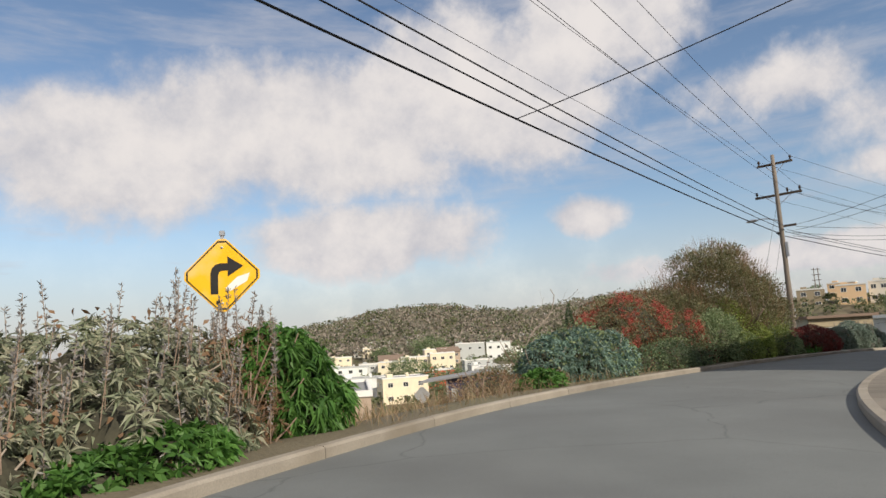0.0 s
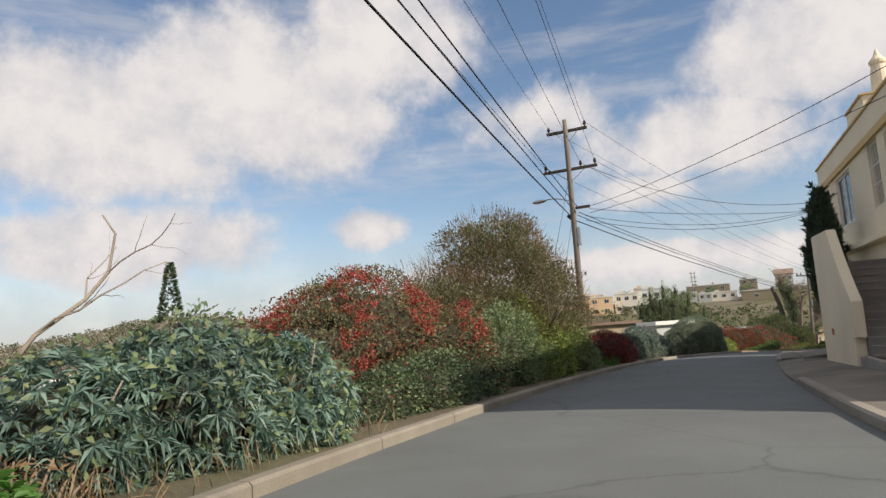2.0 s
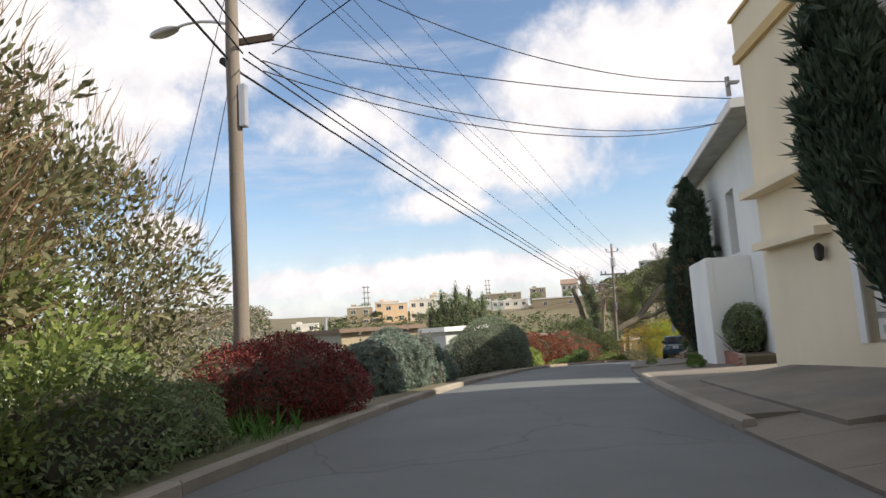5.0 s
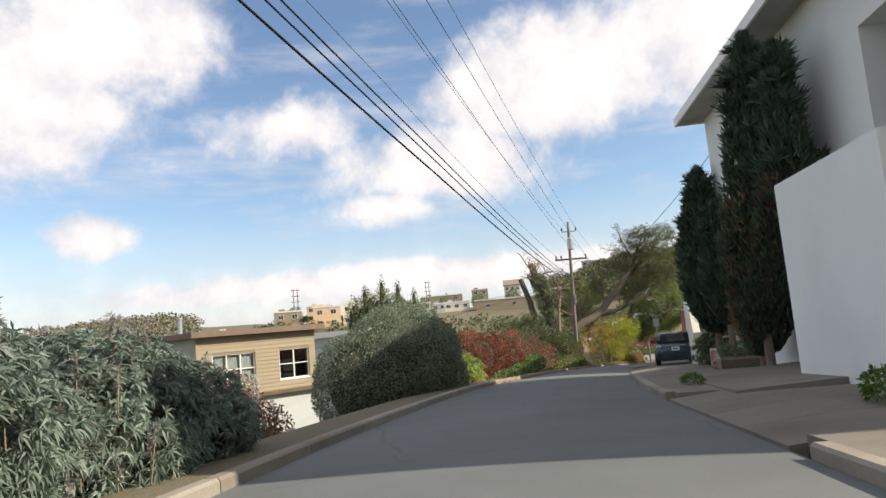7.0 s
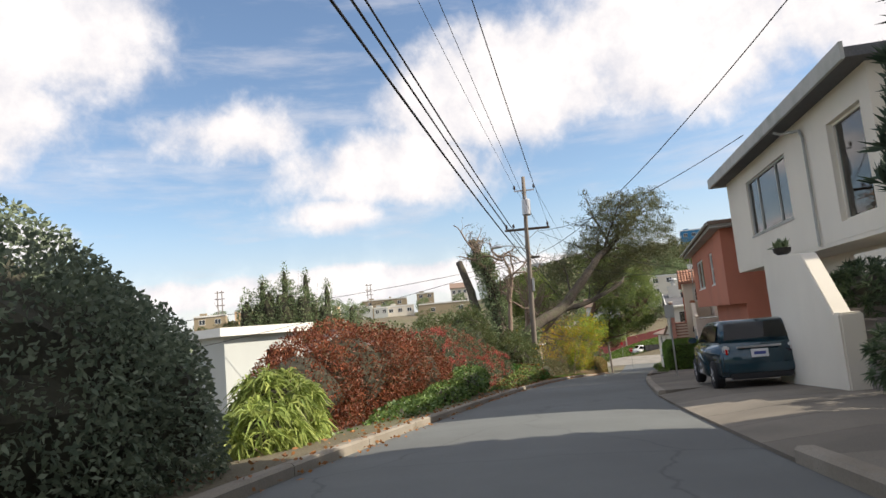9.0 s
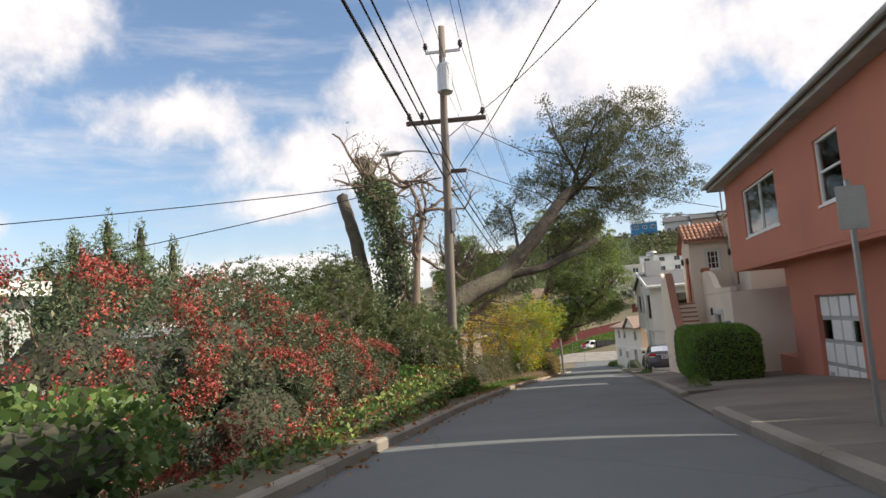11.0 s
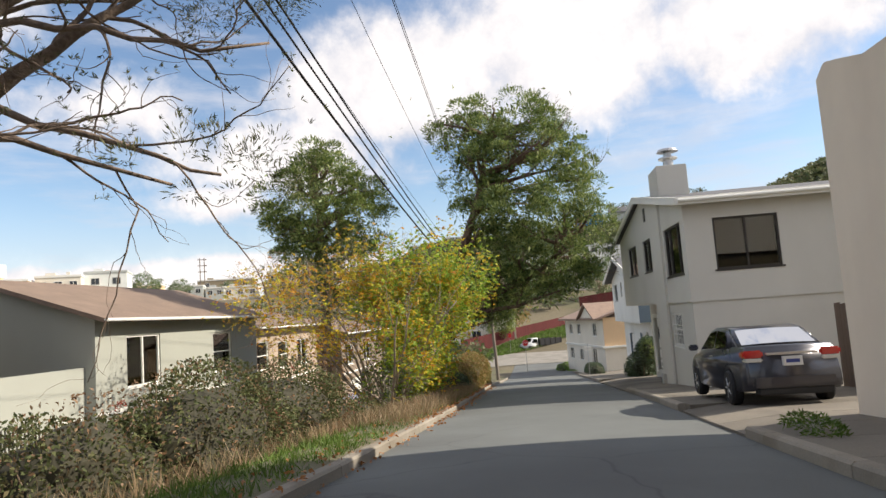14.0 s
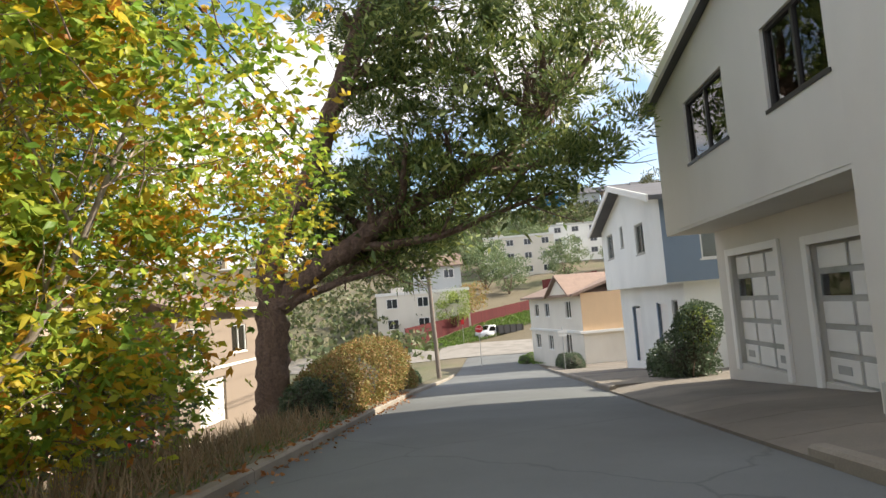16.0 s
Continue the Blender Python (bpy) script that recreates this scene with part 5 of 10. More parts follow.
# greige house with gabled front and chimney
def greige_house():
    h = thing("greige_house", facing(122.7, -4.3, z=float(on_road(122.7)[0][2])), "greige stucco house with low gable, chimney and two panelled garages", "house")
    zs = -1.6
    # upper floor, jettied over the garages at the far half
    up = [(-2.95, -0.53, 3.58, 5.13), (-7.05, -5.3, 3.95, 5.17), (-10.95, -8.7, 3.97, 5.22)]
    shell(h, -13.2, 0.0, 9, 2.75, 5.65, GREIGE, up, near=[(0.8, 2.6, 3.6, 5.1)])
    shell(h, -4.9, 0.0, 8.9, zs, 2.7, GREIGE, [(-3.0, -1.6, 1.35, 2.4)], y0=0.02, near=[(5.0, 5.9, 0.3, 2.3)])
    part("garage_front", wall_bm(-13.2, -4.92, zs, 2.7, 1.1, 1.32, [(-12.35, -9.98, -0.27, 2.08), (-8.7, -5.7, -0.25, 2.02)]), GREIGE, h)
    part("garage_end", boxes((-13.2, -13.0, 1.33, 8.9, zs, 2.7)), GREIGE, h)
    part("jetty_floor", boxes((-13.19, -0.01, 0.01, 8.98, 2.69, 2.749)), GREIGE, h)
    part("belt", boxes((-4.9, 0.03, -0.04, 0.0, 2.72, 2.84), (0.0, 0.04, 0.0, 9, 2.72, 2.84)), GREIGE, h)
    part("pier", boxes((-4.95, -3.2, -0.08, 0.0, zs, 6.05)), GREIGE, h)
    g = [(-13.2, 5.65), (0.0, 5.65), (0.0, 5.75), (-6.9, 6.75), (-13.2, 5.75)]
    part("gable", prism(g, 0.0, 0.2), GREIGE, h)
    part("gable", prism(g, 8.8, 9.0), GREIGE, h)
    roof = [(-13.5, 5.72), (-6.9, 6.78), (0.35, 5.56), (0.35, 5.7), (-6.9, 6.94), (-13.5, 5.86)]
    part("roof", prism(roof, -0.2, 9.4), GREYROOF, h)
    part("bargeboard", prism([(-13.55, 5.66), (-6.9, 6.7), (0.4, 5.5), (0.4, 5.72), (-6.9, 6.96), (-13.55, 5.88)], -0.27, -0.2), TRIM, h, "white-painted bargeboard")
    part("fascia", boxes((0.35, 0.41, -0.2, 9.4, 5.5, 5.72)), TRIM, h)
    part("gutter", rod(bmesh.new(), (0.45, -0.2, 5.62), (0.45, 9.4, 5.62), 0.055, sides=8), TRIM, h)
    part("gable_vent", boxes((-6.2, -5.9, -0.03, 0.0, 5.85, 6.35)), DARKTRIM, h)
    window(h, front_at(-2.95, 3.58), 2.42, 1.55, DARKTRIM, "triple", curtain=False)
    window(h, front_at(-7.05, 3.95), 1.75, 1.22, DARKTRIM, "double")
    window(h, front_at(-10.95, 3.97), 2.25, 1.25, DARKTRIM, "double")
    window(h, near_at(0.0, 0.8, 3.6), 1.8, 1.5, DARKTRIM, "double")
    window(h, front_at(-3.0, 1.35, 0.08), 1.4, 1.05, TRIM, "sash", bars=7)
    garage_door(h, front_at(-12.35, -0.27, 1.16), 2.37, 2.35, 3, 5)
    garage_door(h, front_at(-8.7, -0.25, 1.16), 3.0, 2.27, 3, 5)
    for x0, x1, z1 in ((-12.35, -9.98, 2.08), (-8.7, -5.7, 2.02)):
        part("door_trim", boxes((x0 - 0.18, x0, 1.04, 1.16, -0.4, z1 + 0.15), (x1, x1 + 0.18, 1.04, 1.16, -0.4, z1 + 0.15), (x0, x1, 1.045, 1.16, z1, z1 + 0.15)), TRIM, h)
    part("chimney", boxes((-5.85, -4.25, 0.25, 1.3, 5.9, 7.6), bevel=0.02), GREIGE, h)
    part("chimney_cap", lathe([(0.18, 7.6), (0.18, 7.85), (0.34, 7.9), (0.34, 7.95), (0.14, 8.0), (0.14, 8.14), (0.38, 8.17), (0.32, 8.26), (0.02, 8.3)], 16, m=Matrix.Translation((-4.75, 0.8, 0))), STEEL, h)
    part("meter_box", boxes((-4.7, -4.4, -0.2, -0.08, -0.2, 0.3)), GREYTRIM, h)
    f = thing("side_fence", facing(119.2, -6.6, z=float(on_road(119.2)[0][2])), "brown board fence between two houses", "fence")
    part("rail", boxes((0, 3.0, 0.03, 0.08, 0.4, 0.5), (0, 3.0, 0.03, 0.08, 1.5, 1.6)), BROWNFENCE, f)
    bm = boxes((0, 0.14, 0, 0.025, -0.3, 2.0), bevel=0.004)
    me = bpy.data.meshes.new("board")
    bm.to_mesh(me)
    bm.free()
    for i in range(20):
        put("board", me, BROWNFENCE, f, at=pose(i * 0.15, 0, 0.02 * math.sin(i * 2.1)))


# white house with a blue-grey end
def white_blue_house():
    h = thing("white_house", facing(142.4, -6.0, z=float(on_road(142.4)[0][2])), "white stucco house with blue-grey upper end wall and two white doors", "house")
    shell(h, -11.5, 0.0, 9, 3.25, 6.0, WHITE, [(-10.2, -8.7, 4.6, 5.75), (-6.9, -6.3, 4.9, 5.8), (-4.0, -2.6, 4.4, 5.55)], near=[(1.2, 3.6, 3.9, 5.9)])
    part("blue_end", wall_bm(0.0, 9, 3.2, 6.2, 0, 0.03, [(1.2, 3.6, 3.9, 5.9)], m=Matrix.Translation((0.034, 0, 0)) @ SIDE), BLUEGREY, h, "blue-grey painted end wall")
    shell(h, -11.3, -0.3, 8.5, -1.5, 3.2, WHITE, [(-8.5, -7.2, -0.1, 2.35), (-3.95, -2.6, 0.1, 2.45), (-2.0, -1.2, 1.2, 2.6)], y0=0.6)
    part("jetty_floor", boxes((-11.49, -0.01, 0.01, 8.98, 3.15, 3.249)), WHITE, h)
    g = [(-11.5, 6.0), (0.0, 6.0), (0.0, 6.1), (-5.75, 7.3), (-11.5, 6.1)]
    part("gable", prism(g, 0.0, 0.2), WHITE, h)
    roof = [(-12.2, 5.9), (-5.75, 7.3), (0.7, 5.9), (0.7, 6.06), (-5.75, 7.46), (-12.2, 6.06)]
    part("roof", prism(roof, -0.5, 9.4), GREYROOF, h)
    part("bargeboard", prism([(-12.25, 5.85), (-5.75, 7.25), (0.75, 5.85), (0.75, 6.08), (-5.75, 7.48), (-12.25, 6.08)], -0.57, -0.5), TRIM, h)
    window(h, front_at(-10.2, 4.6), 1.5, 1.15, GREYTRIM, "double")
    window(h, front_at(-6.9, 4.9), 0.6, 0.9, GREYTRIM, "none")
    window(h, front_at(-4.0, 4.4), 1.4, 1.15, GREYTRIM, "double")
    window(h, near_at(0.04, 1.2, 3.9), 2.4, 2.0, TRIM, "double", curtain=True)
    for x, z, w in ((-8.5, -0.1, 1.3), (-3.95, 0.1, 1.35)):
        d = part("door", boxes((x, x + w, 0.68, 0.73, z, z + 2.35), bevel=0.01), TRIM, h, "white panelled door")
        part("door_jamb", boxes((x - 0.14, x, 0.56, 0.68, z, z + 2.4)), BLUEGREY, h)
        part("door_panel", boxes((x + 0.2, x + w - 0.2, 0.66, 0.68, z + 1.3, z + 2.0), (x + 0.2, x + w - 0.2, 0.66, 0.68, z + 0.3, z + 1.0)), TRIM, d)
    window(h, front_at(-2.0, 1.2, 0.66), 0.8, 1.4, GREYTRIM, "sash")


# beige gabled house at the corner
def corner_house():
    h = thing("corner_house", facing(168.4, -6.4, turn=13, z=-6.75), "beige gabled corner house with red-brown roof and peach end wall", "house")
    shell(h, -13.0, 0.0, 8, -0.8, 5.3, IVORY, [(-11.5, -10.3, 3.6, 4.7), (-8.6, -7.4, 3.6, 4.7), (-3.4, -2.2, 3.5, 4.8), (-11.8, -10.4, 0.9, 2.1), (-8.2, -7.0, 0.9, 2.1), (-4.0, -2.6, 0.7, 2.3)], near=[])
    part("peach_end", wall_bm(0.0, 8, 2.6, 5.3, 0, 0.03, m=Matrix.Translation((0.034, 0, 0)) @ SIDE), PEACH, h, "peach upper end wall")
    part("belt", boxes((-0.02, 0.3, -0.3, 8, 2.42, 2.6), (-13, 0.0, -0.12, -0.002, 2.42, 2.6)), TRIM, h)
    for x, z, w, hh in ((-11.5, 3.6, 1.2, 1.1), (-8.6, 3.6, 1.2, 1.1), (-3.4, 3.5, 1.2, 1.3), (-11.8, 0.9, 1.4, 1.2), (-8.2, 0.9, 1.2, 1.2), (-4.0, 0.7, 1.4, 1.6)):
        window(h, front_at(x, z), w, hh, TRIM, "double")
    bm = bmesh.new()
    prism([(-0.7, 5.1), (4.0, 6.55), (8.7, 5.1), (8.7, 5.28), (4.0, 6.75), (-0.7, 5.28)], -0.4, 13.4, bm=bm)
    bmesh.ops.transform(bm, matrix=Matrix(((0, -1, 0, 0), (1, 0, 0, 0), (0, 0, 1, 0), (0, 0, 0, 1))), verts=bm.verts[:])
    part("roof", bm, REDROOF, h, "red-brown shingle roof")
    g = bmesh.new()
    prism([(-5.2, 5.2), (-0.6, 5.2), (-0.6, 5.3), (-2.9, 6.6), (-5.2, 5.3)], -0.6, 0.0, bm=g)
    part("cross_gable", g, IVORY, h)
    part("cross_roof", prism([(-5.7, 5.1), (-2.9, 6.65), (-0.1, 5.1), (-0.1, 5.25), (-2.9, 6.82), (-5.7, 5.25)], -0.9, 3.2), REDROOF, h)
    part("gable_end", boxes((-0.2, 0.0, 2.5, 5.5, 5.3, 5.9)), PEACH, h)


cream_house()
cream_stairs()
pale_house()
brick_planter(54.2, -5.0, 3.2, 8)
brick_planter(67.8, -4.5, 3.6, 8, -6)
ivory_house()
terracotta_house()
spanish_house()
greige_house()
white_blue_house()
corner_house()


# ---- houses on the downhill side ----
def lap_boards(house, x0, x1, z0, z1, mat, holes=(), m=None, gauge=0.2):
    """Overlapping siding boards, one by one, left out where an opening is."""
    m = m or Matrix()
    meshes = {}
    z = z0
    while z < z1 - 0.05:
        cuts = [x0, x1]
        for h in holes:
            if h[2] < z + gauge * 0.6 and h[3] > z + gauge * 0.3:
                cuts += [h[0], h[1]]
        cuts.sort()
        for a, b in zip(cuts[::2], cuts[1::2]):
            key = round(b - a, 3)
            if key not in meshes:
                bm = bmesh.new()
                v = [bm.verts.new(p) for p in ((0, -0.035, 0), (key, -0.035, 0), (key, -0.012, gauge), (0, -0.012, gauge), (0, 0, 0), (key, 0, 0), (key, 0, gauge), (0, 0, gauge))]
                for f in ((0, 1, 2, 3), (4, 7, 6, 5), (0, 4, 5, 1), (3, 2, 6, 7), (0, 3, 7, 4), (1, 5, 6, 2)):
                    bm.faces.new([v[i] for i in f])
                meshes[key] = bpy.data.meshes.new("board")
                bm.to_mesh(meshes[key])
                bm.free()
            put("board", meshes[key], mat, house, at=m @ Matrix.Translation((a, 0, z)))
        z += gauge


def lap_house():
    h = thing("lap_sided_house", Matrix.Translation((36.7, 68.8, -6.0)) @ Matrix.Rotation(radians(1), 4, "Z"), "tan lap-sided house with white windows and a flat roof", "house")
    ws = [(0.75, 3.05, 4.4, 6.0), (4.4, 6.2, 4.4, 6.0), (0.8, 3.4, 1.2, 3.0)]
    shell(h, 0, 6.6, 8, 3.72, 7.0, TAN, ws[:2])
    shell(h, 0, 6.6, 8, -1.5, 3.7, PALEGREY, ws[2:])
    lap_boards(h, 0.02, 6.58, 3.9, 6.95, TAN, ws[:2])
    lap_boards(h, 0.02, 7.9, 3.9, 6.95, OLIVE, (), Matrix.Translation((0, 8, 0)) @ SIDE_FAR)
    part("ledge", boxes((-0.05, 6.6, -0.3, 0.0, 3.7, 3.85)), BROWNFENCE, h, "weathered brown ledge board")
    part("corner_board", boxes((-0.05, 0.08, -0.05, 0.0, 3.9, 7.0)), TAN, h)
    part("roof", boxes((-0.35, 7.0, -0.4, 8.4, 7.0, 7.18)), GREYROOF, h)
    part("fascia", boxes((-0.38, 7.03, -0.45, -0.4, 6.92, 7.2), (-0.42, -0.36, -0.4, 8.4, 6.92, 7.2)), SHINGLE, h)
    window(h, front_at(0.75, 4.4), 2.3, 1.6, TRIM, "threesash", curtain=True)
    window(h, front_at(4.4, 4.4), 1.8, 1.6, TRIM, "twosash")
    garage_door(h, front_at(0.8, 1.2, 0.1), 2.6, 1.8, 4, 4, TRIM, MUDBROWN, 0)
    part("vent_pipe", lathe([(0.12, 7.1), (0.12, 8.0), (0.17, 8.02), (0.17, 8.12)], 10, m=Matrix.Translation((-1.6 + 2.0, 3.2, 0))), STEEL, h)
    w = thing("small_white_house", Matrix.Translation((53.1, 79.2, -5.4)) @ Matrix.Rotation(radians(4), 4, "Z"), "pale flat-roofed house with a white window below the street", "house")
    shell(w, 0, 5.0, 7, -1, 5.6, PALEGREY, [(2.5, 4.5, 3.2, 4.7)])
    part("roof", boxes((-0.4, 5.4, -0.4, 7.4, 5.6, 5.75)), TARROOF, w)
    part("fascia", boxes((-0.45, 5.45, -0.46, -0.4, 5.5, 5.95), (-0.46, -0.4, -0.4, 7.4, 5.5, 5.95), (5.4, 5.46, -0.4, 7.4, 5.5, 5.95)), TRIM, w, "white fascia board")
    window(w, front_at(2.5, 3.2), 2.0, 1.5, TRIM, "double", curtain=True)
    g = thing("gabled_cottage", Matrix.Translation((66, 93, -6.5)) @ Matrix.Rotation(radians(-25), 4, "Z"), "white cottage with a grey shingle gable roof", "house")
    shell(g, 0, 7, 9, -1, 5.0, WHITE, [(2.5, 4.5, 2.6, 4.0)])
    part("gable", prism([(0, 5), (7, 5), (3.5, 6.6)], 0, 0.2), WHITE, g)
    part("roof", prism([(-0.5, 4.8), (3.5, 6.7), (7.5, 4.8), (7.5, 5.0), (3.5, 6.9), (-0.5, 5.0)], -0.4, 9.3), GREYROOF, g)
    window(g, front_at(2.5, 2.6), 2.0, 1.4, TRIM, "double")


def row_house(name, s, off, z, length, depth, eave, mat, label, ridge=1.1, wins=(), roof=None, garage=None, flat=False, end_wins=()):
    h = thing(name, facing(s, off, z=z), label, "house", "row houses below the street")
    holes = [(x, x + w, b, b + hh) for x, b, w, hh, *_ in wins]
    if garage:
        holes.append((garage[0], garage[0] + garage[2], garage[1], garage[1] + garage[3]))
    shell(h, 0, length, depth, -0.8, eave, mat, holes, far=[(depth - u - w, depth - u, b, b + hh) for u, b, w, hh in end_wins])
    for x, b, w, hh, *st in wins:
        window(h, front_at(x, b), w, hh, TRIM, st[0] if st else "double", curtain=bool(len(st) > 1))
    for u, b, w, hh in end_wins:
        window(h, Matrix.Translation((0.05, u + w, b)) @ SIDE_FAR, w, hh, TRIM, "sash")
    if garage:
        garage_door(h, front_at(garage[0], garage[1], 0.08), garage[2], garage[3], 4, 4, TRIM, TRIM, 0)
    if flat:
        part("roof", boxes((-0.3, length + 0.3, -0.35, depth + 0.3, eave, eave + 0.12)), TARROOF, h)
        part("fascia", boxes((-0.34, length + 0.34, -0.4, -0.35, eave - 0.05, eave + 0.3), (-0.4, -0.34, -0.35, depth, eave - 0.05, eave + 0.3)), TRIM, h)
    else:
        m = SIDE_FAR @ Matrix()
        for x in (0.0, length - 0.2):
            bm = prism([(0, eave), (depth, eave), (depth / 2, eave + ridge)], 0, 0.2)
            bmesh.ops.transform(bm, matrix=Matrix.Translation((x, depth, 0)) @ SIDE_FAR, verts=bm.verts[:])
            part("gable", bm, mat, h)
        k = 0.18
        bm = prism([(-0.55, eave - k), (depth / 2, eave + ridge), (depth + 0.55, eave - k), (depth + 0.55, eave - k + 0.14), (depth / 2, eave + ridge + 0.15), (-0.55, eave - k + 0.14)], -0.35, length + 0.35)
        bmesh.ops.transform(bm, matrix=Matrix.Translation((0, depth, 0)) @ SIDE_FAR, verts=bm.verts[:])
        part("roof", bm, roof or SHINGLE, h)
        gutter(h, (-0.35, -0.6, eave - 0.1), (length + 0.35, -0.6, eave - 0.1), 0.05, TRIM)
    part("belt", boxes((-0.04, length + 0.04, -0.05, -0.002, 2.5, 2.62)), TRIM, h)
    return h


lap_house()
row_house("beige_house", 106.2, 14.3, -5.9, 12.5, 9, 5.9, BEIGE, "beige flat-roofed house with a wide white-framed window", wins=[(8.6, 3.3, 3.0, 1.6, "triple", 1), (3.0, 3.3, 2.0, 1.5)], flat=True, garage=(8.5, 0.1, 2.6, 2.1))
row_house("grey_gabled_house", 121.6, 13.4, -6.3, 12, 8, 5.5, SAGEGREY, "sage-grey gabled house with white windows and brown shingle roof", 1.35,
          wins=[(1.6, 3.2, 2.0, 1.7, "double", 1), (7.6, 3.2, 1.7, 1.6, "sash")], garage=(5.8, 0.0, 5.2, 2.3), end_wins=[(5.0, 3.2, 1.2, 1.7)])
row_house("brown_house", 135.0, 14.2, -6.6, 11, 8, 5.6, MUDBROWN, "brown stucco house with white windows half hidden by a tree", 1.1,
          wins=[(1.0, 3.3, 1.6, 1.5, "sash"), (4.0, 3.2, 1.5, 1.5, "sash"), (7.2, 3.2, 1.8, 1.5)], garage=(6.5, 0.0, 3.0, 2.1))
row_house("stucco_house", 147.0, 13.0, -6.8, 12, 8, 5.4, UMBER, "brown stucco house with a white garage door", 1.0, wins=[(1.0, 3.1, 1.8, 1.4), (6.0, 3.1, 2.0, 1.4)], garage=(2.0, 0.0, 3.0, 2.1))


def porch_gate():
    h = thing("porch", facing(117.0, 13.6, z=-5.9), "shaded porch with iron gate and pierced white block wall", "porch")
    part("porch_wall", boxes((0.0, 4.4, 0.2, 0.4, -0.5, 3.4)), SAGEGREY, h)
    for i in range(12):
        part("gate_bar", boxes((0.9 + i * 0.13, 0.93 + i * 0.13, 0.1, 0.13, 0.0, 2.1)), DARKTRIM, h)
    for r in range(5):
        for c in range(3):
            bm = boxes((0, 0.09, 0, 0.1, 0, 0.32), (0.23, 0.32, 0, 0.1, 0, 0.32), (0.09, 0.23, 0, 0.1, 0, 0.09), (0.09, 0.23, 0, 0.1, 0.23, 0.32))
            part("screen_block", bm, TRIM, h, at=Matrix.Translation((3.0 + c * 0.33, 0.08, r * 0.33 + 0.3)))


porch_gate()

# ---- utility poles and wires ----
def insulator(parent, x, y, z):
    bm = lathe([(0.03, 0), (0.03, 0.06), (0.075, 0.08), (0.05, 0.12), (0.085, 0.14), (0.05, 0.19), (0.06, 0.24), (0.02, 0.27)], 10, m=Matrix.Translation((x, y, z)))
    part("insulator", bm, CERAMIC, parent)


def crossarm(parent, z, half, y=0.14):
    part("crossarm", boxes((-half, half, y, y + 0.11, z, z + 0.13), bevel=0.012), ARMWOOD, parent)
    for sx in (-1, 1):
        bm = rod(bmesh.new(), (sx * half * 0.55, y + 0.05, z + 0.02), (sx * 0.05, y - 0.02, z - 0.5), 0.018, sides=6)
        part("arm_brace", bm, STEEL, parent)


def pole_base(name, place, height, label, r0=0.155, r1=0.1):
    p = thing(name, place, label, "utility pole")
    rng = np.random.default_rng(5)
    pts = np.c_[rng.normal(0, 0.006, (9, 2)), np.linspace(-0.6, height, 9)]
    put("pole", tubes("pole", [(pts, np.linspace(r0, r1, 9))], 12), POLEWOOD, p)
    return p


def street_lamp(parent, z, reach, ang):
    a = radians(ang)
    d = np.array([math.cos(a), math.sin(a), 0])
    pts = [np.array([0, 0, z]) + d * reach * u + np.array([0, 0, 0.32 * math.sin(u * 1.9)]) for u in np.linspace(0, 1, 7)]
    arm = put("lamp_arm", tubes("lamp_arm", [(np.array(pts), np.full(7, 0.028))], 8), STEEL, parent)
    bm = bmesh.new()
    bmesh.ops.create_uvsphere(bm, u_segments=14, v_segments=8, radius=1)
    e = pts[-1] + d * 0.25
    bmesh.ops.transform(bm, matrix=Matrix.Translation(e) @ Matrix.Rotation(a, 4, "Z") @ Matrix.Diagonal((0.4, 0.14, 0.09, 1)), verts=bm.verts[:])
    part("lamp_head", bm, STEEL, parent, "grey oval street lamp head")


P1 = Vector((18.95, 37.12, 0))
P2 = Vector((65.9, 69.0, 0))
P1Z, P2Z = -1.15, -3.0
one = pole_base("utility_pole", Matrix.Translation((P1.x, P1.y, P1Z)) @ Matrix.Rotation(radians(-46), 4, "Z"), 11.3, "weathered wooden utility pole with two crossarms and street lamp")
crossarm(one, 10.75, 0.95)
crossarm(one, 8.95, 1.25)
for x in (-0.85, 0.85):
    insulator(one, x, 0.195, 10.88)
for x in (-1.15, 0.5, 1.15):
    insulator(one, x, 0.195, 9.08)
street_lamp(one, 7.5, 1.5, 165)
part("cable_arm", boxes((0.0, 0.75, 0.12, 0.2, 7.15, 7.27)), ARMWOOD, one)
part("splice_case", rod(bmesh.new(), (-0.3, 0.14, 6.9), (-0.02, 0.14, 6.65), 0.07, sides=10), DARKPLASTIC, one)
part("riser_box", boxes((0.12, 0.24, -0.08, 0.08, 5.5, 6.3), bevel=0.01), STEEL, one, "grey metal riser box")
part("riser_pipe", rod(bmesh.new(), (-0.17, 0.02, -0.3), (-0.17, 0.02, 1.6), 0.045, sides=8), STEEL, one)
two = pole_base("utility_pole", Matrix.Translation((P2.x, P2.y, P2Z)) @ Matrix.Rotation(radians(-60), 4, "Z") @ Matrix.Rotation(radians(2.2), 4, "Y"), 11.0, "wooden utility pole with transformer and yellow reflector bands")
crossarm(two, 8.0, 1.25)
for x in (-0.55, 0.55):
    insulator(two, x, 0.1, 10.3)
    part("top_bracket", boxes((min(x, 0), max(x, 0), 0.06, 0.12, 10.2, 10.28)), STEEL, two)
for x in (-1.15, -0.75, 1.15):
    insulator(two, x, 0.195, 8.13)
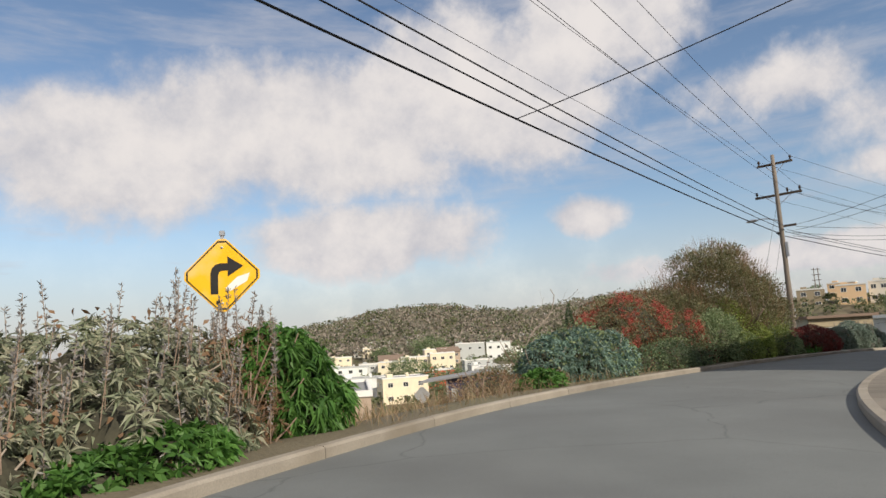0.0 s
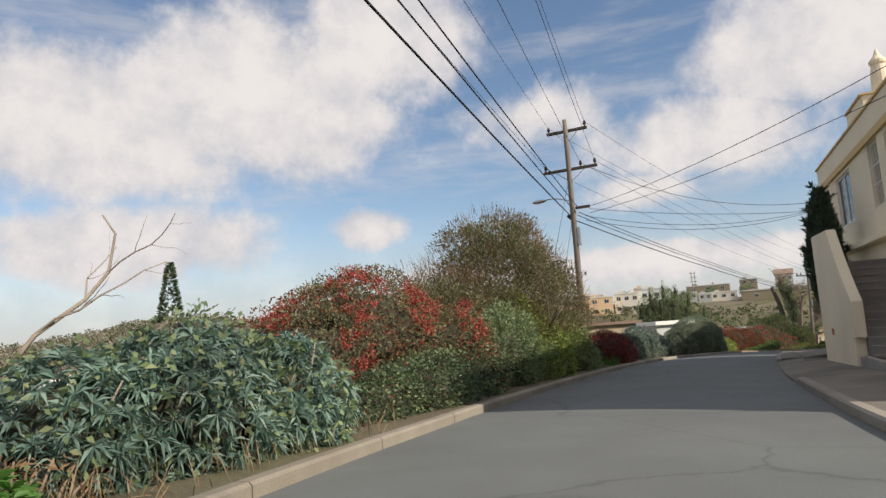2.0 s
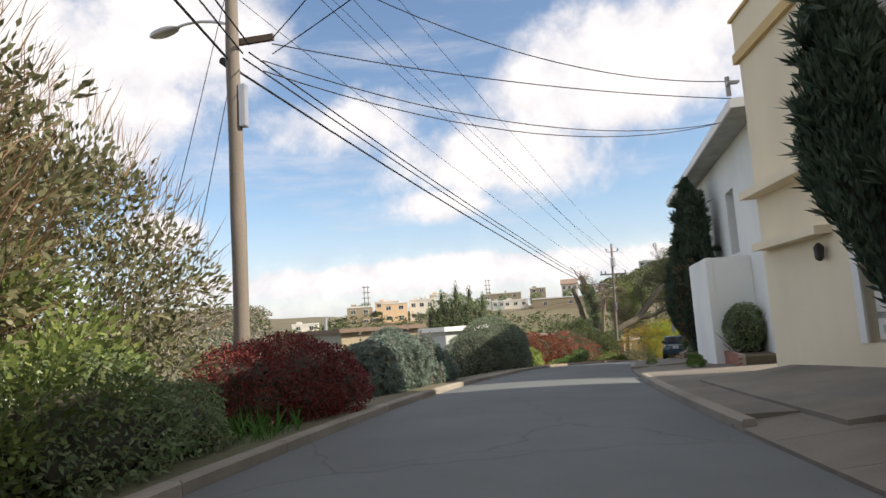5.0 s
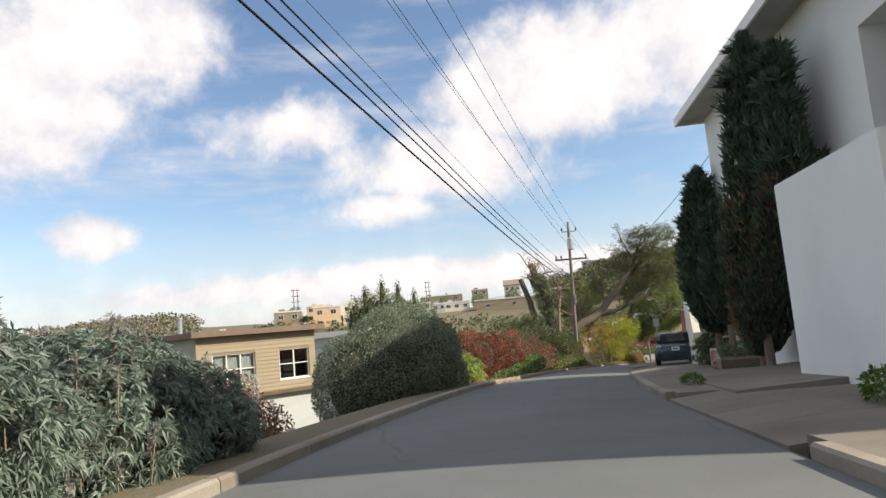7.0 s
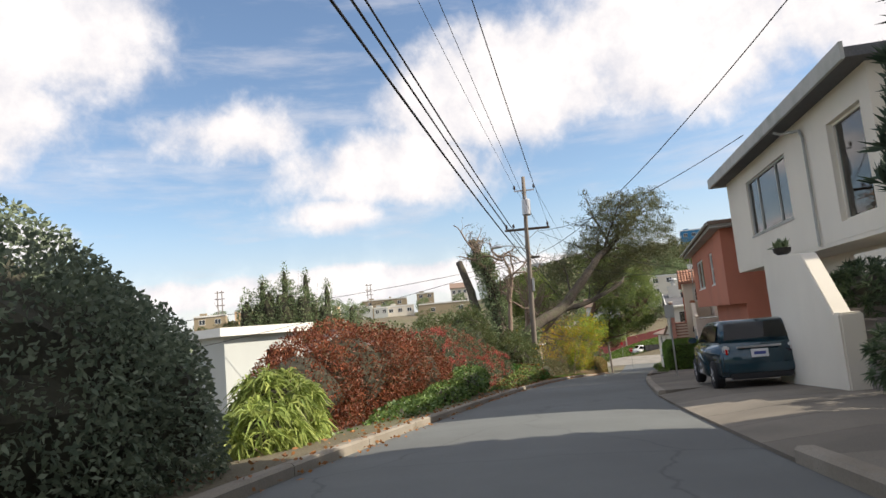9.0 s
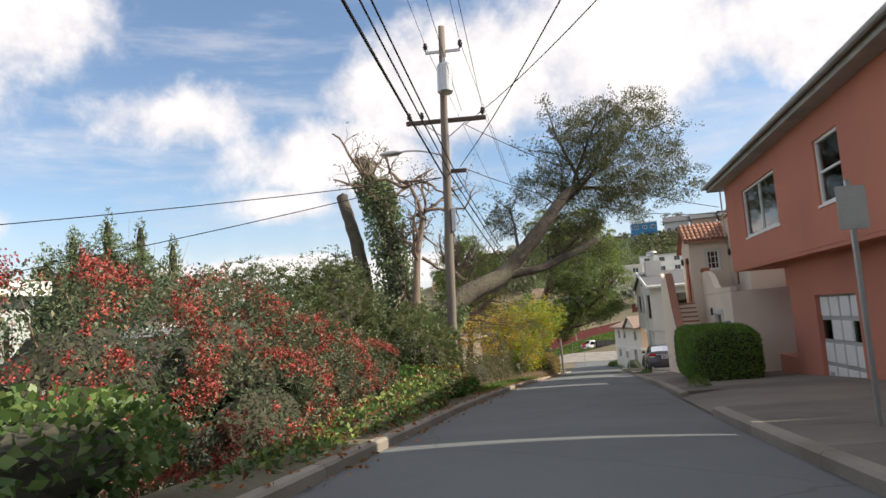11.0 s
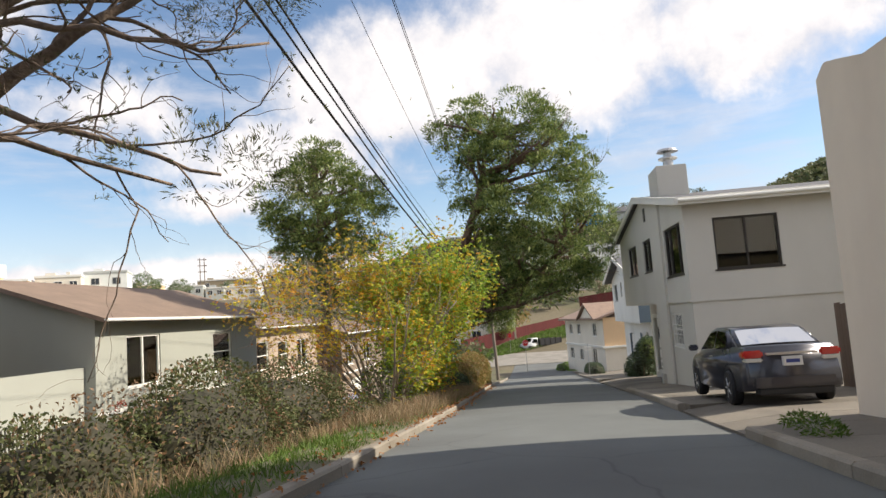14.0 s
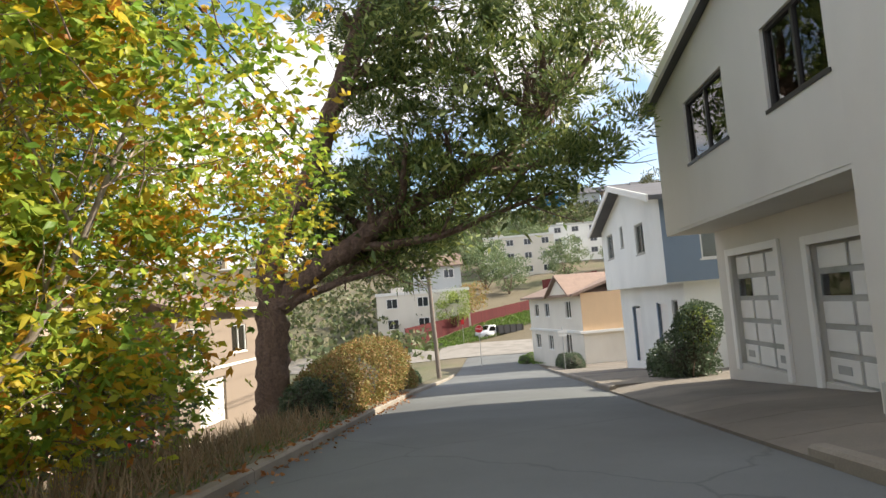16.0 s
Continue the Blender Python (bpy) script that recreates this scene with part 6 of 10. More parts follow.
part("transformer", lathe([(0.2, 8.75), (0.24, 8.8), (0.24, 9.6), (0.2, 9.65), (0.06, 9.7), (0.06, 9.85)], 16, m=Matrix.Translation((0.12, -0.34, 0))), STEEL, two, "grey cylindrical transformer can")
street_lamp(two, 6.9, 1.6, 170)
part("cable_arm", boxes((0.0, 0.6, 0.12, 0.2, 6.4, 6.52)), ARMWOOD, two)
part("riser_box", boxes((0.12, 0.23, -0.08, 0.08, 4.6, 5.3), bevel=0.01), STEEL, two)
for z in (0.55, 0.98, 1.42):
    part("reflector_band", lathe([(0.158, z), (0.162, z + 0.01), (0.162, z + 0.1), (0.158, z + 0.11)], 12), STRIPE, two, "yellow reflector band")


def wire(a, b, sag, r=0.012, name="power_line", label="thin black overhead wire between poles", n=18):
    a, b = np.array(a, float), np.array(b, float)
    u = np.linspace(0, 1, n)
    pts = a + (b - a) * u[:, None]
    pts[:, 2] -= sag * 4 * u * (1 - u)
    ob = put(name, tubes(name, [(pts, np.full(n, r))], 5), CABLE)
    tagged(ob, label, "overhead wire", "overhead wires")


def on_pole(ob, x, y, z):
    q = ob.matrix_world @ Vector((x, y, z))
    return (q.x, q.y, q.z)


A = lambda x, z, y=0.195: on_pole(one, x, y, z)
B = lambda x, z, y=0.195: on_pole(two, x, y, z)
THICK = "thick black telephone cable sagging between poles"
# back along the street, past the start
Z0 = (-16.1, -9.5)
for i, (za, zb, dx, r) in enumerate(((6.8, 6.6, 0.0, 0.024), (7.0, 6.85, 0.2, 0.017), (7.15, 7.0, 0.34, 0.017))):
    wire(A(-0.1 + dx, za), (Z0[0] + dx * 2.6, Z0[1], zb), 0.35, r, "telephone_cable", THICK)
for x, za in ((-1.15, 9.25), (0.5, 9.25), (1.15, 9.25), (-0.85, 11.1), (0.85, 11.1)):
    wire(A(x, za), (Z0[0] + 1.0 + 2 * x, Z0[1], za - 0.6), 0.5, 0.008)
# on to the second pole
for za, zb, dx, r in ((6.7, 6.2, 0.0, 0.024), (6.9, 6.35, 0.16, 0.017), (7.0, 6.45, 0.28, 0.017)):
    wire(A(-0.05 + dx, za), B(-0.05 + dx, zb), 0.7, r, "telephone_cable", THICK)
for x, za, zb in ((-1.15, 9.25, 8.35), (1.15, 9.25, 8.35), (0.5, 9.25, 8.35), (-0.85, 11.1, 10.5), (0.85, 11.1, 10.5)):
    wire(A(x, za), B(max(-0.55, min(0.55, x)) if za > 10 else x, zb), 0.6, 0.008)
# beyond the second pole, down the hill
end = spot(163, 3.6)
for zb, zc, dx, r in ((6.2, 7.2, 0.0, 0.024), (6.35, 7.4, 0.16, 0.017), (6.45, 7.5, 0.28, 0.017)):
    wire(B(-0.05 + dx, zb), (end.x, end.y, end.z + zc), 1.2, r, "telephone_cable", THICK)
for x, zb, zc in ((-1.15, 8.35, 9.0), (1.15, 8.35, 9.0), (-0.55, 10.5, 10.4), (0.55, 10.5, 10.4)):
    wire(B(x, zb), (end.x + 0.5 * x, end.y - 0.5 * x, end.z + zc), 0.9, 0.008)
# service drops to the houses
DROP = "thin service drop from pole to house"
roof_a = facing(45.3, -4.7, turn=7, z=-1.1)
for za, x, y, z, sag in ((9.1, -0.2, -0.2, 6.6, 0.75), (7.1, -0.2, -0.2, 6.2, 0.2), (7.2, 16, 0, 7.6, 0.3), (6.9, 12, 0, 7.6, 0.25)):
    q = roof_a @ Vector((x, y, z))
    wire(A(0.7, za), q, sag, 0.011, "service_drop", DROP)
roof_b = facing(65.0, -4.8, turn=6.3, z=-1.9)
for za, sag in ((6.8, 0.7), (6.6, 0.8)):
    wire(A(0.5, za), roof_b @ Vector((13.5, -0.3, 7.9)), sag, 0.012, "service_drop", DROP)
wire(B(0.4, 6.6), roof_b @ Vector((-2.25, 0.7, 6.95)), 0.9, 0.012, "service_drop", DROP)
roof_d = facing(101.6, -5.6, z=-3.2)
for za, z, sag in ((7.9, 5.5, 0.4), (6.5, 5.3, 0.5)):
    wire(B(0.6, za), roof_d @ Vector((0.1, -0.2, z)), sag, 0.011, "service_drop", DROP)
wire(B(0.6, 7.9), facing(83.5, -5.5, z=-2.5) @ Vector((6, -0.6, 6.2)), 0.5, 0.011, "service_drop", DROP)
for q in ((38, 90, -1.5), (30, 86, 0.5)):
    wire(B(-0.2, 6.3), q, 0.8, 0.013, "service_drop", DROP)
mid = np.array(A(-0.1, 6.8)) * 0.51 + np.array((Z0[0], Z0[1], 6.6)) * 0.49
mid[2] -= 0.345
wire(mid, (14, 5, 8.6), 0.35, 0.012, "service_drop", DROP)
# guy wires
for za, off in ((8.6, 2.6), (6.8, 1.7)):
    g = spot(41.3, 5.5 + off)
    wire(A(-0.1, za), (g.x, g.y, g.z), 0.02, 0.008, "guy_wire", "steel guy wire from pole to ground")
three = pole_base("utility_pole", Matrix.Translation(end) @ Matrix.Rotation(radians(-62), 4, "Z") @ Matrix.Rotation(radians(-2), 4, "Y"), 10.8, "grey wooden utility pole at the foot of the street")
crossarm(three, 9.0, 1.1)

# ---- plants ----
def beside(s, off, dz=0.0):
    """A frame at a place beside the road: x along it, y to its left."""
    p, h = on_road(s)
    return Matrix.Translation(spot(s, off, dz)) @ Matrix.Rotation(math.atan2(h[1], h[0]), 4, "Z")


def blob_points(rng, blobs, n, shell_depth=0.14, rough=0.16, floor=0.02):
    """Points in the outer leaf layer of a lumpy mass of ellipsoids, with their outward directions."""
    blobs = np.array(blobs, float)
    area = (blobs[:, 3] * blobs[:, 4] + blobs[:, 3] * blobs[:, 5] + blobs[:, 4] * blobs[:, 5])
    which = rng.choice(len(blobs), n, p=area / area.sum())
    u = unit(rng.normal(size=(n, 3)))
    b = blobs[which]
    lump = np.zeros(n)
    for k in range(3):
        f = unit(rng.normal(size=3)) * (2.5 + 2.5 * k)
        lump += np.sin(u @ f + rng.uniform(0, 6) + which * 1.7) / (1.5 + k)
    r = 1 + rough * lump * 0.6 - np.abs(rng.normal(0, shell_depth, n))
    p = b[:, :3] + u * b[:, 3:] * r[:, None]
    out = unit(u / b[:, 3:])
    keep = p[:, 2] > floor
    for i, c in enumerate(blobs):
        inside = (((p - c[:3]) / (c[3:] * 0.78)) ** 2).sum(1) < 1
        keep &= ~(inside & (which != i))
    return p[keep], out[keep]


def tuft(rng, pts, axes, k, length, width, lo=25, hi=90, droop=0.25, fold=0.2):
    """k leaves that spread from each point about its axis."""
    n = len(pts)
    base = np.repeat(pts, k, 0)
    ax = np.repeat(unit(axes), k, 0)
    th = np.radians(rng.uniform(lo, hi, n * k))[:, None]
    perp = unit(np.cross(ax, rng.normal(size=(n * k, 3))))
    d = ax * np.cos(th) + perp * np.sin(th)
    ln = length * rng.uniform(0.65, 1.15, n * k)
    return leaf_quads(rng, base, d, ln, width * rng.uniform(0.7, 1.2, n * k), fold, droop)


def core_mesh(rng, blobs, scale=0.62):
    """Dark lumpy filler that stands for the shaded inside of a shrub."""
    bm = bmesh.new()
    for b in blobs:
        before = len(bm.verts)
        bmesh.ops.create_icosphere(bm, subdivisions=3, radius=1.0)
        bm.verts.ensure_lookup_table()
        for v in bm.verts[before:]:
            c = v.co.copy()
            k = scale * (1 + 0.2 * noise.noise(c * 2.3 + Vector((b[0], b[1], 3))) + 0.1 * noise.noise(c * 6))
            v.co = Vector((b[0] + c.x * b[3] * k, b[1] + c.y * b[4] * k, max(b[2] + c.z * b[5] * k, -0.2)))
    return bm


def shrub(name, label, s, off, blobs, n, mat, leaf=(0.08, 0.04), style="leaf", k=10, seed=1, category="bush", group="", dz=-0.1, depth=0.14, rough=0.16, core=0.62, extra=(), lift=0.25, stems=7, stem_mat=None, droop=0.2, scatter=0.8, place=None):
    rng = np.random.default_rng(seed)
    t = thing(name, place or beside(s, off, dz), label, category, group)
    p, o = blob_points(rng, blobs, n, depth, rough)
    if style == "leaf":
        d = o * 0.7 + rng.normal(size=p.shape) * scatter + np.array([0, 0, lift])
        q = leaf_quads(rng, p, d, leaf[0] * rng.uniform(0.6, 1.3, len(p)), leaf[1] * rng.uniform(0.7, 1.2, len(p)), 0.25, droop)
    else:
        ax = o + np.array([0, 0, lift]) + rng.normal(size=p.shape) * 0.25
        q = tuft(rng, p, ax, k, leaf[0], leaf[1], 20 if style == "spray" else 40, 60 if style == "spray" else 100, droop)
    put("foliage", quad_mesh("foliage", q), mat, t)
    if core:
        part("twig_core", core_mesh(rng, blobs, core), DARKCORE, t, "dark filler for the shaded inside")
    lines = []
    for i in range(stems):
        b = blobs[i % len(blobs)]
        a = np.array([b[0] + rng.normal(0, 0.15 * b[3]), b[1] + rng.normal(0, 0.15 * b[4]), -0.2])
        e = np.array(b[:3]) + unit(rng.normal(size=3) + (0, 0, 0.6)) * np.array(b[3:]) * 1.0
        ln = limb(rng, a, e - a, np.linalg.norm(e - a), 0.035, 0.008, 0.3, 0.1, 6)
        lines.append(ln)
    if lines:
        put("branching", tubes("branching", lines, 5), stem_mat or TWIG, t)
    for nm, m2, n2, size, kind in extra:
        p2, o2 = blob_points(rng, blobs, n2, 0.05, rough)
        up = p2[:, 2] > 0.12 * max(b[2] + b[5] for b in blobs)
        p2, o2 = p2[up], o2[up]
        if kind == "berries":
            wave = np.sin(p2 @ np.array([1.7, 1.1, 2.3]) + seed) + np.sin(p2 @ np.array([-2.9, 3.3, 1.2]) + 2) + rng.normal(0, .35, len(p2))
            p2, o2 = p2[wave > .1], o2[wave > .1]
            c = p2[rng.integers(0, len(p2), n2)]
            run = unit(rng.normal(size=c.shape) + (0, 0, 0.2)) * rng.uniform(0, 0.22, (len(c), 1))
            c = np.repeat(c, 7, 0) + np.repeat(run, 7, 0) * rng.uniform(0, 1, (len(c) * 7, 1)) + rng.normal(0, 0.025, (len(c) * 7, 3)) + np.repeat(o2[rng.integers(0, len(o2), n2)] * 0.02, 7, 0)
            q2 = leaf_quads(rng, c, rng.normal(size=c.shape), size, size * 0.9, 0.5, 0)
        elif kind == "leaf":
            q2 = leaf_quads(rng, p2 + o2 * 0.03, o2 + rng.normal(size=p2.shape) * 0.8, size * rng.uniform(0.6, 1.3, len(p2)), size * 0.5, 0.25, 0.2)
        else:
            sp = rng.integers(0, len(p2), n2 // 40)
            base = p2[sp] * np.array([1, 1, 0]) + np.array([0, 0, 1]) * (p2[sp][:, 2:] * 0.9)
            tall = rng.uniform(0.35, 0.8, len(sp)) * size
            rows = np.repeat(base, 40, 0)
            uu = rng.uniform(0.15, 1, len(rows))
            lean = np.repeat(rng.normal(0, 0.1, (len(sp), 2)), 40, 0)
            rows[:, 2] += uu * np.repeat(tall, 40)
            rows[:, :2] += lean * (uu * np.repeat(tall, 40))[:, None]
            q2 = leaf_quads(rng, rows, rng.normal(size=rows.shape) + (0, 0, 0.9), 0.07, 0.022, 0.1, 0)
            stalk = [(np.array([b - (0, 0, 0.2), b + np.array([lean[i * 40][0] * tall[i], lean[i * 40][1] * tall[i], tall[i]])]), np.array([0.008, 0.004])) for i, b in enumerate(base)]
            put("flower_stalk", tubes("flower_stalk", stalk, 4), TWIG, t)
        put(nm, quad_mesh(nm, q2), m2, t)
    return t


def clumps(rng, blobs, n, size, k, length, width, depth=.2, rough=.25, lift=.5, flat=.65, floor=.2):
    """Leaf clumps over the outside of a lumpy crown."""
    c, o = blob_points(rng, blobs, n, depth, rough, floor)
    m = len(c)
    r = size * rng.uniform(.7, 1.3, (m, 1))
    u = unit(rng.normal(size=(m * k, 3)))
    p = np.repeat(c, k, 0) + u * np.repeat(r, k, 0) * rng.uniform(.35, 1, (m * k, 1)) * (1, 1, flat)
    d = u * .8 + np.repeat(o, k, 0) * .4 + (0, 0, lift) + rng.normal(size=u.shape) * .3
    return leaf_quads(rng, p, d, length * rng.uniform(.7, 1.2, m * k), width, .15, .03)


def grass_patch(name, label, s0, s1, o0, o1, n, height, mat, seed=3, width=0.012, lean=0.35, kind="stuff", dz=0.0):
    """Blades scattered over a stretch beside the road."""
    rng = np.random.default_rng(seed)
    s = rng.uniform(s0, s1, n)
    o = rng.uniform(0, 1, n)
    clump = np.sin(s * 2.1 + o * 9) + np.sin(s * 5.3 - o * 4) + rng.normal(0, 0.7, n)
    keep = clump > -0.6
    s, o = s[keep], o[keep]
    lo = np.interp(s, ALONG, np.arange(len(ALONG)))
    idx = lo.astype(int)
    le = left_edge(s)
    off = np.where(o0 < 50, le + o0 + (o1 - o0) * o, o)
    x, y = LINE[idx, 0] - HEAD[idx, 1] * off + HEAD[idx, 0] * (s - ALONG[idx]), LINE[idx, 1] + HEAD[idx, 0] * off + HEAD[idx, 1] * (s - ALONG[idx])
    z = ground_z(x, y) + np.where(off < le + 1.3, 0.07, -0.02) + dz
    base = np.c_[x, y, z]
    d = rng.normal(size=base.shape) * lean + (0, 0, 1)
    q = leaf_quads(rng, base, d, height * rng.uniform(0.4, 1.25, len(base)), width, 0.3, 0.12)
    ob = put(name, quad_mesh(name, q), mat)
    tagged(ob, label, "grass", kind=kind)


# --- the corner at the start
shrub("flowering_shrub", "grey-green shrub with whorled leaves and dry flower spires", 6.3, 6.2, [(-1.8, .8, 1.0, 1.7, 1.4, 1.15), (0, 0, 1.05, 1.6, 1.3, 1.1), (1.2, 0, 1.0, 1.1, 1.1, 1.1), (-.6, -1.2, .6, 1.5, .9, .85), (-3.4, .6, .9, 1.7, 1.5, 1.05), (-2.4, -.9, .5, 1.3, .9, .8)],
      2300, L_ECHIUM, (0.2, 0.035), "tuft", 16, 11, depth=.2, rough=.25, extra=[("flower_spire", L_SPIRE, 7200, 1.15, "spires"), ("dead_foliage", L_DEAD, 1200, 0.12, "leaf")], stems=44, core=.6, droop=.35, stem_mat=DEADWOOD)
shrub("dry_shrub", "leafless brown twiggy shrub beside the kerb", 7.7, 5.35, [(0, 0, .85, .85, .8, 1.1), (-.6, -.4, .5, .7, .6, .75)], 2200, L_DEAD, (0.1, 0.014), "spray", 5, 12, depth=.3, core=.5, stems=90, extra=[("flower_spire", L_SPIRE, 2000, .8, "spires")])
shrub("leafy_shrub", "lush green shrub with long narrow hanging leaves", 8.15, 5.15, [(0, 0, .85, .8, .85, .88), (.1, -.5, .5, .65, .55, .6)], 800, L_LUSH, (0.24, 0.045), "tuft", 14, 13, droop=.5, lift=.1)
shrub("low_green_plants", "bright green low plants spilling over the kerb", 5.7, 4.35, [(0, 0, .2, .9, .5, .42), (-.9, .1, .15, .7, .45, .36)], 520, L_LUSH, (0.17, 0.05), "tuft", 12, 14, category="plants", core=.5, stems=0)
shrub("bramble_shrub", "olive-brown shrub on the bank below the street", 24.5, 12.0, [(0, 0, .8, 2.3, 1.8, 1.5), (2.2, .5, .6, 1.6, 1.5, 1.2)], 9000, L_OLIVE, (0.12, 0.05), seed=15)
shrub("dry_weeds", "brown dead weeds behind the kerb", 13.5, 4.6, [(0, 0, .2, 1.6, .9, .5), (2.0, -.5, .2, .8, .5, .4)], 2600, L_DEAD, (0.12, 0.02), seed=16, category="weeds", core=0, stems=40, scatter=1.2)
shrub("low_green_plants", "bright green low plants spilling over the kerb", 14.6, 3.9, [(0, 0, .15, .8, .5, .4)], 260, L_LUSH, (0.18, 0.05), "tuft", 12, 17, category="plants", core=.5, stems=0)
grass_patch("dry_grass_start", "dry straw-coloured grass along the kerb", 8, 20, 0.2, 4.5, 5200, 0.4, L_DRY, 21)

# --- blue-green shrub, bare branch, seed tower
shrub("blue_green_shrub", "blue-green shrub with whorled narrow leaves at the kerb", 17.1, 4.35, [(-.9, .3, .6, .8, .8, .8), (.2, 0, .75, 1.0, .95, .95), (1.3, -.25, .6, .9, .9, .9)],
      1500, L_BLUE, (0.19, 0.03), "tuft", 16, 31, droop=.3, rough=.2, extra=[("new_growth", L_MID, 3500, .1, "leaf")], stem_mat=DEADWOOD, stems=14)


def bare_branch():
    rng = np.random.default_rng(9)
    t = thing("bare_branch", beside(16.0, 4.9), "dead grey forked branch standing above the shrubs", "branch")
    main = (np.array([(0, 0, -.2), (0.02, 0.1, .7), (-.05, .15, 1.2), (.15, 0, 1.55), (.45, -.25, 1.85), (.62, -.35, 2.1), (.6, -.45, 2.45), (.5, -.4, 2.62)]), np.linspace(.035, .008, 8))
    out, tips = [], []
    fork(rng, main, 2, 3, .8, .35, .5, .1, out, tips)
    put("limb", tubes("limb", out, 5), DEADWOOD, t)
    t = thing("seed_tower", beside(17.2, 4.4), "dark conical dry flower tower above the shrubs", "plant")
    n = 700
    u = rng.uniform(0, 1, n)
    a = rng.uniform(0, 6.28, n)
    base = np.c_[np.cos(a) * .1 * (1 - u), np.sin(a) * .1 * (1 - u), 1.55 + u * .6]
    put("seed_head", quad_mesh("seed_head", leaf_quads(rng, base, np.c_[np.cos(a), np.sin(a), np.full(n, .6)], .06, .02)), L_DARK, t)
    part("stalk", rod(bmesh.new(), (0, 0, 0), (0, 0, 1.6), .02, .015, 6), TWIG, t)


bare_branch()

# --- red-berried thicket and the olive tree
shrub("red_berry_shrub", "large shrub thick with clusters of red berries", 23.4, 5.2, [(0, .4, 1.7, 2.0, 1.4, 1.45), (1.5, -.6, 1.2, 1.5, 1.1, 1.1), (-1.7, .4, 1.2, 1.5, 1.3, 1.2), (.6, 1.3, 1.7, 1.8, 1.4, 1.3)],
      36000, L_OLIVE, (0.085, 0.036), seed=41, rough=.24, depth=.2, extra=[("fruiting", L_BERRY, 3400, .034, "berries"), ("red_foliage", L_RUST, 9000, .075, "leaf")], stems=24)
shrub("sparse_shrub", "pale sparse shrub with thin leafless twigs", 20.2, 7.2, [(0, 0, 1.2, 1.8, 1.2, 1.1)], 1800, L_OLIVE, (0.07, 0.03), seed=42, core=0, stems=70, depth=.3)
shrub("dark_green_shrub", "dense dark green shrub leaning over the kerb", 22.8, 3.95, [(0, 0, .45, 1.6, .65, .75), (-1.7, .1, .35, 1.2, .6, .6), (2.0, 0, .5, 1.3, .65, .75)], 24000, L_DARK, (0.075, 0.032), seed=43, rough=.35, depth=.2, extra=[("red_foliage", L_CRIMSON, 900, .08, "leaf"), ("bright_foliage", L_MID, 5000, .08, "leaf")])
shrub("dark_green_shrub", "dense dark green shrub leaning over the kerb", 28.0, 4.3, [(0, 0, .85, 1.7, 1.0, 1.15), (1.7, .2, .6, 1.3, .9, .95)], 22000, L_MID, (0.14, 0.04), seed=44, rough=.5, lift=.5, depth=.28)
shrub("yellow_green_shrub", "yellow-green leafy shrub among darker ones", 31.6, 4.9, [(0, 0, 1.4, 1.3, 1.0, 1.4), (.9, -.5, .9, 1.0, .8, .95)], 13000, L_YELLOWGREEN, (0.1, 0.05), seed=45, rough=.3)
shrub("ivy_mound", "yellow-green leafy growth covering the bank behind the kerb", 30.4, 4.1, [(0, 0, .5, 1.7, .65, .85), (2.4, .1, .45, 1.6, .6, .8), (-1.0, .6, 1.2, 1.2, .8, .9)], 15000, L_LIME, (0.09, 0.07), seed=46, rough=.25)
shrub("yellow_green_shrub", "small yellow-green shrub beside the kerb", 32.2, 3.95, [(0, 0, .45, .75, .55, .62)], 3600, L_YELLOWGREEN, (0.08, 0.045), seed=47)
shrub("dark_green_shrub", "dark green shrub beside the kerb", 35.6, 4.3, [(0, 0, .55, 1.5, .8, .8), (1.6, 0, .35, 1.2, .7, .65)], 12000, L_MID, (0.09, 0.035), seed=48, rough=.25)


def olive_tree():
    rng = np.random.default_rng(51)
    t = thing("olive_toned_tree", beside(33.4, 6.2, -.2), "broad rounded tree with fine upright twigs and olive leaves", "tree")
    out, tips = [], []
    for i in range(11):
        a = 2 * math.pi * i / 11 + rng.uniform(-.3, .3)
        d = np.array([math.cos(a) * .9, math.sin(a) * .6, .75])
        ln = limb(rng, (rng.normal(0, .2), rng.normal(0, .15), .1), d, rng.uniform(3.2, 4.6), .1, .035, .5, .35, 8)
        fork(rng, ln, 2, 4, .75, .5, .45, .5, out, tips, .5, .25)
    put("trunk", tubes("trunk", out, 6), BARK, t)
    blobs = [(0, 0, 3.3, 3.3, 2.5, 2.1), (-1.2, -.6, 4.7, 1.8, 1.6, 1.45), (.8, -.3, 4.2, 1.9, 1.6, 1.3), (3.6, -.3, 2.7, 2.1, 1.7, 1.9), (-3.3, .6, 2.5, 2.0, 1.8, 1.7), (2.6, .6, 1.6, 1.6, 1.5, 1.4), (-1.5, -1.0, 1.8, 1.8, 1.3, 1.4)]
    q = clumps(rng, blobs, 2800, .4, 40, .12, .046, .32, .3, .5, .8)
    put("crown", quad_mesh("crown", q), L_OLIVE, t)
    # fine upright twigs over the outside
    p, o = blob_points(rng, blobs, 15000, .08, .3)
    up = p[:, 2] > 2.0
    q = leaf_quads(rng, p[up], o[up] * .55 + rng.normal(size=p[up].shape) * .25 + (0, 0, .8), rng.uniform(.3, .65, up.sum()), .011, .1, 0)
    put("outer_twig", quad_mesh("outer_twig", q), L_DEAD, t)
    q = clumps(rng, [(1.6, -1.7, 1.6, 1.6, .9, 1.2), (-1.0, -1.8, 1.2, 1.5, .8, 1.0)], 260, .3, 34, .1, .05, .2, .3)
    put("ivy", quad_mesh("ivy", q), L_LIME, t)


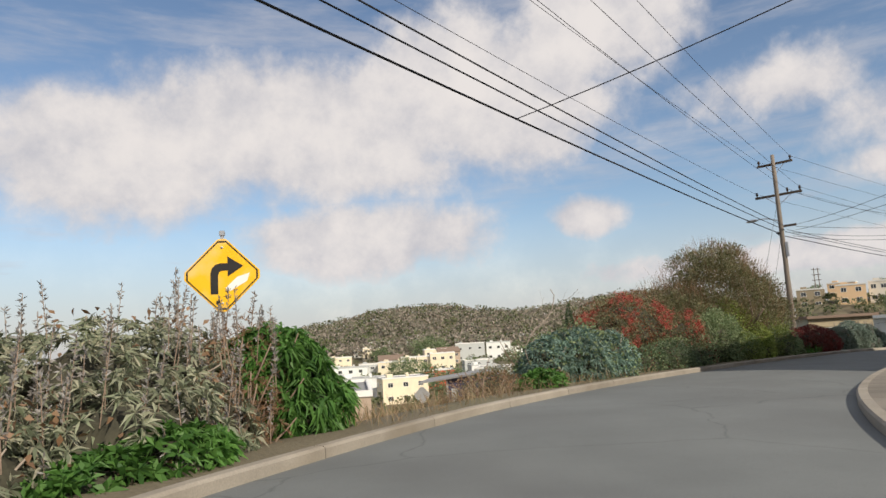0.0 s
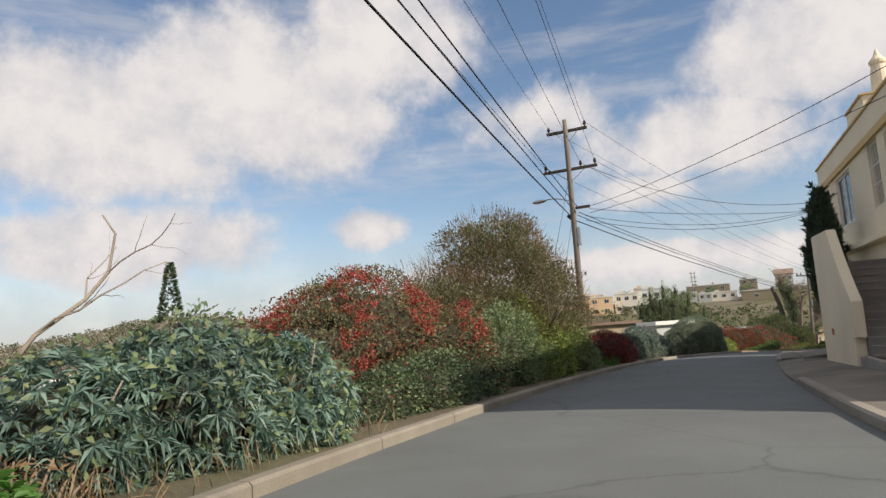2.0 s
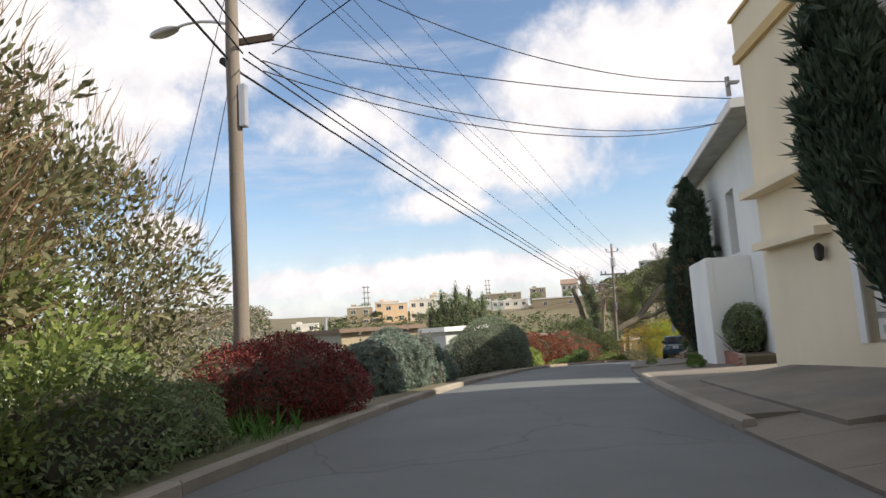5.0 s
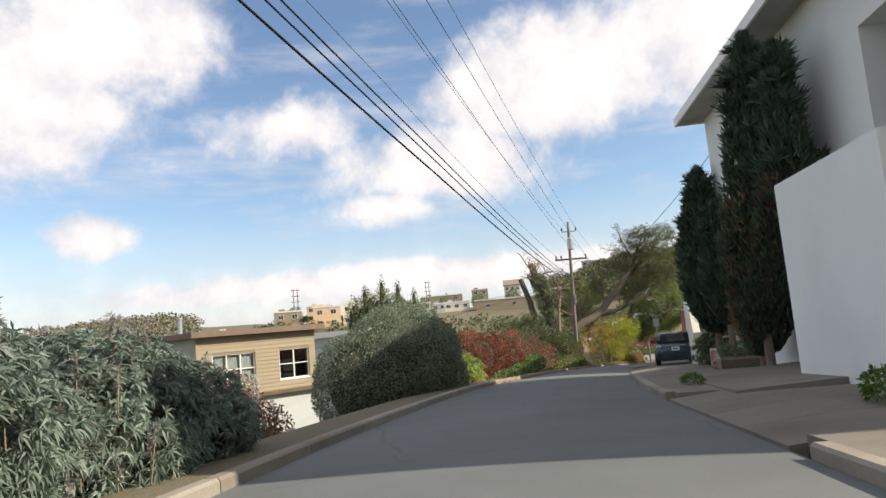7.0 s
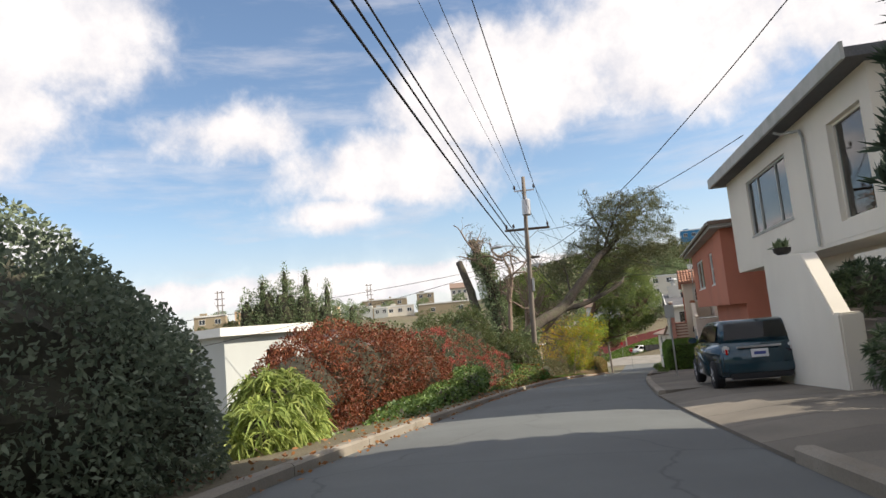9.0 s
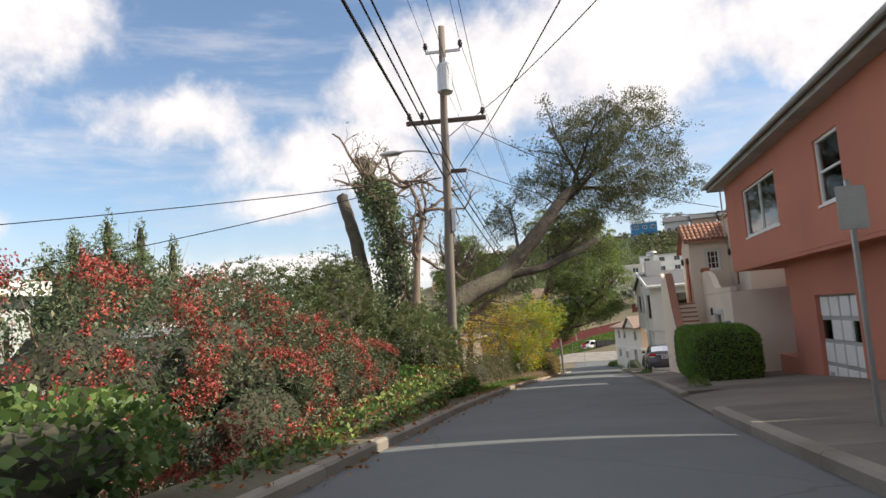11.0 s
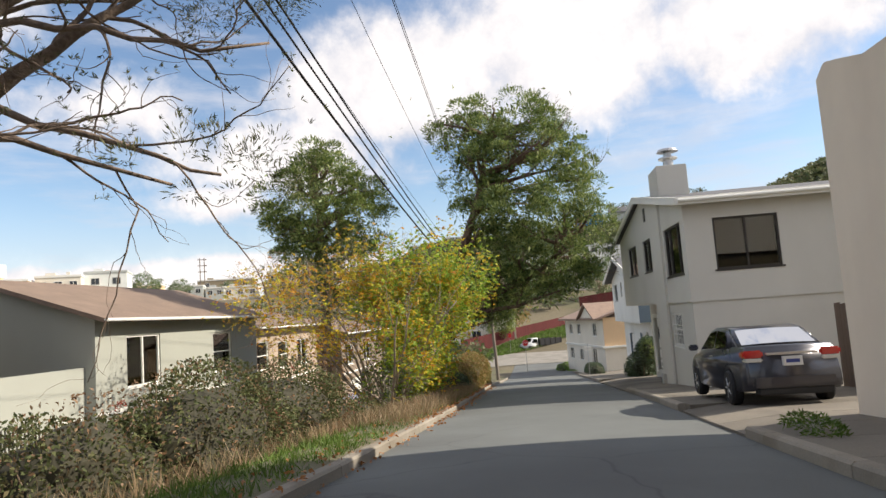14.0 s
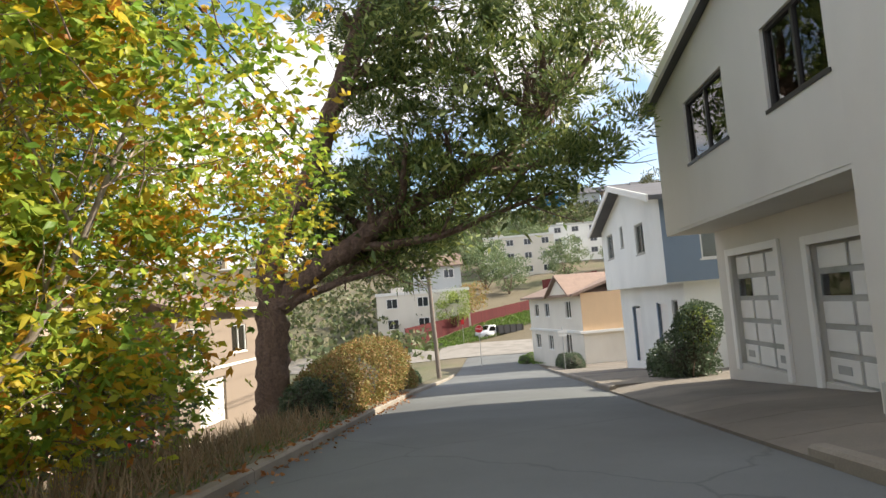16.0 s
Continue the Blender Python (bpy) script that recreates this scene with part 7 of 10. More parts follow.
olive_tree()
shrub("crimson_shrub", "rounded crimson-leaved shrub at the kerb", 40.9, 4.35, [(0, 0, .75, 1.5, 1.0, .95), (1.1, -.25, .6, 1.0, .85, .8), (-1.1, .3, .7, 1.0, .9, .85)], 26000, L_CRIMSON, (0.09, 0.025), seed=52, lift=.2, rough=.2, scatter=1.0)
grass_patch("strap_leaves", "green strap leaves at the kerb below a crimson shrub", 37.8, 39.3, .3, 1.0, 160, .5, L_LUSH, 22, .03)
shrub("small_tree", "small dark-leaved tree with bare pale twigs", 45.2, 8.2, [(0, 0, 1.7, 1.3, 1.2, 1.5), (1.1, -.3, 1.5, .8, .8, 1.0)], 2600, L_DARK, (0.13, 0.06), seed=53, core=0, stems=60, category="tree", depth=.35, stem_mat=DEADWOOD)
shrub("grey_green_shrub", "grey-green shrub with whorled leaves and dry tips", 48.4, 4.7, [(0, 0, .85, 1.6, 1.1, 1.15), (-1.8, 0, .8, 1.3, 1.0, 1.1), (2.0, -.1, .75, 1.4, 1.0, 1.05), (3.5, -.3, .5, 1.0, .8, .75)],
      6400, L_GREYGREEN, (0.14, 0.024), "tuft", 16, 54, droop=.3, rough=.22, extra=[("flower_spire", L_SPIRE, 3600, .55, "spires")], stems=16)
shrub("maroon_shrub", "small maroon-leaved shrub with open branches", 55.3, 5.9, [(0, 0, .9, 1.1, .8, 1.0), (1.0, -.4, .5, .8, .6, .6)], 6500, L_RUST, (0.07, 0.04), seed=55, core=0, stems=60, depth=.35)


def pampas(s, off, tall, label):
    rng = np.random.default_rng(int(s * 7))
    t = thing("plume_grass", beside(s, off), label, "grass")
    n = 420
    base = np.c_[rng.normal(0, .12, (n, 2)), np.zeros(n)]
    put("blades", quad_mesh("blades", leaf_quads(rng, base, rng.normal(size=(n, 3)) * .45 + (0, 0, 1), rng.uniform(.5, .9, n), .012, .1, .3)), L_DRY, t)
    n = 700
    u = rng.uniform(0, 1, n)
    base = np.c_[rng.normal(0, .05, (n, 2)) * np.sin(u * 2.6 + .3)[:, None], tall - .55 + u * .55]
    put("plume", quad_mesh("plume", leaf_quads(rng, base, rng.normal(size=(n, 3)) * .4 + (0, 0, .8), .09, .012)), CURTAIN, t)


pampas(55.6, 5.3, 1.35, "clump of dry grass with a pale feathery plume")
shrub("round_clipped_shrub", "large rounded dark evergreen shrub beside the kerb", 64.3, 5.2, [(0, 0, 1.35, 2.6, 2.0, 1.78), (1.5, -.2, 1.15, 1.9, 1.75, 1.65), (-1.4, .2, 1.1, 1.8, 1.8, 1.6)], 80000, L_EVERGREEN, (0.075, 0.042), seed=61, rough=.16, depth=.1, core=.78, stems=0)
shrub("fern_shrub", "light green feathery plants by the kerb", 69.3, 4.2, [(0, 0, .6, .9, .65, .75), (-.8, -.2, .4, .6, .5, .55)], 420, L_YELLOWGREEN, (0.3, 0.035), "tuft", 16, 62, droop=.5, category="plants")
shrub("rust_red_shrub", "large rust-red leaved shrub with upright branches", 73.0, 5.0, [(-.6, .2, 1.0, 1.5, 1.2, 1.15), (1.6, 0, 1.25, 1.9, 1.3, 1.3), (3.8, -.2, 1.1, 1.7, 1.3, 1.2), (5.8, -.6, .8, 1.5, 1.1, .95)], 36000, L_RUST, (0.09, 0.034), seed=63, rough=.25, lift=.4, depth=.18)
shrub("ivy_ground_cover", "ivy and leafy ground cover spilling over the kerb", 74.0, 3.5, [(0, 0, .12, 2.6, .5, .4), (3.6, -.1, .15, 2.2, .55, .45), (-4, .1, .1, 2.4, .4, .3), (6.8, -.2, .2, 2.0, .6, .55)], 9000, L_IVY, (0.1, 0.08), seed=64, category="ground cover", stems=0)
for i, (jx, jy, ht) in enumerate(((65.5, 98, 5.4), (67, 96.8, 6.2), (68.6, 96, 5.8), (70.2, 95.2, 4.6), (72, 94.2, 2.6))):
    foot = float(ground_z(np.array([jx]), np.array([jy]))[0])
    ht = ht - foot
    shrub("juniper", "green upright juniper with pointed leaning tips", 97.5, 21.5, [(0, 0, ht * .35, 2.0, 1.8, ht * .4), (.3, 0, ht * .6, 1.3, 1.2, ht * .33), (.7, .1, ht * .86, .36, .34, ht * .16), (-.7, .5, ht * .66, .8, .7, ht * .26)], 9000, L_MID, (0.28, 0.09), seed=70 + i, category="tree", group="row of junipers", lift=1.0, core=.7, place=Matrix.Translation((jx, jy, foot)))
shrub("red_berry_shrub", "wide shrub covered with red berries over dark leaves", 87.6, 5.6, [(0, 0, 1.9, 2.5, 1.6, 1.7), (-3, .3, 1.9, 2.4, 1.6, 1.6), (2.6, -.2, 1.5, 1.8, 1.4, 1.3), (4.4, -.8, .9, 1.5, 1.1, 1.1), (6.2, -.8, 1.0, 1.6, 1.0, 1.1), (-1, -1.2, 1.1, 2.4, .9, 1.1)], 42000, L_DARK, (0.085, 0.036), seed=81, rough=.24, depth=.2, extra=[("fruiting", L_BERRY, 6200, .036, "berries"), ("grey_leaves", L_OLIVE, 9000, .08, "leaf")], stems=20, core=.5)
shrub("ivy_ground_cover", "ivy and leafy ground cover spilling over the kerb", 87.5, 3.0, [(0, 0, .15, 2.6, .5, .42), (3.6, .1, .15, 2.2, .6, .45), (-3.6, 0, .15, 2.4, .5, .42), (6.6, .2, .2, 1.8, .6, .45)], 10000, L_IVY, (0.09, 0.07), seed=82, category="ground cover", stems=14, extra=[("russet_foliage", L_RUST, 2200, .09, "leaf"), ("bright_foliage", L_YELLOWGREEN, 1500, .11, "leaf")])
shrub("feathery_evergreen", "feathery grey-green evergreen thicket with drooping sprays", 96.0, 6.8, [(0, 0, 2.9, 2.3, 1.8, 2.4), (-2.2, 1.2, 3.0, 2.0, 1.8, 2.1), (1.6, -1.7, 2.2, 1.4, 1.2, 1.7), (.8, .3, 4.0, 1.6, 1.4, 1.5), (-1.2, -1.4, 1.5, 2.2, 1.0, 1.4), (-.9, -3.0, 2.3, 1.2, .8, 1.0), (.2, -2.5, 2.4, 1.2, .9, 1.1)], 6000, L_FEATHER, (0.26, 0.022), "spray", 18, 83, rough=.35, depth=.25, category="tree", extra=[("green_foliage", L_MID, 9000, .1, "leaf")], stems=30, stem_mat=BARK)
shrub("leaf_mound", "mixed leafy ground plants at the foot of the pole", 95.6, 3.5, [(0, 0, .3, 1.6, .6, .6), (1.8, -.2, .2, 1.2, .5, .45), (-1.8, .4, .4, 1.4, .7, .8)], 9000, L_LUSH, (0.1, 0.07), seed=84, rough=.3, extra=[("russet_foliage", L_RUST, 1400, .08, "leaf")])


# --- ivy-clad trunk, cut stems, leaning cypress, bare tree
def ivy_on(rng, lines, n, spread=0.16):
    base, along = [], []
    for pts, rad in lines:
        u = rng.uniform(0, len(pts) - 1.01, n)
        i = u.astype(int)
        f = (u - i)[:, None]
        c = pts[i] * (1 - f) + pts[i + 1] * f
        d = unit(rng.normal(size=c.shape) * (1, 1, .3))
        r = np.interp(u, np.arange(len(pts)), rad)[:, None]
        base.append(c + d * (r + rng.uniform(0, spread, (n, 1))))
        along.append(d + (0, 0, -.5) + rng.normal(size=c.shape) * .5)
    base, along = np.concatenate(base), np.concatenate(along)
    return leaf_quads(rng, base, along, rng.uniform(.07, .14, len(base)), .1, .2, .3)


def needle_tips(rng, tips, k, length, width, spread=.25, copies=3):
    pts = np.array([t[0] for t in tips])
    d = np.array([t[1] for t in tips])
    pts = np.repeat(pts, copies, 0) + rng.normal(0, spread, (len(pts) * copies, 3))
    return tuft(rng, pts, np.repeat(d, copies, 0) + (0, 0, .5), k, length, width, 5, 75, .05, .1)


def old_cypress():
    rng = np.random.default_rng(91)
    t = thing("leaning_cypress", Matrix(), "leaning old cypress with ivy-clad trunk and crown over the road", "tree")
    sp = lambda s, off, h: np.array([*(spot(s, off).xy), float(on_road(s)[0][2]) + h])
    base = [(67.5, 71.7, -3.9), (67.6, 71.8, -2.0), (68.2, 71.8, -1.0), (69.0, 71.65, -.25), (70.2, 71.5, .4), (71.85, 71.35, .95), (72.7, 71.25, 1.5), (73.45, 71.05, 2.2), (74.4, 70.5, 3.35), (75.5, 70.4, 4.3), (76.9, 70.5, 5.0), (78.2, 70.7, 5.4)]
    lean = (np.array(base), np.array([.5, .42, .38, .36, .34, .33, .31, .29, .25, .2, .15, .1]))
    up = (np.array([(67.5, 72.1, -3.9), (67.7, 72.5, -1.5), (68.0, 73.2, 1.2), (68.25, 74.0, 3.9), (68.35, 74.6, 5.0), (68.4, 75.1, 5.9)]), np.array([.55, .48, .4, .34, .3, .27]))
    cut = (np.array([(67.2, 73.2, -4.0), (67.5, 74.2, .2), (67.9, 75.1, 2.5), (68.5, 76.5, 4.7)]), np.array([.34, .3, .26, .22]))
    side = (np.array([(71.9, 71.3, 1.0), (73.0, 71.0, 1.15), (73.9, 70.8, 1.3), (75.6, 70.3, 1.9), (77.6, 70.2, 2.6), (80.6, 71.6, 3.3)]), np.array([.19, .16, .14, .12, .08, .04]))
    bole = put("trunk", tubes("trunk", [(spline(a, .4), np.interp(np.linspace(0, 1, len(spline(a, .4))), np.linspace(0, 1, len(b)), b)) for a, b in (lean, up, cut, side)], 12), CYPBARK, t)
    # limbs of the crown
    out, tips = [], []
    for (s, off, h), (s2, off2, h2), r in (((105.8, .8, 6.8), (109.5, -1.0, 10.4), .12), ((107.0, -.2, 7.9), (108.6, -3.0, 10.2), .12), ((107.8, -.9, 8.6), (109.0, -3.6, 8.6), .1), ((107.8, -.9, 8.6), (108.4, -.2, 11.6), .1),
                                           ((106.5, .4, 5.3), (108.4, -1.6, 7.4), .08), ((105.8, .9, 4.9), (107.4, .6, 6.4), .07), ((104.8, 1.9, 5.6), (107.0, 2.6, 8.2), .08), ((107, -.2, 7.9), (108.0, -2.4, 10.2), .08), ((107, -.2, 7.9), (107.4, -1.6, 12.0), .1), ((107.6, -.6, 8.3), (106.4, -3.4, 11.4), .1)):
        a, b = sp(s, off, h), sp(s2, off2, h2)
        ln = limb(rng, a, b - a, np.linalg.norm(b - a), r, r * .4, .3, 0, 7)
        fork(rng, ln, 3, 4, .75, .48, .4, .25, out, tips, .6, .3)
    put("limb", tubes("limb", out, 5), CYPBARK, t)
    blobs = [(*sp(107.6, -1.0, 9.3), 2.1, 2.1, 1.6), (*sp(106.0, -3.3, 9.2), 1.9, 1.9, 1.7), (*sp(105.0, -4.4, 7.8), 1.4, 1.4, 1.0), (*sp(107.2, .9, 8.6), 1.3, 1.3, 1.0), (*sp(106.8, -2.4, 7.6), 1.6, 1.6, 1.0), (*sp(106.6, -.6, 6.7), 1.1, 1.1, .7), (*sp(106.6, 2.6, 7.2), .8, .8, .7), (*sp(107.4, -1.4, 11.2), 1.9, 1.9, 1.2), (*sp(106.3, -3.3, 10.9), 1.5, 1.5, 1.1)]
    blobs = [tuple(float(v) for v in b) for b in blobs]
    q = np.concatenate([needle_tips(rng, tips, 13, .1, .014, .12, 3), clumps(rng, blobs, 1300, .32, 62, .12, .024, .3, .35, .7, .6, -50)])
    put("crown", quad_mesh("crown", q), L_CYPRESS, t)
    # stubby dead twigs of the upright stem
    out, tips = [], []
    second = (np.array([sp(99.8, 5.2, 3.0), sp(100.2, 5.1, 5.0), sp(100.5, 4.9, 6.4), sp(100.5, 5.3, 7.6)]), np.array([.16, .13, .1, .06]))
    out.append((spline(second[0], .4), np.interp(np.linspace(0, 1, len(spline(second[0], .4))), np.linspace(0, 1, 4), second[1])))
    for i in range(14):
        p = second[0][1 + i % 3] + rng.normal(0, .1, 3)
        a = rng.uniform(0, 6.28)
        ln = limb(rng, p, (math.cos(a), math.sin(a), .35), rng.uniform(1.5, 2.8), .07, .025, 1.0, .5, 9)
        fork(rng, ln, 2, 4, .9, .5, .9, .3, out, tips, .6, .3)
    for i in range(9):
        u = rng.uniform(.4, 1)
        p = up[0][min(int(u * 5), 4)] + (up[0][min(int(u * 5) + 1, 5)] - up[0][min(int(u * 5), 4)]) * ((u * 5) % 1)
        a = rng.uniform(0, 6.28)
        ln = limb(rng, p, (math.cos(a), math.sin(a), .25), rng.uniform(1.4, 2.6), .08, .03, .9, .3, 7)
        fork(rng, ln, 2, 3, .9, .45, .8, .2, out, tips, .6, .3)
    put("dead_branch", tubes("dead_branch", out, 5), BARK, t)
    put("outer_foliage", quad_mesh("outer_foliage", needle_tips(rng, tips[::2], 9, .08, .014, .06, 2)), L_CYPRESS, t)
    put("ivy", quad_mesh("ivy", ivy_on(rng, [(up[0][:5], up[1][:5]), (lean[0][:4], lean[1][:4]), (cut[0][:2], cut[1][:2])], 9000, .42)), L_MID, bole, "green ivy on the bark")


old_cypress()
shrub("broad_leaved_plants", "light green broad-leaved plants beside the kerb", 95.4, 4.9, [(0, 0, .6, 1.5, .8, .85), (1.6, .4, .5, 1.1, .8, .75), (-1.7, -.1, .5, 1.2, .7, .7)], 5200, L_YELLOWGREEN, (0.15, 0.1), seed=151, rough=.35, depth=.25, category="plants", stems=12)
shrub("russet_shrub", "low russet twiggy shrub at the foot of the pole", 97.6, 3.9, [(0, 0, .4, .9, .5, .5), (1.0, .1, .3, .7, .45, .4)], 4200, L_RUST, (0.08, 0.045), seed=152, rough=.35, depth=.3, stems=20)


def bare_tree():
    rng = np.random.default_rng(92)
    t = thing("bare_tree", Matrix.Translation((73.15, 75.35, -4.2)), "tall leaning brown trunk with thick crooked limbs and few needles", "tree")

    lean = np.array([[.115, .268, 0]])

    def bend(points, r0, r1):
        pts = spline(points, .22)
        pts += np.clip(pts[:, 2:], 0, 5.6) * lean
        pts[1:-1] += rng.normal(0, .025, pts[1:-1].shape)
        return pts, np.linspace(r0, r1, len(pts))
    main = spline([(-.12, .15, -.4), (-.08, -.11, .95), (-.07, -.34, 2.0), (-.02, -.62, 3.1), (.06, -.9, 4.0), (.1, -1.12, 4.9), (.07, -1.28, 5.6), (.03, -1.4, 6.2)], .2)
    main += np.clip(main[:, 2:], 0, 5.6) * lean
    put("trunk", tubes("trunk", [(main, np.interp(main[:, 2], (-.4, 1, 3, 5, 6.2), (.27, .22, .2, .16, .13)))], 14), BARK, t)
    boughs, ends = [], []
    # thick limbs that rise towards the road
    thick = (([(.1, -1.1, 4.55), (.38, -1.7, 4.7), (.42, -2.14, 4.92), (.45, -2.4, 5.1), (.56, -2.87, 5.15), (.6, -3.4, 5.35), (.5, -3.9, 6.0)], .13, .05),
             ([(.15, -1.0, 3.92), (.59, -1.32, 3.96), (1.07, -1.62, 4.0), (1.35, -1.9, 4.27), (1.67, -2.24, 4.64), (2.0, -2.5, 5.0), (2.3, -2.8, 5.35)], .13, .03),
             ([(.15, -1.05, 4.25), (.58, -1.23, 4.4), (.86, -1.4, 4.66), (1.25, -1.5, 4.96), (1.7, -1.75, 5.4), (2.3, -2.1, 5.9)], .11, .03),
             ([(.1, -1.15, 4.9), (.15, -1.8, 5.06), (.15, -2.2, 5.35), (.1, -2.55, 5.85), (.2, -2.8, 6.6)], .12, .05),
             ([(.1, -1.3, 5.25), (.69, -1.53, 5.87), (1.15, -1.61, 6.55), (1.57, -1.8, 7.4)], .1, .03),
             ([(0, -1.35, 5.9), (.5, -2.0, 6.3), (.9, -2.8, 6.5), (1.5, -3.3, 6.9)], .09, .03),
             ([(.1, -1.2, 5.3), (-.3, -1.9, 5.6), (-.4, -2.5, 6.2), (-.2, -3.0, 7.0)], .09, .03))
    for pts, r0, r1 in thick:
        fork(rng, bend(pts, r0 * .8, r1 * .7), 2, 6, .7, .42, .6, .55, boughs, ends, .5, .3)
    # upright shoots on the cut head
    for k in range(9):
        a = k * 2.4
        top = np.array([.03 + .08 * math.cos(a), -1.4 + .08 * math.sin(a), 6.0])
        fork(rng, bend([top, top + (.25 * math.cos(a), .25 * math.sin(a), .4), top + (.4 * math.cos(a), .4 * math.sin(a), 1.1 + .1 * k)], .055, .02), 2, 4, .5, .4, .5, .6, boughs, ends, .5, .3)
    # long thin limbs that sag towards the street, lowest last
    thin = (([(.12, -.9, 3.67), (.2, -1.7, 3.7), (.4, -2.2, 3.62), (.75, -2.7, 3.4), (1.2, -3.0, 3.25), (1.7, -3.35, 3.1)], .075, .015),
            ([(.12, -.95, 3.9), (.5, -1.8, 4.0), (1.0, -2.5, 3.75), (1.5, -3.1, 3.4), (1.9, -3.6, 3.15)], .07, .014),
            ([(.12, -1.0, 4.2), (.7, -1.9, 4.5), (1.3, -2.7, 4.4), (1.8, -3.3, 4.2), (2.4, -3.7, 4.3)], .07, .014),
            ([(.1, -1.1, 4.6), (.8, -2.0, 5.0), (1.5, -2.8, 4.9), (2.1, -3.6, 4.7)], .065, .014),
            ([(.1, -1.1, 5.0), (.9, -1.9, 5.5), (1.7, -2.6, 5.6), (2.4, -3.4, 5.3)], .065, .014),
            ([(.09, -.7, 2.96), (.17, -1.2, 3.06), (.15, -1.4, 3.26), (.33, -1.66, 3.33), (.42, -1.7, 3.6)], .05, .012))
    for pts, r0, r1 in thin:
        fork(rng, bend(pts, r0 * .75, r1 * .7), 2, 6, .6, .34, .8, .1, boughs, ends, .5, .3)
    put("limb", tubes("limb", boughs, 6), BARK, t)
    ends = [e for e in ends if e[0][2] > 3.0]
    q = np.concatenate([needle_tips(rng, ends[::2], 7, .05, .008, .07, 3), clumps(rng, [(2.9, -2.0, 5.2, .8, .7, .6), (2.3, -2.7, 3.2, .7, .4, .25), (1.8, -1.7, 5.9, .9, .7, .6)], 130, .15, 50, .055, .009, .3, .3, .5, .7, -5)])
    put("outer_foliage", quad_mesh("outer_foliage", q), L_CYPRESS, t)


bare_tree()

# --- verge further down
grass_patch("verge_grass", "bright green grass on the verge", 97, 113, .25, 2.0, 16000, .2, L_GRASS, 23, .012, .5)
grass_patch("verge_dry_grass", "dry straw grass and weeds on the bank", 99, 121, 1.6, 6.0, 16000, .55, L_DRY, 24)
grass_patch("lower_grass", "mixed dry and green grass at the roadside", 115, 132, .2, 4.6, 24000, .5, L_DRY, 25)
grass_patch("lower_green_grass", "green grass along the lower kerb", 112, 135, .2, 1.8, 9000, .18, L_GRASS, 26, .012, .5)
shrub("bramble_hedge", "tangled bramble hedge with a few red flowers", 113.6, 5.9, [(0, 0, .9, 2.2, 1.3, 1.2), (2.8, -.2, .85, 2.0, 1.3, 1.1), (-2.4, .5, .8, 1.7, 1.2, 1.1), (4.8, -.5, .5, 1.1, .9, .7), (6.4, -.9, .3, .8, .5, .4)], 34000, L_BRAMBLE, (0.09, 0.045), seed=101, rough=.34, depth=.22, core=.72, extra=[("fruiting", L_BERRY, 60, .03, "berries"), ("dead_foliage", L_DEAD, 4500, .08, "leaf")], stems=30)


def lobed_leaves(rng, p, size):
    """Three-lobed leaves: the lobes lie side by side in the mesh and share their corner point."""
    n = len(p)
    d = unit(rng.normal(size=(n, 3)) * (1, 1, .5) + (0, 0, -.15))
    side = unit(np.cross(d, rng.normal(size=(n, 3)) * .4 + (0, 0, 1)))
    qs = [leaf_quads(rng, p, d, size, size * .5, .15, .15)]
    for sg in (-1, 1):
        qs.append(leaf_quads(rng, p, d * .55 + side * sg * .85, size * .85, size * .42, .15, .15))
    me = quad_mesh("leaves", np.stack(qs, 1).reshape(-1, 4, 3))
    bm = bmesh.new()
    bm.from_mesh(me)
    bmesh.ops.remove_doubles(bm, verts=bm.verts[:], dist=1e-5)
    bm.to_mesh(me)
    bm.free()
    return me


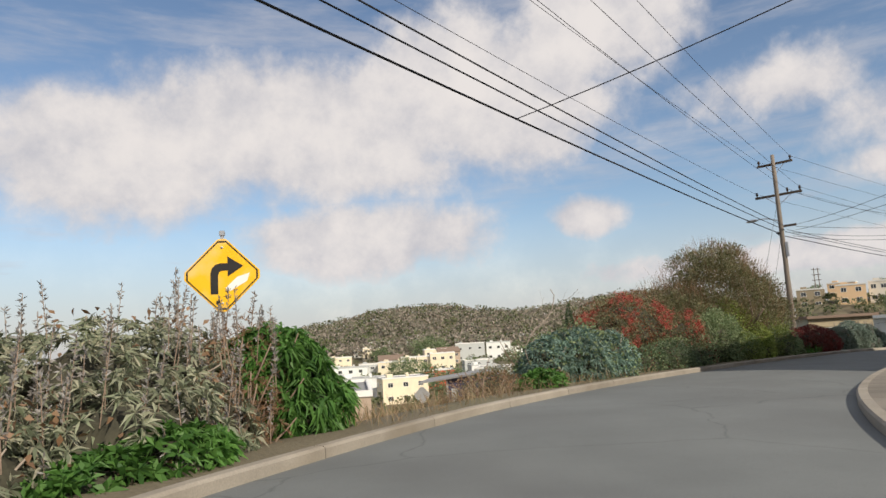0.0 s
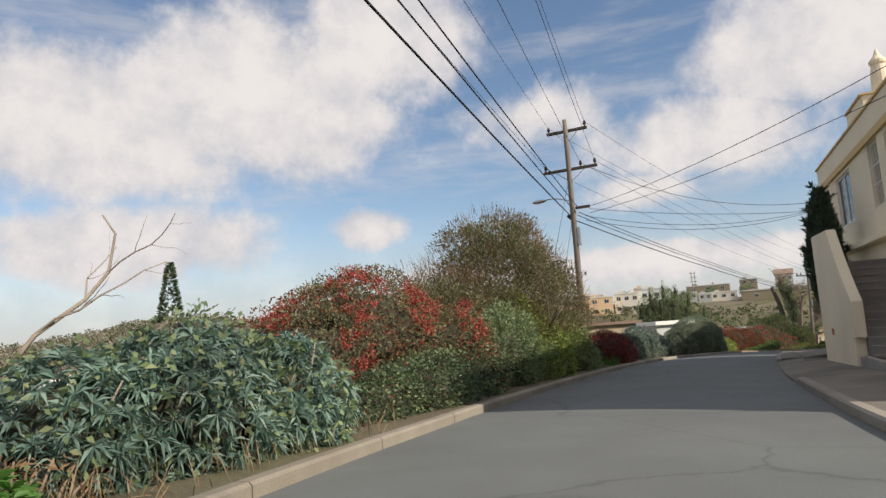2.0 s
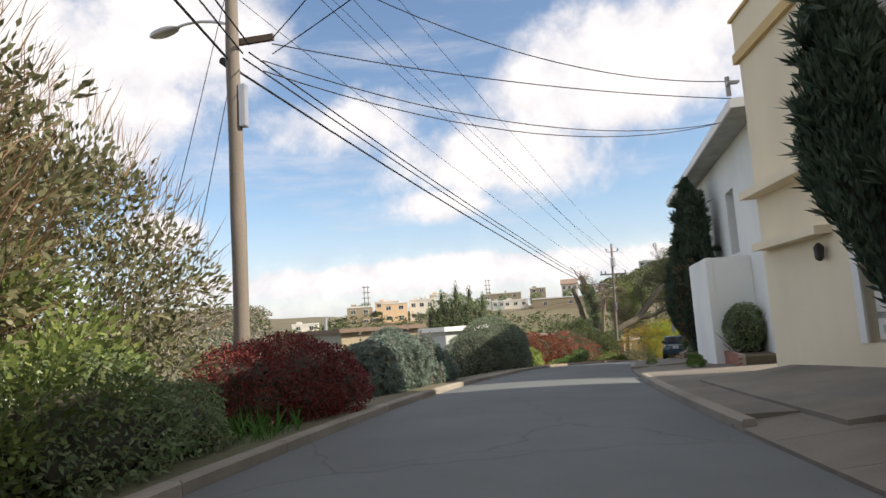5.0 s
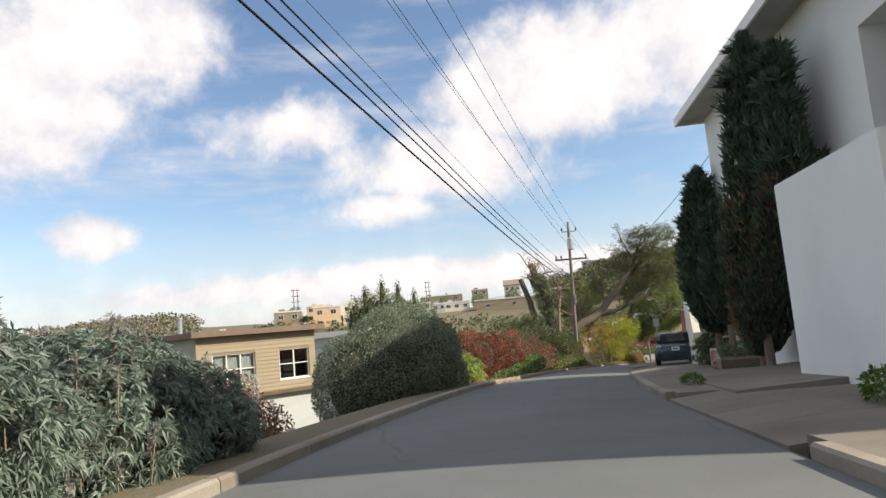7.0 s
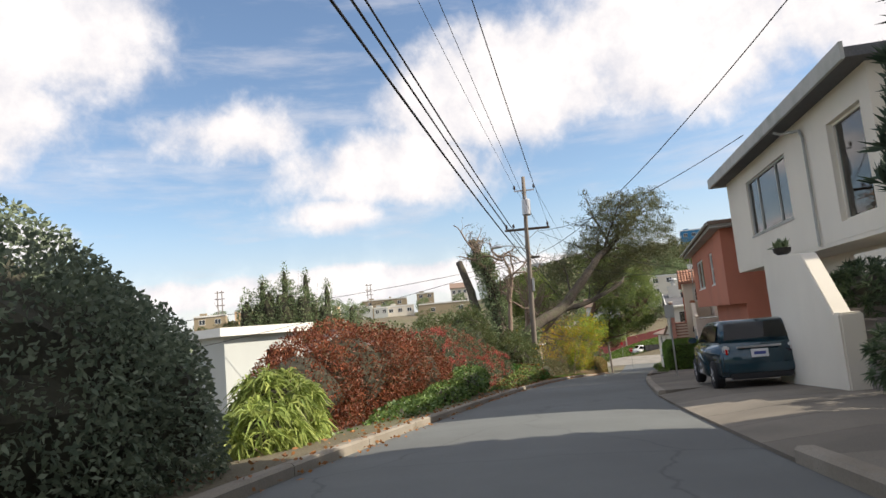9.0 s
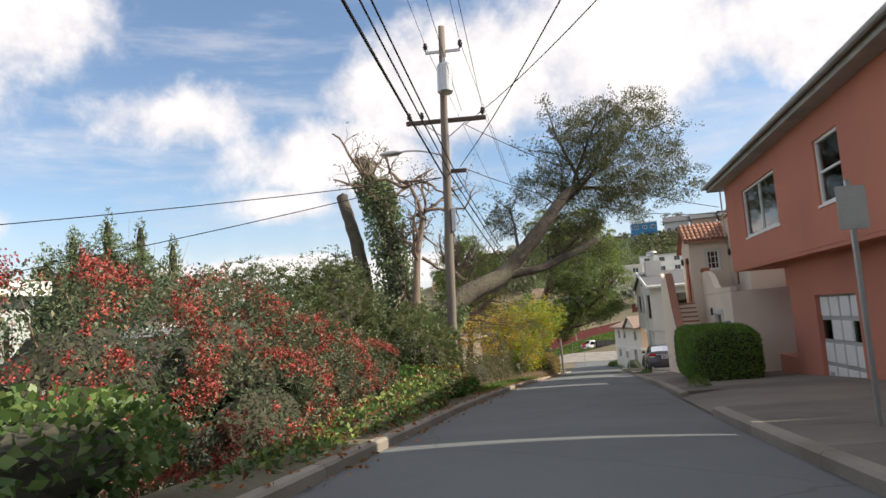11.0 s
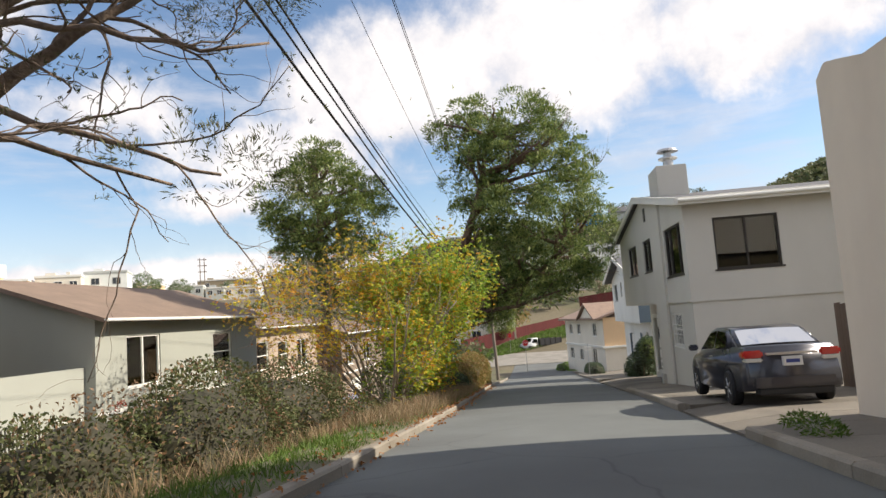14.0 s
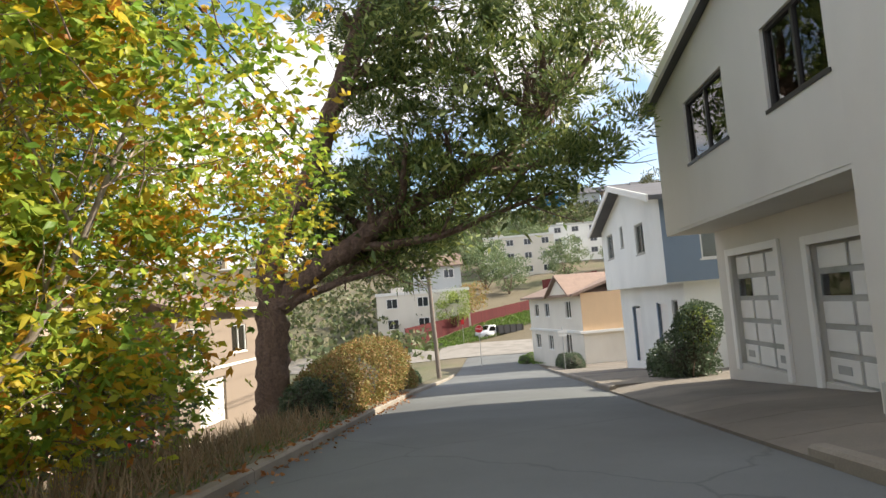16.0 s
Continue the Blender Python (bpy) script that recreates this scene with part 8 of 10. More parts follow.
def autumn_tree():
    rng = np.random.default_rng(111)
    t = thing("autumn_plane_tree", beside(124.4, 5.0, -.2), "several-stemmed tree with yellow, green and orange autumn leaves", "tree")
    out, tips = [], []
    for i in range(13):
        a = 2 * math.pi * i / 13 + rng.uniform(-.2, .2)
        d = np.array([math.cos(a) * .6, math.sin(a) * .6 + .12, .8])
        ln = limb(rng, (rng.normal(0, .25), rng.normal(.1, .2), -.1), d, rng.uniform(4.0, 5.4), .06, .016, .35, .15, 9)
        fork(rng, ln, 2, 5, .75, .42, .4, .2, out, tips, .5, .25)
    put("branching", tubes("branching", out, 6), DEADWOOD, t)
    ends = np.array([q[0] for q in tips])
    # thin leaf cover away from the road, with bare twig ends
    blobs = [(0, .6, 4.3, 2.8, 2.6, 1.9), (-.4, 3.2, 4.3, 2.2, 2.0, 1.5), (-1.6, 1.6, 3.4, 1.9, 1.9, 1.7)]
    p, o = blob_points(rng, blobs, 8500, .36, .5)
    q = leaf_quads(rng, p, o * .5 + rng.normal(size=p.shape) * .6 + (0, 0, .3), rng.uniform(.25, .7, len(p)), .011, .1, .05)
    put("twig", quad_mesh("twig", q[::2]), TWIG, t)
    p = np.concatenate([ends[::2] + rng.normal(0, .15, ends[::2].shape), p[::2] + rng.normal(0, .1, p[::2].shape)])
    p = p[(p[:, 2] < 6.6) & (p[:, 1] > -2.2)]
    put("crown", lobed_leaves(rng, p, rng.uniform(.07, .14, len(p))), L_PLANE, t)
    # denser yellow-green side towards the road, in sprays round the twig ends
    blobs = [(.6, -1.9, 4.5, 2.0, 1.6, 1.5), (1.2, -.9, 3.0, 2.2, 1.4, 1.4), (3.2, -1.0, 3.2, 2.0, 1.3, 1.6), (4.3, -1.7, 3.6, 1.5, 1.2, 1.7), (.6, -.8, 1.5, 1.5, .9, 1.1), (2.8, -.7, 1.5, 1.6, .9, 1.1), (-1.0, -.9, 3.0, 1.5, 1.0, 1.4), (-.2, -.3, 4.2, 1.8, 1.6, 1.4)]
    c, o = blob_points(rng, blobs, 1750, .45, .6)
    c = c[c[:, 1] > np.interp(c[:, 2], (0, 2.2, 3.4, 5), (-1.6, -2.0, -3.1, -3.8)) + rng.normal(0, .3, len(c))]
    twigs = [limb(rng, q * (.86, .86, .9) + (0, 0, -.1), unit(rng.normal(size=3)) * .6 + q * (.1, .1, .05), rng.uniform(.4, .8), .008, .003, .5, 0, 5) for q in c[::3]]
    put("twig", tubes("twig", twigs, 4), TWIG, t)
    p = np.repeat(c, 10, 0) + rng.normal(0, .19, (len(c) * 10, 3))
    pick = np.repeat(rng.random(len(c)) < .34, 10)
    put("yellow_foliage", lobed_leaves(rng, p[pick], rng.uniform(.08, .16, pick.sum())), L_PLANE, t)
    put("green_foliage", lobed_leaves(rng, p[~pick], rng.uniform(.08, .16, (~pick).sum())), L_PLANEGREEN, t)


autumn_tree()
shrub("sucker_growth", "green leafy suckers round the foot of the autumn tree", 124.6, 4.9, [(0, 0, .9, 1.5, .9, 1.1), (2.2, -.1, 1.0, 1.5, .9, 1.2), (4.4, .2, .8, 1.3, .9, 1.0)], 4200, L_MID, (0.12, 0.075), seed=141, rough=.35, depth=.3, core=0, stems=26, scatter=1.0, extra=[("yellow_foliage", L_PLANEGREEN, 1800, .12, "leaf")])


def pine(s, off, bole, blobs, label, seed, n, size=.62, k=230, fork_bole=()):
    """A pine: bole through the given local points, limbs out to the crown's lumps, needle clumps on them."""
    rng = np.random.default_rng(seed)
    t = thing("pine_tree", beside(s, off, -.3), label, "tree", "tall pines")
    pts = spline(bole, .6)
    trunk = (pts, np.linspace(.42, .07, len(pts)))
    out, tips = [trunk], []
    if fork_bole:
        side = spline(fork_bole, .5)
        out.append((side, np.linspace(.3, .07, len(side))))
        pts = np.concatenate([pts, side[3:]])
    for b in blobs:
        b = np.array(b)
        for i in range(4):
            e = b[:3] + unit(rng.normal(size=3) * (1, 1, .7)) * b[3:] * .8
            a = pts[np.argmin(np.abs(pts[:, 2] - e[2] + .8) + .5 * np.linalg.norm((pts - e)[:, :2], axis=1))]
            ln = limb(rng, a, e - a, np.linalg.norm(e - a), .12, .035, .3, .15, 8)
            fork(rng, ln, 2, 4, .7, .4, .35, .35, out, tips, .5, .35)
    put("limb", tubes("limb", out[1:], 7), PINEBARK, t)
    # the bole's bark stands in long uneven ridges
    fine = spline(bole, .16)
    me = tubes("trunk", [(fine, np.linspace(.4, .07, len(fine)))], 28)
    co = np.zeros(len(me.vertices) * 3)
    me.vertices.foreach_get("co", co)
    co = co.reshape(-1, 3)
    axis = fine[np.argmin(np.abs(co[:, None, 2] - fine[None, :, 2]), 1)]
    off = co - axis
    swell = [1 + .17 * noise.noise(Vector((v[0] * 9, v[1] * 9, v[2] * 1.7))) + .07 * noise.noise(Vector((v[0] * 22, v[1] * 22, v[2] * 7))) for v in co]
    me.vertices.foreach_set("co", (axis + off * np.array(swell)[:, None]).ravel())
    put("trunk", me, PINEBARK, t)
    # needles stand on the upper side of rounded puffs
    c, o = blob_points(rng, blobs, n * 22, .9, .3, .2)
    q = leaf_quads(rng, c, rng.normal(size=c.shape), rng.uniform(.2, .42, len(c)), .1, .3, .1)
    put("inner_foliage", quad_mesh("inner_foliage", q), L_PINE, t)
    c, o = blob_points(rng, blobs, n, .3, .4, .2)
    r = np.repeat(size * rng.uniform(.6, 1.35, (len(c), 1)), k, 0)
    u = unit(rng.normal(size=(len(c) * k, 3)) + np.repeat(o, k, 0) * .5 + (0, 0, .55))
    p = np.repeat(c, k, 0) + u * r * rng.uniform(.55, 1, (len(u), 1)) * (1, 1, .72)
    q = leaf_quads(rng, p, u + (0, 0, .35) + rng.normal(size=u.shape) * .3, rng.uniform(.12, .2, len(u)), .04, .15, .03)
    put("crown", quad_mesh("crown", q), L_PINE, t)


pine(134.6, 4.7, [(0, .2, -.3), (0, .05, 2.3), (0, -.1, 4.4), (0, -1.0, 5.8), (0, -1.7, 7.6), (0, -2.45, 9.6), (-.1, -3.2, 12.6)],
     [(0, -2.3, 12.9, 2.2, 1.9, 1.5), (0, -4.2, 12.8, 2.3, 1.9, 1.5), (0, -5.6, 11.4, 2.4, 1.7, 1.5), (0, -3.2, 10.6, 2.8, 2.1, 1.6), (.2, -5.4, 9.3, 3.0, 2.2, 1.7), (.3, -7.2, 8.5, 2.2, 1.4, 1.5), (0, -3.0, 8.4, 2.6, 1.7, 1.4), (.4, -5.2, 7.0, 2.8, 2.2, 1.5),
      (.5, -7.0, 6.3, 2.0, 1.4, 1.2), (.3, -3.3, 6.1, 2.2, 1.6, 1.2), (.6, -5.6, 5.3, 2.2, 1.6, .9), (1.4, -1.6, 5.4, 1.8, 1.4, 1.2), (1.6, -2.6, 4.4, 1.6, 1.3, .8), (0, -6.6, 10.4, 2.0, 1.6, 1.6), (-.2, -5.2, 13.2, 1.8, 1.5, 1.1), (.3, -6.6, 7.4, 2.2, 1.7, 1.3), (3.0, -1.6, 4.9, 1.7, 1.6, 1.3), (3.2, -3.6, 4.9, 1.8, 1.6, 1.1), (2.6, -.3, 5.4, 1.5, 1.2, 1.2)],
     "tall spreading pine with ridged red-brown trunk beside the road", 121, 440, .62, 290, fork_bole=[(0, -.1, 3.0), (.2, -.55, 3.5), (.4, -1.8, 4.3), (.5, -2.7, 4.9), (.6, -3.8, 5.4), (.7, -5.2, 6.0), (.7, -6.4, 7.0)])
pine(132.6, 9.6, [(0, 0, -1.5), (.1, 0, 3), (0, -.2, 7), (0, 0, 11.5)], [(0, 0, 11.2, 2.0, 2.0, 1.7), (-.3, .3, 10.0, 2.1, 2.1, 1.8), (.3, -1.0, 9.4, 2.2, 2.2, 1.8), (0, -.2, 7.8, 2.2, 2.2, 2.0), (0, -.4, 12.4, 1.2, 1.2, 1.0), (.2, -1.8, 10.6, 1.6, 1.4, 1.2)], "tall dense pine behind the houses", 122, 250, .62, 280)
shrub("bronze_hedge", "loose hedge with bronze and green leaves along the kerb", 135.2, 3.7, [(0, 0, .6, 1.9, .9, 1.0), (2.8, 0, .65, 1.9, 1.0, 1.05), (5.6, 0, .65, 2.0, 1.0, 1.05), (8.6, .1, .6, 2.0, 1.0, 1.0)], 30000, L_BRONZE, (0.09, 0.05), seed=131, rough=.2, category="hedge")
shrub("dark_hedge", "dark clipped shrub beside the trunk", 133.2, 3.7, [(0, 0, .4, .6, .5, .6)], 4200, L_DARK, (0.07, 0.04), seed=132, core=.85, category="hedge")
for i, (s, off, r) in enumerate(((147, 3.9, 1.2), (150, 4.2, 1.1), (153, 4.4, 1.0))):
    shrub("bronze_hedge", "loose hedge with bronze and green leaves along the kerb", s, off, [(0, 0, .4, 1.6, .8, r * .7)], 6000, L_BRONZE if i < 2 else L_DARK, (0.09, 0.05), seed=133 + i, category="hedge")


def litter():
    rng = np.random.default_rng(140)
    n = 2600
    s = np.r_[rng.uniform(116, 142, n // 2), rng.uniform(66, 116, n // 2)]
    o = left_edge(s) - np.abs(rng.normal(0, .16, n)) + .1
    o = np.where(rng.random(n) < .45, o + rng.uniform(.1, .8, n), o)
    i = np.interp(s, ALONG, np.arange(len(ALONG))).astype(int)
    x, y = LINE[i, 0] - HEAD[i, 1] * o, LINE[i, 1] + HEAD[i, 0] * o
    z = LINE[i, 2] + np.where(o > left_edge(s), .135, .005)
    d = rng.normal(size=(n, 3)) * (1, 1, .15)
    ob = put("leaf_litter", quad_mesh("leaf_litter", leaf_quads(rng, np.c_[x, y, z + .012], d, rng.uniform(.04, .1, n), .045, .15, .02)), L_LITTER)
    tagged(ob, "fallen orange leaves along the kerb", "leaf litter", kind="stuff")


litter()

# --- uphill side
def column_cypress(s, off, z0, z1, r, label, seed, n=9000, foot=(0, 0), dead=0):
    rng = np.random.default_rng(seed)
    t = thing("column_cypress", beside(s, off, 0), label, "tree", "column cypresses")
    u = rng.uniform(0, 1, n)
    a = rng.uniform(0, 6.28, n)
    prof = np.interp(u, (0, .12, .35, .7, .9, 1), (.35, .85, 1.0, .72, .4, .04)) * r
    prof *= 1 + .16 * np.sin(a * 3 + u * 7) + .1 * np.sin(a * 7 - u * 17)
    rad = prof * (1 - np.abs(rng.normal(0, .12, n)))
    drift = lambda w: np.array(foot) * (np.clip(1 - np.asarray(w, float) / .55, 0, 1) ** 1.3)[..., None]
    base = np.c_[np.c_[np.cos(a) * rad, np.sin(a) * rad] + drift(u), z0 + u * (z1 - z0)]
    d = np.c_[np.cos(a) * .35, np.sin(a) * .35, np.full(n, 1.0)] + rng.normal(size=(n, 3)) * .3
    put("foliage", quad_mesh("foliage", leaf_quads(rng, base, d, rng.uniform(.12, .26, n), .05, .3, 0)), L_COLUMN, t)
    # upright tufts break the outline
    k = 34
    tips = []
    for i in range(k):
        v, b = rng.uniform(.35, 1), rng.uniform(0, 6.28)
        rr = np.interp(v, (0, .35, .7, .9, 1), (.8, 1.0, .72, .4, .04)) * r
        dx, dy = drift(v)
        tips.append(((math.cos(b) * rr + dx, math.sin(b) * rr + dy, z0 + v * (z1 - z0)), (math.cos(b) * .2, math.sin(b) * .2, 1)))
    put("outer_foliage", quad_mesh("outer_foliage", needle_tips(rng, tips, 30, .34, .05, .09, 3)), L_COLUMN, t)
    # dark filler column in place of the shaded inside
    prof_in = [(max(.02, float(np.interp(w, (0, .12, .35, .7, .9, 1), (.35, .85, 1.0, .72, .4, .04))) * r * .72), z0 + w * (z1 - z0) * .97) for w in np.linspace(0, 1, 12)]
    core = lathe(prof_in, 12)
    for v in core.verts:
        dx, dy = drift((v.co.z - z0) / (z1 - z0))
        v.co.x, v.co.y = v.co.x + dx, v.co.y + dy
    part("twig_core", core, DARKCORE, t, "dark filler for the shaded inside")
    part("trunk", rod(bmesh.new(), (foot[0], foot[1], -.2), (foot[0], foot[1], z0 + .5), .12, .08, 8), BARK, t)
    if dead:
        v, b = rng.uniform(.05, .5, dead), rng.normal(1.2, .7, dead)
        rr = np.interp(v, (0, .12, .35, .7), (.35, .85, 1.0, .72)) * r * 1.04
        q = np.c_[np.c_[np.cos(b) * rr, np.sin(b) * rr] + drift(v), z0 + v * (z1 - z0)]
        put("dead_foliage", quad_mesh("dead_foliage", leaf_quads(rng, q, np.c_[np.cos(b) * .3, np.sin(b) * .3, np.ones(dead)] + rng.normal(size=(dead, 3)) * .4, rng.uniform(.1, .24, dead), .035, .3, 0)), L_DEAD, t, "brown dead sprays")


column_cypress(38.8, -4.2, .5, 5.9, .66, "dark bushy cypress in front of a cream wall", 151, 13000, foot=(-.7, -.7))
column_cypress(59.5, -4.95, .4, 7.6, .8, "dark column cypress with brown dead patches", 152, 13000, foot=(2.5, -.1), dead=1100)
column_cypress(58.2, -5.15, 1.5, 6.8, .5, "dark column cypress with brown dead patches", 153, 7000, foot=(3.0, .1), dead=800)
column_cypress(67.0, -4.7, 1.2, 6.4, .85, "dense dark column cypress against the house", 154, 12000)
column_cypress(68.2, -4.9, 1.2, 5.3, .75, "dense dark column cypress against the house", 155)
column_cypress(65.6, -4.9, 1.4, 5.0, .6, "dense dark column cypress against the house", 156)
shrub("spreading_juniper", "low spreading dark juniper by the stair", 69.0, -5.2, [(0, 0, 1.0, 1.3, .9, .55), (.8, .3, .7, .9, .7, .5)], 700, L_DARK, (0.2, 0.03), "spray", 12, 161, rough=.3)
shrub("spreading_juniper", "dark juniper boughs above the outside stair", 73.4, -5.6, [(0, 0, 1.7, 1.0, .7, .6)], 600, L_DARK, (0.2, 0.03), "spray", 12, 162, rough=.3, core=.6)
shrub("garden_shrub", "leafy green shrub in a brick planter", 53.0, -5.6, [(0, 0, 1.1, .8, .6, .75)], 3600, L_MID, (0.1, 0.05), seed=163, dz=.2)
shrub("planter_weeds", "green weeds over a brick planter", 66.2, -5.0, [(0, 0, .65, 1.3, .5, .3)], 2600, L_MID, (0.1, 0.03), seed=164, category="weeds", core=.5)
shrub("wall_weeds", "low green weeds at the foot of a wall", 52.2, -3.95, [(0, 0, .1, .9, .22, .28)], 1500, L_GRASS, (0.1, 0.03), seed=165, category="weeds", core=0, stems=0, dz=.16)


def clipped_hedge():
    rng = np.random.default_rng(171)
    t = thing("clipped_hedge", beside(98.8, -4.25, .1), "clipped green hedge with sunlit top beside the pavement", "hedge")
    n = 26000
    p = rng.uniform(-1, 1, (n, 3))
    k = (np.abs(p) ** 5).sum(1) ** (1 / 5)
    p = p / k[:, None] * (1 - np.abs(rng.normal(0, .05, n)))[:, None]
    p *= 1 + .04 * np.sin(p[:, :1] * 7) * np.cos(p[:, 1:2] * 5)
    o = unit(np.sign(p) * np.abs(p) ** 4)
    p = p * (2.4, .95, .8) + (0, 0, .8)
    q = leaf_quads(rng, p, o + rng.normal(size=p.shape) * .7, rng.uniform(.04, .09, n), .04, .25, .1)
    put("foliage", quad_mesh("foliage", q), L_HEDGE, t)
    # dark filler box, coloured as the hedge's inner shade
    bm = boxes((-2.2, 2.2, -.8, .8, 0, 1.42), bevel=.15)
    part("twig_core", bm, DARKCORE, t, "dark filler for the shaded inside")


clipped_hedge()
shrub("garden_shrub", "dark leafy shrub beside a garage", 138.6, -5.4, [(0, 0, .7, 1.0, .8, .8), (1.3, .2, .5, .9, .7, .6), (-.2, -.2, 1.6, .8, .6, .75)], 9000, L_DARK, (0.1, 0.05), seed=172, rough=.3)
shrub("garden_shrub", "dark leafy shrub beside a garage", 138.4, -5.6, [(0, 0, 1.6, .5, .4, .55)], 1500, L_YELLOWGREEN, (0.12, 0.06), seed=173, rough=.3)
for i, s in enumerate((163.5, 166.5, 169.5)):
    shrub("low_hedge", "rounded dark green hedge in front of a house", s, -5.0, [(0, 0, .4, 1.5, .7, .75)], 5000, L_DARK, (0.08, 0.04), seed=174 + i, category="hedge", core=.85)
shrub("low_hedge", "clipped pale green hedge on the corner lawn", 180, -2.6, [(0, 0, .3, 2.2, .6, .55), (4, -.8, .25, 1.8, .5, .45)], 6000, L_HEDGE, (0.08, 0.04), seed=178, category="hedge", core=.85)
for i, (s0, o0) in enumerate(((111.0, -3.0), (94.5, -3.1), (59.0, -2.9))):
    shrub("pavement_weeds", "low green weeds growing on the pavement edge", s0, o0, [(0, 0, .05, .7, .22, .14)], 900, L_GRASS, (0.09, 0.02), seed=181 + i, category="weeds", core=0, stems=0, dz=.12)

# ---- signs ----
def upright(at, turn):
    return Matrix.Translation(at) @ Matrix.Rotation(radians(turn), 4, "Z")


def diamond(side):
    r = side * 0.7071
    k = 0.06
    return [(-k, -r + k), (k, -r + k), (r - k, -k), (r - k, k), (k, r - k), (-k, r - k), (-r + k, k), (-r + k, -k)]


def turn_sign(at, turn, centre):
    """Yellow diamond with a bent arrow; local y points away from its face."""
    t = thing("warning_sign", upright(at, turn), "yellow diamond sign with black right-turn arrow on a post", "sign")
    part("post", boxes((-0.025, 0.025, 0.02, 0.06, -0.6, centre + 0.62), bevel=0.004), STEEL, t)
    plate = part("sign_plate", prism([(x, z + centre) for x, z in diamond(0.86)], 0, 0.012, 0.003), SIGNYELLOW, t)
    rim = bmesh.new()
    d1, d2 = diamond(0.82), diamond(0.785)
    for i in range(8):
        j = (i + 1) % 8
        q = [rim.verts.new((p[0], y, p[1] + centre)) for y in (-0.0005, -0.004) for p in (d1[i], d1[j], d2[j], d2[i])]
        for f in ((0, 1, 2, 3), (7, 6, 5, 4), (0, 4, 5, 1), (1, 5, 6, 2), (2, 6, 7, 3), (3, 7, 4, 0)):
            rim.faces.new([q[k] for k in f])
    part("border", rim, SIGNBLACK, plate, "thin black border")
    arrow = [(-0.17, -0.28), (-0.06, -0.28), (-0.06, 0.0), (-0.045, 0.05), (-0.0, 0.07), (0.08, 0.07), (0.08, -0.02), (0.31, 0.13), (0.08, 0.28), (0.08, 0.18), (-0.03, 0.18), (-0.1, 0.16), (-0.15, 0.11), (-0.17, 0.04)]
    part("arrow", prism([(x, z + centre) for x, z in arrow], -0.006, -0.001), SIGNBLACK, plate, "black bent arrow")
    for z in (0.42, -0.42):
        part("bolt", lathe([(0.018, 0), (0.018, 0.008), (0.01, 0.012)], 8, m=Matrix.Translation((0, -0.001, centre + z)) @ Matrix.Rotation(radians(90), 4, "X")), STEEL, plate)
    part("cap", boxes((-0.04, 0.04, 0.0, 0.08, centre + 0.6, centre + 0.68), bevel=0.01), STEEL, t)
    part("worn_patch", prism([(0.12, -0.24 + centre), (0.36, -0.1 + centre), (0.4, 0.02 + centre), (0.22, -0.03 + centre), (0.04, -0.2 + centre)], -0.003, -0.0008), TRIM, plate, "scuffed pale patch")


def plain_sign(name, at, turn, centre, shape, mat, label, post=None, thick=0.012):
    t = thing(name, upright(at, turn), label, "sign")
    part("post", boxes((-0.025, 0.025, 0.02, 0.06, -0.5, centre + 0.3), bevel=0.004), post or STEEL, t)
    p = part("sign_plate", prism([(x, z + centre) for x, z in shape], 0, thick, 0.003), mat, t)
    return t, p


turn_sign((-3.32, 10.0, -0.75), 8, 2.95)
plain_sign("street_sign", (-1.4, 33.0, -3.4), 14, 1.75, diamond(0.62), STEEL, "bare grey back of a diamond sign on a thin post", BROWNFENCE)
octagon = [(0.375 * math.cos(math.pi * (2 * i + 1) / 8), 0.375 * math.sin(math.pi * (2 * i + 1) / 8)) for i in range(8)]
stop, face = plain_sign("stop_sign", (140.1, 106.8, -6.95), -62, 3.2, octagon, SIGNRED, "red octagonal stop sign on a steel post")
ring = bmesh.new()
for i in range(8):
    a, b = Vector(octagon[i]), Vector(octagon[(i + 1) % 8])
    q = [ring.verts.new((p.x * k, y, p.y * k + 3.2)) for y in (-0.0005, -0.004) for p, k in ((a, 0.97), (b, 0.97), (b, 0.91), (a, 0.91))]
    for f in ((0, 1, 2, 3), (7, 6, 5, 4), (0, 4, 5, 1), (1, 5, 6, 2), (2, 6, 7, 3), (3, 7, 4, 0)):
        ring.faces.new([q[k] for k in f])
part("border", ring, TRIM, face, "white border")
word = bpy.data.curves.new("stop_word", "FONT")
word.body, word.size, word.align_x, word.align_y, word.extrude = "STOP", 0.25, "CENTER", "CENTER", 0.002
txt = bpy.data.objects.new("stop_word_curve", word)
scene.collection.objects.link(txt)
bpy.context.view_layer.update()
wm = bpy.data.meshes.new_from_object(txt.evaluated_get(bpy.context.evaluated_depsgraph_get()))
bpy.data.objects.remove(txt)
wm.materials.clear()
put("lettering", wm, TRIM, face, "white letters", Matrix.Translation((0, -0.005, 3.2)) @ Matrix.Rotation(radians(90), 4, "X"))
rounded = [(-0.2, -0.3), (0.2, -0.3), (0.2, 0.3), (-0.2, 0.3)]
plain_sign("street_sign", (162.5, 122.0, -5.9), -60, 2.9, rounded, SIGNRED, "small red and white sign on a post by the bank")
p1 = spot(162.5, -4.35, 0.1)
st, pl = plain_sign("street_sign", p1, -55, 2.35, [(-0.3, -0.09), (0.3, -0.09), (0.3, 0.09), (-0.3, 0.09)], TRIM, "thin white post with small pale sign plates")
part("second_plate", prism([(-0.26, 2.08), (0.26, 2.08), (0.26, 2.22), (-0.26, 2.22)], 0, 0.012), TRIM, st)
p1 = spot(84.6, -3.2, 0.12)
